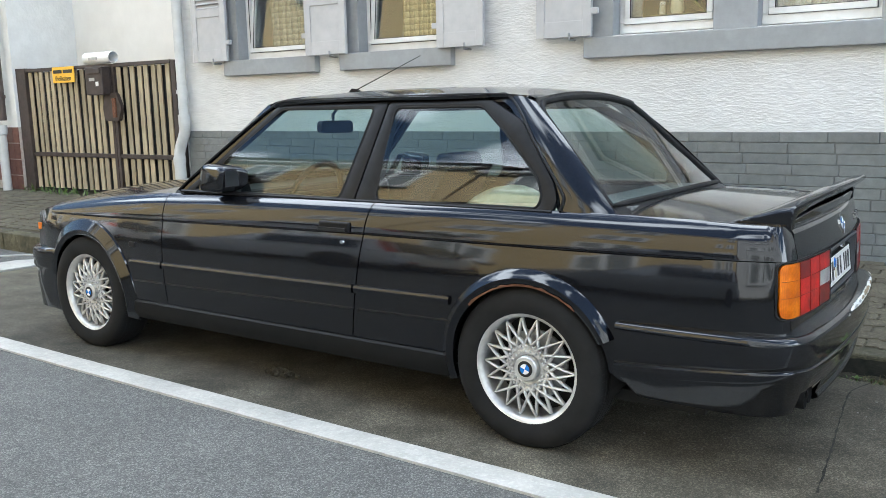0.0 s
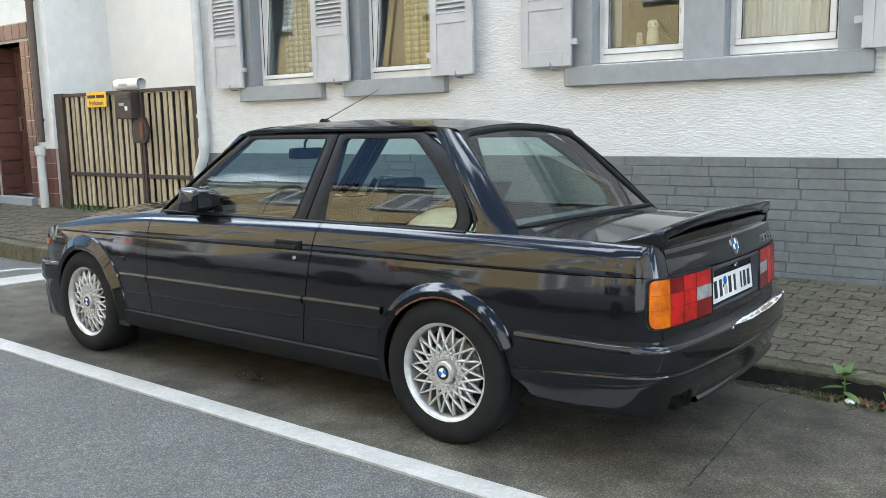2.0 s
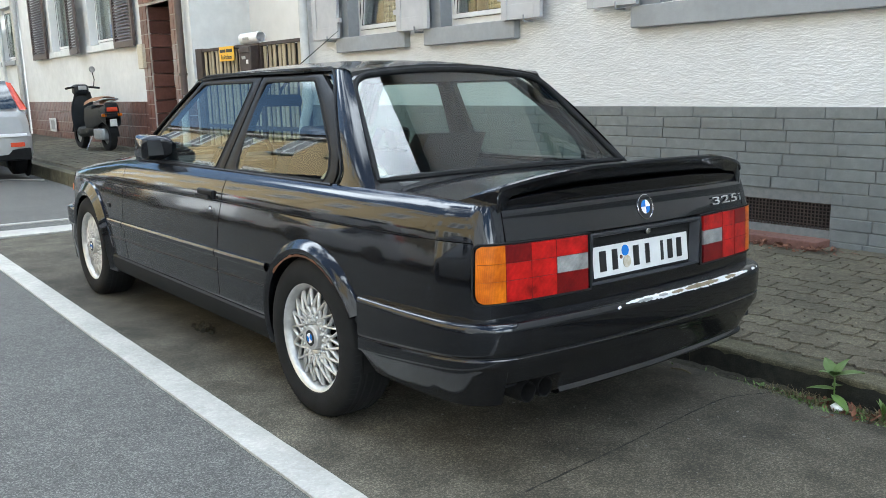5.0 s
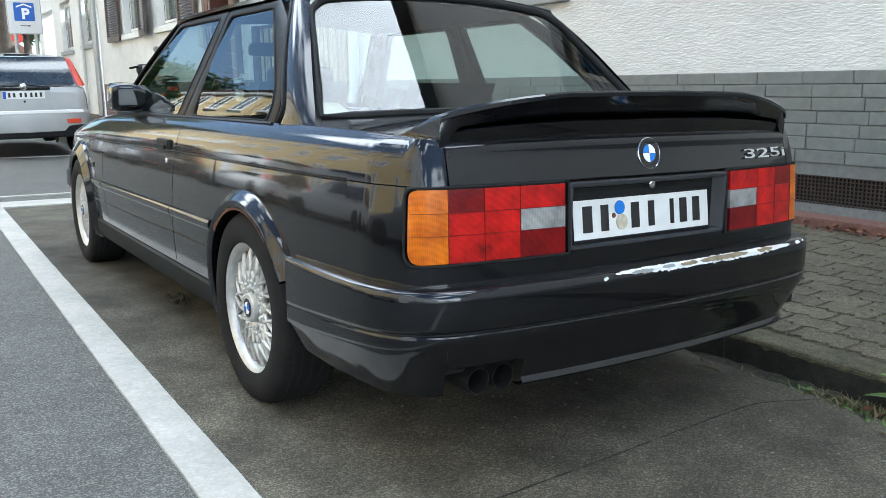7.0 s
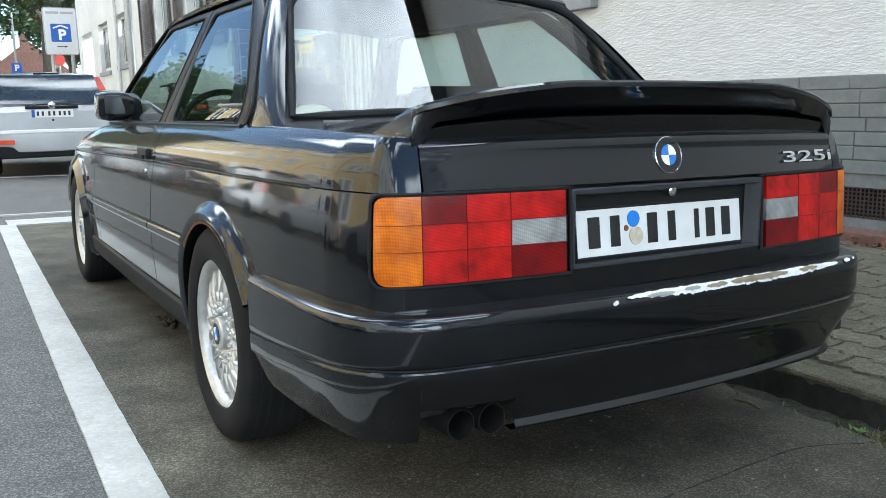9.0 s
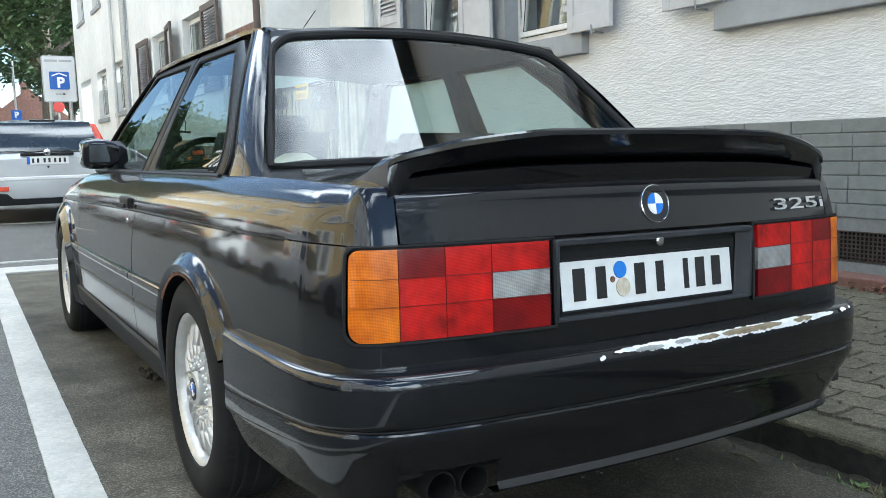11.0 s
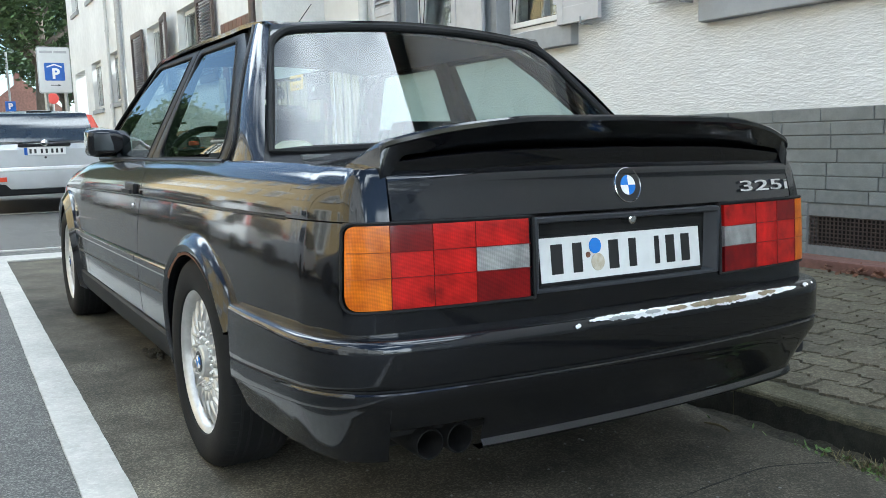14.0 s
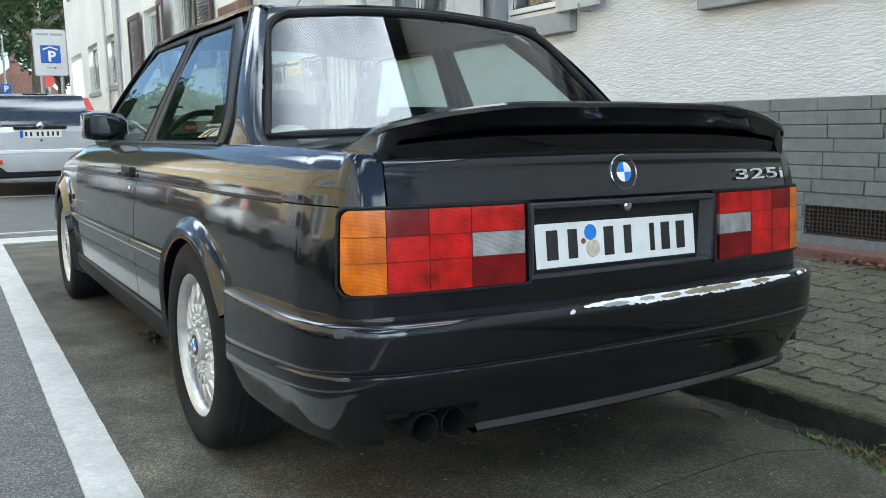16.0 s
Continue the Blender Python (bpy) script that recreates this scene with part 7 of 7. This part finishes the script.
# ---- silver hatchback and the cars across the street ----
def hatchback(paint, label):
    """A five-door hatchback: its rear at the origin, its front towards -x, standing on z = 0."""
    c = thing("hatchback_car", label, "car", "parked cars")
    st = [(0.03, 0.70, 0.42, 0.86), (0.0, 0.79, 0.34, 0.93), (-0.12, 0.83, 0.30, 0.95), (-0.5, 0.845, 0.24, 0.94), (-1.2, 0.85, 0.22, 0.92), (-2.4, 0.85, 0.22, 0.90), (-2.9, 0.845, 0.22, 0.88), (-3.5, 0.83, 0.24, 0.80), (-3.95, 0.77, 0.28, 0.70), (-4.12, 0.60, 0.34, 0.58)]
    ls = []
    for x, w, lo, hi in st:
        half_s = [(0.0, lo), (w * 0.8, lo), (w * 0.96, lo + 0.06), (w, lo + 0.22), (w * 0.995, hi - 0.15), (w * 0.96, hi - 0.02), (w * 0.88, hi + 0.015), (0.0, hi + 0.03)]
        ls.append([(x, -y, z) for y, z in half_s] + [(x, y, z) for y, z in half_s[-2:0:-1]])
    bm = rows(ls, closed=True)
    for end in (ls[0], ls[-1]):
        bm.faces.new([bm.verts.new(p) for p in end])
    part("body", bm, paint, c, "", True)
    gs = [(-0.03, 0.74, 0.70, 0.97, 0.98), (-0.12, 0.76, 0.62, 0.97, 1.16), (-0.30, 0.77, 0.585, 0.97, 1.375), (-0.55, 0.78, 0.58, 0.97, 1.42), (-1.2, 0.79, 0.59, 0.95, 1.44), (-1.9, 0.79, 0.58, 0.93, 1.41), (-2.25, 0.79, 0.60, 0.92, 1.30), (-2.85, 0.78, 0.74, 0.90, 0.93)]
    ls = [[(x, -wb, zb), (x, -wt - 0.06, zt - 0.10 if zt > 1.1 else zb + (zt - zb) * 0.6), (x, -wt, zt - 0.03), (x, 0, zt), (x, wt, zt - 0.03), (x, wt + 0.06, zt - 0.10 if zt > 1.1 else zb + (zt - zb) * 0.6), (x, wb, zb)] for x, wb, wt, zb, zt in gs]
    part("cabin", rows(ls), paint, c, "", True)
    part("rear_window", rows([[(-0.012, y, 0.985), (-0.088, y * 0.95, 1.17), (-0.228, y * 0.90, 1.365)] for y in np.linspace(-0.66, 0.66, 13)]), GLASSDARK, c, "dark rear window", True)
    for s in (-1, 1):
        part("side_window", rows([[(x, s * (0.795 - (0.0 if z < 1.0 else 0.115)), z) for z in (0.99, 1.30)] for x in (-0.55, -1.0, -1.5, -2.0)]), GLASSDARK, c)
        part("tail_lamp", rows([[(0.012 - 0.30 * t, s * (0.765 - 0.10 * t), 0.96 + 0.38 * t), (-0.005 - 0.30 * t, s * (0.695 - 0.11 * t), 0.97 + 0.38 * t), (-0.10 - 0.26 * t, s * (0.815 - 0.12 * t), 0.965 + 0.37 * t)][::1] for t in np.linspace(0, 1, 7)]), TAILRED, c, "tall red tail lamp on the pillar", True)
        for x in (-0.75, -3.30):
            w = part("wheel", turn([(0.10, 0.08), (0.19, 0.10), (0.26, 0.10), (0.30, 0.07), (0.305, 0.0), (0.30, -0.07), (0.26, -0.10), (0.19, -0.10), (0.17, -0.07), (0.0, -0.08)], "y", (x, s * 0.74, 0.305), 28), TYRE, c, "black tyre with steel rim", True)
            part("rim", turn([(0.0, s * 0.105), (0.14, s * 0.105), (0.19, s * 0.10)], "y", (x, s * 0.74, 0.305), 20), GREYMETAL, w)
            part("wheel_housing", turn([(0.0, s * 0.862), (0.36, s * 0.862)], "y", (x, 0, 0.32), 24), DARK, c)
    part("rear_bumper", rows([[(x + 0.02, y, 0.30), (x + 0.075, y, 0.36), (x + 0.085, y, 0.50), (x + 0.08, y, 0.60), (x + 0.03, y, 0.635)] for y, x in ((-0.83, -0.16), (-0.80, -0.05), (-0.72, 0.02), (-0.4, 0.045), (0, 0.05), (0.4, 0.045), (0.72, 0.02), (0.80, -0.05), (0.83, -0.16))], flip=False), paint, c, "", True)
    part("bumper_lower", box(-0.02, -0.76, 0.27, 0.115, 0.76, 0.44, 0.02), TRIM, c, "dark lower bumper")
    part("bumper_strip", box(0.10, -0.72, 0.600, 0.138, 0.72, 0.645, 0.008), WHITE if paint is SILVER else paint, c, "pale bumper strip")
    part("tailgate_moulding", box(0.025, -0.33, 0.915, 0.05, 0.33, 0.955, 0.008), TRIM, c)
    part("oval_badge", turn([(0.0, 0.006), (0.04, 0.004), (0.045, 0.0)], "x", (0.05, 0.0, 0.962), 20), CHROME, c)
    pla = part("number_plate", box(0.036, -0.26, 0.80, 0.044, 0.26, 0.905, 0.002), PLATE, c, "white number plate with dark bars")
    part("plate_band", box(0.0442, -0.258, 0.803, 0.0452, -0.218, 0.902), SIGNBLUE, pla)
    for y in (-0.18, -0.12, -0.04, 0.02, 0.09, 0.15, 0.21):
        part("bar", box(0.0442, y - 0.014, 0.823, 0.0455, y + 0.014, 0.882), INK, pla)
    part("tailgate_lock", turn([(0.0, 0.005), (0.014, 0.004), (0.016, 0.0)], "x", (0.048, 0.0, 0.765), 12), INK, c)
    part("rear_wiper", tube([(-0.06, 0.02, 0.995), (-0.055, 0.22, 1.02), (-0.07, 0.42, 1.04)], 0.010, 5), TRIM, c)
    part("roof_spoiler_lamp", box(-0.285, -0.16, 1.375, -0.25, 0.16, 1.40, 0.006), TRIM, c)
    part("fog_lamp", box(0.118, -0.68, 0.46, 0.128, -0.50, 0.52, 0.004), TAILRED, c)
    part("fog_lamp", box(0.118, 0.50, 0.46, 0.128, 0.68, 0.52, 0.004), TAILRED, c)
    return c


HOUSEPANE = mat("curtained_house_pane", (0.13, 0.135, 0.13), (0.26, 0.265, 0.25), 0.08, 4.0, coat=1.0)
GLASSDARK = mat("dark_rear_glass", (0.02, 0.024, 0.025), (0.03, 0.034, 0.035), 0.05, 4.0, coat=1.0)
TAILRED = mat("orange_red_lamp", (0.62, 0.06, 0.025), (0.70, 0.09, 0.035), 0.2, 20.0, coat=1.0)
hb = hatchback(SILVER, "silver hatchback car parked in the next bay")
hb.matrix_basis = pose(-10.42, -0.03, road_z(-11.5, 0) + 0.0, 0, 0.57)
for x, y, p, lab in ((-24.0, -5.7, WHITECAR, "white hatchback car parked across the street"), (-17.5, -5.7, BLUECAR, "dark blue hatchback car parked across the street"), (-31.0, -5.7, BLUECAR, "dark hatchback car parked across the street"), (-9.0, -5.7, WHITECAR, "white hatchback car parked across the street"), (-3.6, -5.7, WHITECAR, "white hatchback car parked across the street"), (1.6, -5.7, SILVER, "silver hatchback car parked across the street")):
    h2 = hatchback(p, lab)
    h2.matrix_basis = pose(x, y, road_z(x, y))

# ---- scooter ----
sc = thing("motor_scooter", "dark motor scooter with tan seat on the pavement", "scooter", m=pose(-12.53, 2.28, pave_z(-12.5, 2.28) + 0.012, 0, 0, 4))
for x, nm in ((-0.62, "front_wheel"), (0.60, "rear_wheel")):
    w = part(nm, turn([(0.13, -0.055), (0.17, -0.064), (0.222, -0.052), (0.240, 0.0), (0.222, 0.052), (0.17, 0.064), (0.13, 0.055)], "y", (x, 0, 0.228), 28), TYRE, sc, "black scooter tyre", True)
    part("rim", turn([(0.0, -0.03), (0.135, -0.03), (0.14, 0.0), (0.135, 0.03), (0.0, 0.03)], "y", (x, 0, 0.228), 20), GREYMETAL, w)
part("leg_shield", rows([[(-0.46 + 0.10 * t - 0.10 * t * t, y * (0.125 + 0.085 * math.sin(3.1 * t) ** 0.7), 0.26 + 0.66 * t - 0.05 * y * y * t) for t in np.linspace(0, 1, 13)] for y in np.linspace(-1, 1, 11)]), SCOOTER, sc, "", True)
part("front_fairing", rows([[(-0.50 - 0.10 * (1 - y * y) + 0.12 * t, y * (0.13 + 0.05 * math.sin(3.1 * t)), 0.42 + 0.55 * t) for t in np.linspace(0, 1, 8)] for y in np.linspace(-1, 1, 9)]), SCOOTER, sc, "", True)
part("front_mudguard", rows([[(-0.62 + 0.25 * math.cos(radians(a)), y, 0.228 + 0.25 * math.sin(radians(a))) for a in range(20, 171, 15)] for y in (-0.07, 0.0, 0.07)]), SCOOTER, sc, "", True)
part("belly_panel", rows([[(-0.44 + 0.86 * u, w * (0.10 + 0.07 * math.sin(3.1 * min(1, u + 0.15))), 0.20 + 0.05 * u + h) for w, h in ((-0.7, 0.0), (-1.0, 0.05), (-1.0, 0.13), (-0.8, 0.17), (0.8, 0.17), (1.0, 0.13), (1.0, 0.05), (0.7, 0.0))] for u in np.linspace(0, 1, 10)], closed=True), SCOOTER, sc, "", True)
part("tail_panel", rows([[(0.60 + 0.25 * u, w * (0.15 - 0.02 * u), 0.50 - 0.10 * u + h) for w, h in ((-0.8, 0.0), (-1.0, 0.06), (-0.9, 0.17 + 0.04 * u), (0.9, 0.17 + 0.04 * u), (1.0, 0.06), (0.8, 0.0))] for u in np.linspace(0, 1, 6)], closed=True), SCOOTER, sc, "", True)
part("under_seat_box", box(0.02, -0.125, 0.36, 0.30, 0.125, 0.74, 0.04, 3), SCOOTER, sc)
part("instrument_face", box(-0.385, -0.07, 1.00, -0.352, 0.07, 1.075, 0.014, 3), GREYMETAL, sc, "grey instrument face")
part("footboard", box(-0.42, -0.16, 0.26, 0.10, 0.16, 0.32, 0.02), SCOOTER, sc)
part("rear_body", rows([[(0.02 + 0.80 * u, w * (0.17 - 0.05 * u), 0.36 + 0.17 * u * u + h) for w, h in ((-0.9, 0.0), (-1.0, 0.14), (-0.85, 0.34 - 0.12 * u), (0.0, 0.40 - 0.14 * u), (0.85, 0.34 - 0.12 * u), (1.0, 0.14), (0.9, 0.0))] for u in np.linspace(0, 1, 8)]), SCOOTER, sc, "", True)
part("tail_cap", box(0.77, -0.105, 0.54, 0.825, 0.105, 0.785, 0.03, 3), SCOOTER, sc)
part("engine", box(0.25, -0.13, 0.17, 0.66, 0.10, 0.36, 0.04, 3), GREYMETAL, sc, "bare alloy engine block")
part("seat", rows([[(0.0 + 0.74 * u, w * (0.145 - 0.03 * u), 0.74 + 0.07 * u + 0.035 * math.sin(3.1 * u) + h) for w, h in ((-1, 0.0), (-0.85, 0.06), (0, 0.075), (0.85, 0.06), (1, 0.0))] for u in np.linspace(0, 1, 9)]), TANSEAT, sc, "tan seat cover", True)
part("grab_rail", tube(spline([(0.50, -0.13, 0.80), (0.80, -0.13, 0.84), (0.86, 0, 0.85), (0.80, 0.13, 0.84), (0.50, 0.13, 0.80)], 16), 0.012, 6), GREYMETAL, sc)
part("tail_lamp", box(0.80, -0.09, 0.64, 0.86, 0.09, 0.71, 0.015), TAILRED, sc, "red tail lamp")
for y in (-0.13, 0.13):
    part("indicator", box(0.78, y - 0.04, 0.56, 0.83, y + 0.04, 0.61, 0.012), AMBER, sc)
part("plate", box(0.845, -0.06, 0.40, 0.852, 0.06, 0.52, 0.003), PLATE, sc, "small white plate")
part("rear_mudguard", rows([[(0.60 + 0.27 * math.cos(radians(a)), y, 0.228 + 0.27 * math.sin(radians(a))) for a in range(0, 121, 15)] for y in (-0.07, 0.0, 0.07)]), TRIM, sc)
part("steering_head", box(-0.58, -0.125, 0.92, -0.37, 0.125, 1.10, 0.06, 4), SCOOTER, sc)
part("headlamp", turn([(0.0, -0.03), (0.06, -0.015), (0.075, 0.02)], "x", (-0.57, 0, 1.0), 18), REVERSE, sc)
part("handlebar", tube([(-0.34, -0.29, 1.03), (-0.42, -0.16, 1.05), (-0.45, 0, 1.04), (-0.42, 0.16, 1.05), (-0.34, 0.29, 1.03)], 0.019, 8), TRIM, sc)
for y in (0.22,):
    part("mirror_stem", tube([(-0.43, y, 1.05), (-0.40, y * 1.05, 1.18), (-0.37, y * 0.9, 1.30)], 0.008, 5), TRIM, sc)
    part("mirror", turn([(0.0, -0.012), (0.045, -0.01), (0.055, 0.0), (0.05, 0.008), (0.0, 0.010)], "x", (-0.37, y * 0.9, 1.35), 18), REVERSE, sc)
part("side_stand", tube([(0.12, -0.08, 0.26), (0.14, -0.22, 0.005)], 0.010, 6), GREYMETAL, sc)

# ---- small vent in the next house's plinth ----
vt = thing("plinth_vent", "small pale framed vent in the tiled plinth", "vent", m=pose(-16.94, 2.752, 0.40))
part("frame", rows([[(x, -0.004, z) for x, z in ((-0.24, 0.0), (0.24, 0.0), (0.24, 0.28), (-0.24, 0.28))], [(x, -0.022, z) for x, z in ((-0.235, 0.005), (0.235, 0.005), (0.235, 0.275), (-0.235, 0.275))], [(x, -0.022, z) for x, z in ((-0.17, 0.04), (0.17, 0.04), (0.17, 0.24), (-0.17, 0.24))], [(x, 0.0, z) for x, z in ((-0.17, 0.04), (0.17, 0.04), (0.17, 0.24), (-0.17, 0.24))]], closed=True, flip=True), SIGNBACK, vt)
part("grille", box(-0.18, -0.006, 0.03, 0.18, 0.01, 0.25), GREYMETAL, vt, "grey grille")

# ---- parking sign ----
ps = thing("parking_sign", "white car-park direction sign with blue panel on grey posts", "sign", m=pose(-18.0, 1.10, pave_z(-18, 1.0) - 0.15))
part("panel", prism(rounded([(-0.335, 2.03), (0.335, 2.03), (0.335, 3.02), (-0.335, 3.02)], 0.06), "x", -0.02, 0.02), SIGNBACK, ps)
part("border", rows([[(0.0205, y, z) for y, z in rounded([(-0.335, 2.03), (0.335, 2.03), (0.335, 3.02), (-0.335, 3.02)], 0.06)], [(0.0215, y, z) for y, z in rounded([(-0.318, 2.047), (0.318, 2.047), (0.318, 3.003), (-0.318, 3.003)], 0.05)]], closed=True, flip=False), GREYMETAL, ps)
part("blue_panel", prism(rounded([(-0.20, 2.30), (0.20, 2.30), (0.20, 2.68), (-0.20, 2.68)], 0.03), "x", 0.021, 0.024), SIGNBLUE, ps)
TOX = Matrix(((0, 0, 1, 0), (1, 0, 0, 0), (0, 1, 0, 0), (0, 0, 0, 1)))
writing("P", 0.30, Matrix.Translation((0.0245, 0.02, 2.44)) @ TOX, WHITE, "letter", ps, 0.001, 0.012)
part("roof_mark", prism([(-0.15, 2.575), (-0.15, 2.605), (0, 2.66), (0.15, 2.605), (0.15, 2.575), (0, 2.63)], "x", 0.0242, 0.0258), WHITE, ps)
part("arrow", prism([(-0.10, 2.195), (0.06, 2.195), (0.05, 2.18), (0.12, 2.203), (0.05, 2.226), (0.06, 2.21), (-0.10, 2.21)], "x", 0.021, 0.024), INK, ps)
for a, b in ((-0.27, -0.02), (0.01, 0.27)):
    part("text_bar", box(0.021, a, 2.885, 0.024, b, 2.935), GREYMETAL, ps)
for y in (-0.20, 0.20):
    part("post", tube([(-0.05, y, 0.0), (-0.05, y, 2.98)], 0.04, 12), GREYMETAL, ps, smooth=True)
s2 = thing("small_parking_sign", "small blue parking sign on a pole", "sign", m=pose(-42, 2.0, 0.2))
part("panel", box(-0.01, -0.22, 2.5, 0.01, 0.22, 2.95, 0.004), SIGNBLUE, s2)
writing("P", 0.36, Matrix.Translation((0.012, 0.0, 2.72)) @ TOX, WHITE, "letter", s2, 0.001, 0.02)
part("post", tube([(-0.05, 0, 0), (-0.05, 0, 5.2)], 0.05, 8), GREYMETAL, s2)
s3 = thing("red_sign", "round red sign on a pole by the tree", "sign", m=pose(-34, 2.9, 0.4))
part("disc", turn([(0.0, 0.01), (0.20, 0.01), (0.21, 0.0), (0.20, -0.01), (0.0, -0.01)], "x", (0, 0, 2.45), 20), REDLIGHT, s3)
part("post", tube([(-0.05, 0, 0), (-0.05, 0, 2.8)], 0.04, 8), GREYMETAL, s3)


# ---- trees ----
def tree(label, h, spread, leaves, seed, m, leaf=0.16):
    r = random.Random(seed)
    t = thing("street_tree", label, "tree", "street trees", m=m)
    part("trunk", tube(spline([(0, 0, -0.1), (0.05, 0.03, h * 0.2), (-0.03, 0.05, h * 0.42), (0.04, 0.0, h * 0.7)], 16), [0.34 * (h / 10) * (1 - 0.72 * k / 16) for k in range(17)], 10), BARK, t, smooth=True)
    tips = []
    for k in range(16):
        a, z0 = r.uniform(0, 6.28), h * r.uniform(0.30, 0.62)
        d, up = spread * r.uniform(0.5, 0.95), h * r.uniform(0.12, 0.34)
        pts = [(0, 0, z0), (math.cos(a) * d * 0.35, math.sin(a) * d * 0.35, z0 + up * 0.45), (math.cos(a + 0.2) * d * 0.72, math.sin(a + 0.2) * d * 0.72, z0 + up * 0.8), (math.cos(a + 0.1) * d, math.sin(a + 0.1) * d, z0 + up)]
        path = spline(pts, 10)
        part("limb", tube(path, [0.12 * (h / 10) * (1 - 0.9 * i / 10) for i in range(11)], 6), BARK, t, smooth=True)
        tips += [Vector(p) for p in path[4:]]
    tips += [Vector((r.gauss(0, spread * 0.25), r.gauss(0, spread * 0.25), h * r.uniform(0.7, 0.98))) for k in range(26)]
    co, fa = [], []
    for k in range(leaves):
        c = r.choice(tips) + Vector((r.gauss(0, 0.5), r.gauss(0, 0.5), r.gauss(0, 0.42))) * (h / 10)
        u = Vector((r.gauss(0, 1), r.gauss(0, 1), r.gauss(0, 0.6))).normalized()
        w = u.orthogonal().normalized() * leaf * r.uniform(0.3, 0.5)
        u = u * leaf * r.uniform(0.6, 1.1)
        n = len(co)
        co += [c - u, c + w, c + u, c - w]
        fa.append((n, n + 1, n + 2, n + 3))
    me = bpy.data.meshes.new("crown")
    me.from_pydata([tuple(p) for p in co], [], fa)
    me.materials.append(LEAF)
    o = new("crown", me)
    o.parent = t
    o["label"] = "dense dark green foliage"
    return t


tree("tall street tree with dense dark green crown", 13.0, 4.8, 22000, 3, pose(-39, 3.1, 0.3), 0.17)
for x, y, h, sd in ((-42, -9.5, 10.5, 5), (-52, -10, 12.0, 6), (-64, -9.5, 11.0, 7), (-78, -10, 12.5, 8)):
    tree("leafy green street tree beyond the ochre houses", h, 5.0, 26000, sd, pose(x, y, 0.3), 0.24)
tree("leafy green street tree far along the street", 10.0, 4.5, 9000, 9, pose(-55, 6.0, 0.4), 0.24)


# ---- houses across the street and far off ----
def town_house(name, x0, x1, y, depth, h, material, label, facing, floors, step=2.6, ground=0.0):
    """A rendered house with its facade at y; facing is +1 or -1 along y."""
    t = thing(name, label, "house", "town houses")
    ya, yb = sorted((y, y - facing * depth))
    part("wall", box(x0, ya, -0.3, x1, yb, h), material, t)
    ym = (ya + yb) / 2
    part("roof", prism([(ya - 0.4, h - 0.05), (ym, h + 3.0), (yb + 0.4, h - 0.05)], "x", x0 - 0.2, x1 + 0.2), ROOFTILE, t)
    part("eaves", box(x0 - 0.1, y - 0.25, h - 0.25, x1 + 0.1, y + 0.25, h - 0.06, 0.01), UPVC, t)
    n = max(1, int((x1 - x0) / step))
    for f in range(floors):
        for k in range(n):
            cx, z = x0 + (k + 0.5) * (x1 - x0) / n, 1.0 + f * 2.75
            w = part("window", box(cx - 0.62, y - 0.06, z, cx + 0.62, y + 0.06, z + 1.4, 0.01), UPVC, t, "white framed window")
            for s in (-1, 1):
                part("pane", box(cx + s * 0.295 - 0.205, y + facing * 0.062 - 0.004, z + 0.13, cx + s * 0.295 + 0.205, y + facing * 0.062 + 0.004, z + 1.27), HOUSEPANE, w)
            part("sill", box(cx - 0.70, y - 0.14, z - 0.07, cx + 0.70, y + 0.14, z, 0.01), SILL, w)
    return t


for a, b, h, fl in ((-36.0, -25.5, 8.2, 3), (-25.4, -13.2, 8.1, 3), (-13.1, -6.4, 8.3, 3), (-6.3, 1.9, 8.0, 3)):
    town_house("ochre_house", a, b, -8.2, 8.0, h, OCHRE, "ochre-yellow rendered house with white windows", 1, fl)
town_house("grey_house", 2.0, 11.0, -8.2, 8.0, 7.8, GREYHOUSE, "pale grey rendered house with white windows", 1, 3)
# unseen house, added tall and dark so the boot lid reflects less light
town_house("clinker_house", 8.5, 24.0, 2.9, 7.0, 8.6, CLINKER, "unseen dark house added to dim the boot lid's reflection", -1, 3)
town_house("cream_house", 11.2, 24.0, -8.2, 8.0, 6.4, SMOOTH, "cream rendered house across the street", 1, 2)
town_house("cream_house", -46.0, -29.0, 6.2, 7.0, 4.2, SMOOTH, "low cream house set back from the street", -1, 1)
for x0, y0, h, m in ((-74.0, -6.0, 4.2, SMOOTH), (-80.0, 1.0, 4.8, OCHRE), (-70.0, 5.0, 3.6, SMOOTH)):
    t = thing("far_house", "small house with a red-brown roof far down the street", "house", "town houses")
    part("wall", box(x0 - 8, y0 - 3.0, 0, x0, y0 + 3.0, h), m, t)
    part("roof", prism([(y0 - 3.4, h - 0.1), (y0, h + 2.6), (y0 + 3.4, h - 0.1)], "x", x0 - 8.3, x0 + 0.3), ROOFTILE, t)
    for yy in (-1.6, 0.0, 1.6):
        w = part("window", box(x0 - 0.05, y0 + yy - 0.45, 1.3, x0 + 0.06, y0 + yy + 0.45, 2.6), UPVC, t)
        part("pane", box(x0 + 0.062, y0 + yy - 0.36, 1.4, x0 + 0.07, y0 + yy + 0.36, 2.5), GLASSDARK, w)
    part("chimney", box(x0 - 3, y0 - 0.3, h + 1.8, x0 - 2.4, y0 + 0.3, h + 3.3), BROWNTILE, t)
tagged(link("pavement_across", box(-60, -8.25, -0.1, 30, -6.6, 0.16, 0.02), KERB), "grey pavement across the street", "pavement", kind="structure")
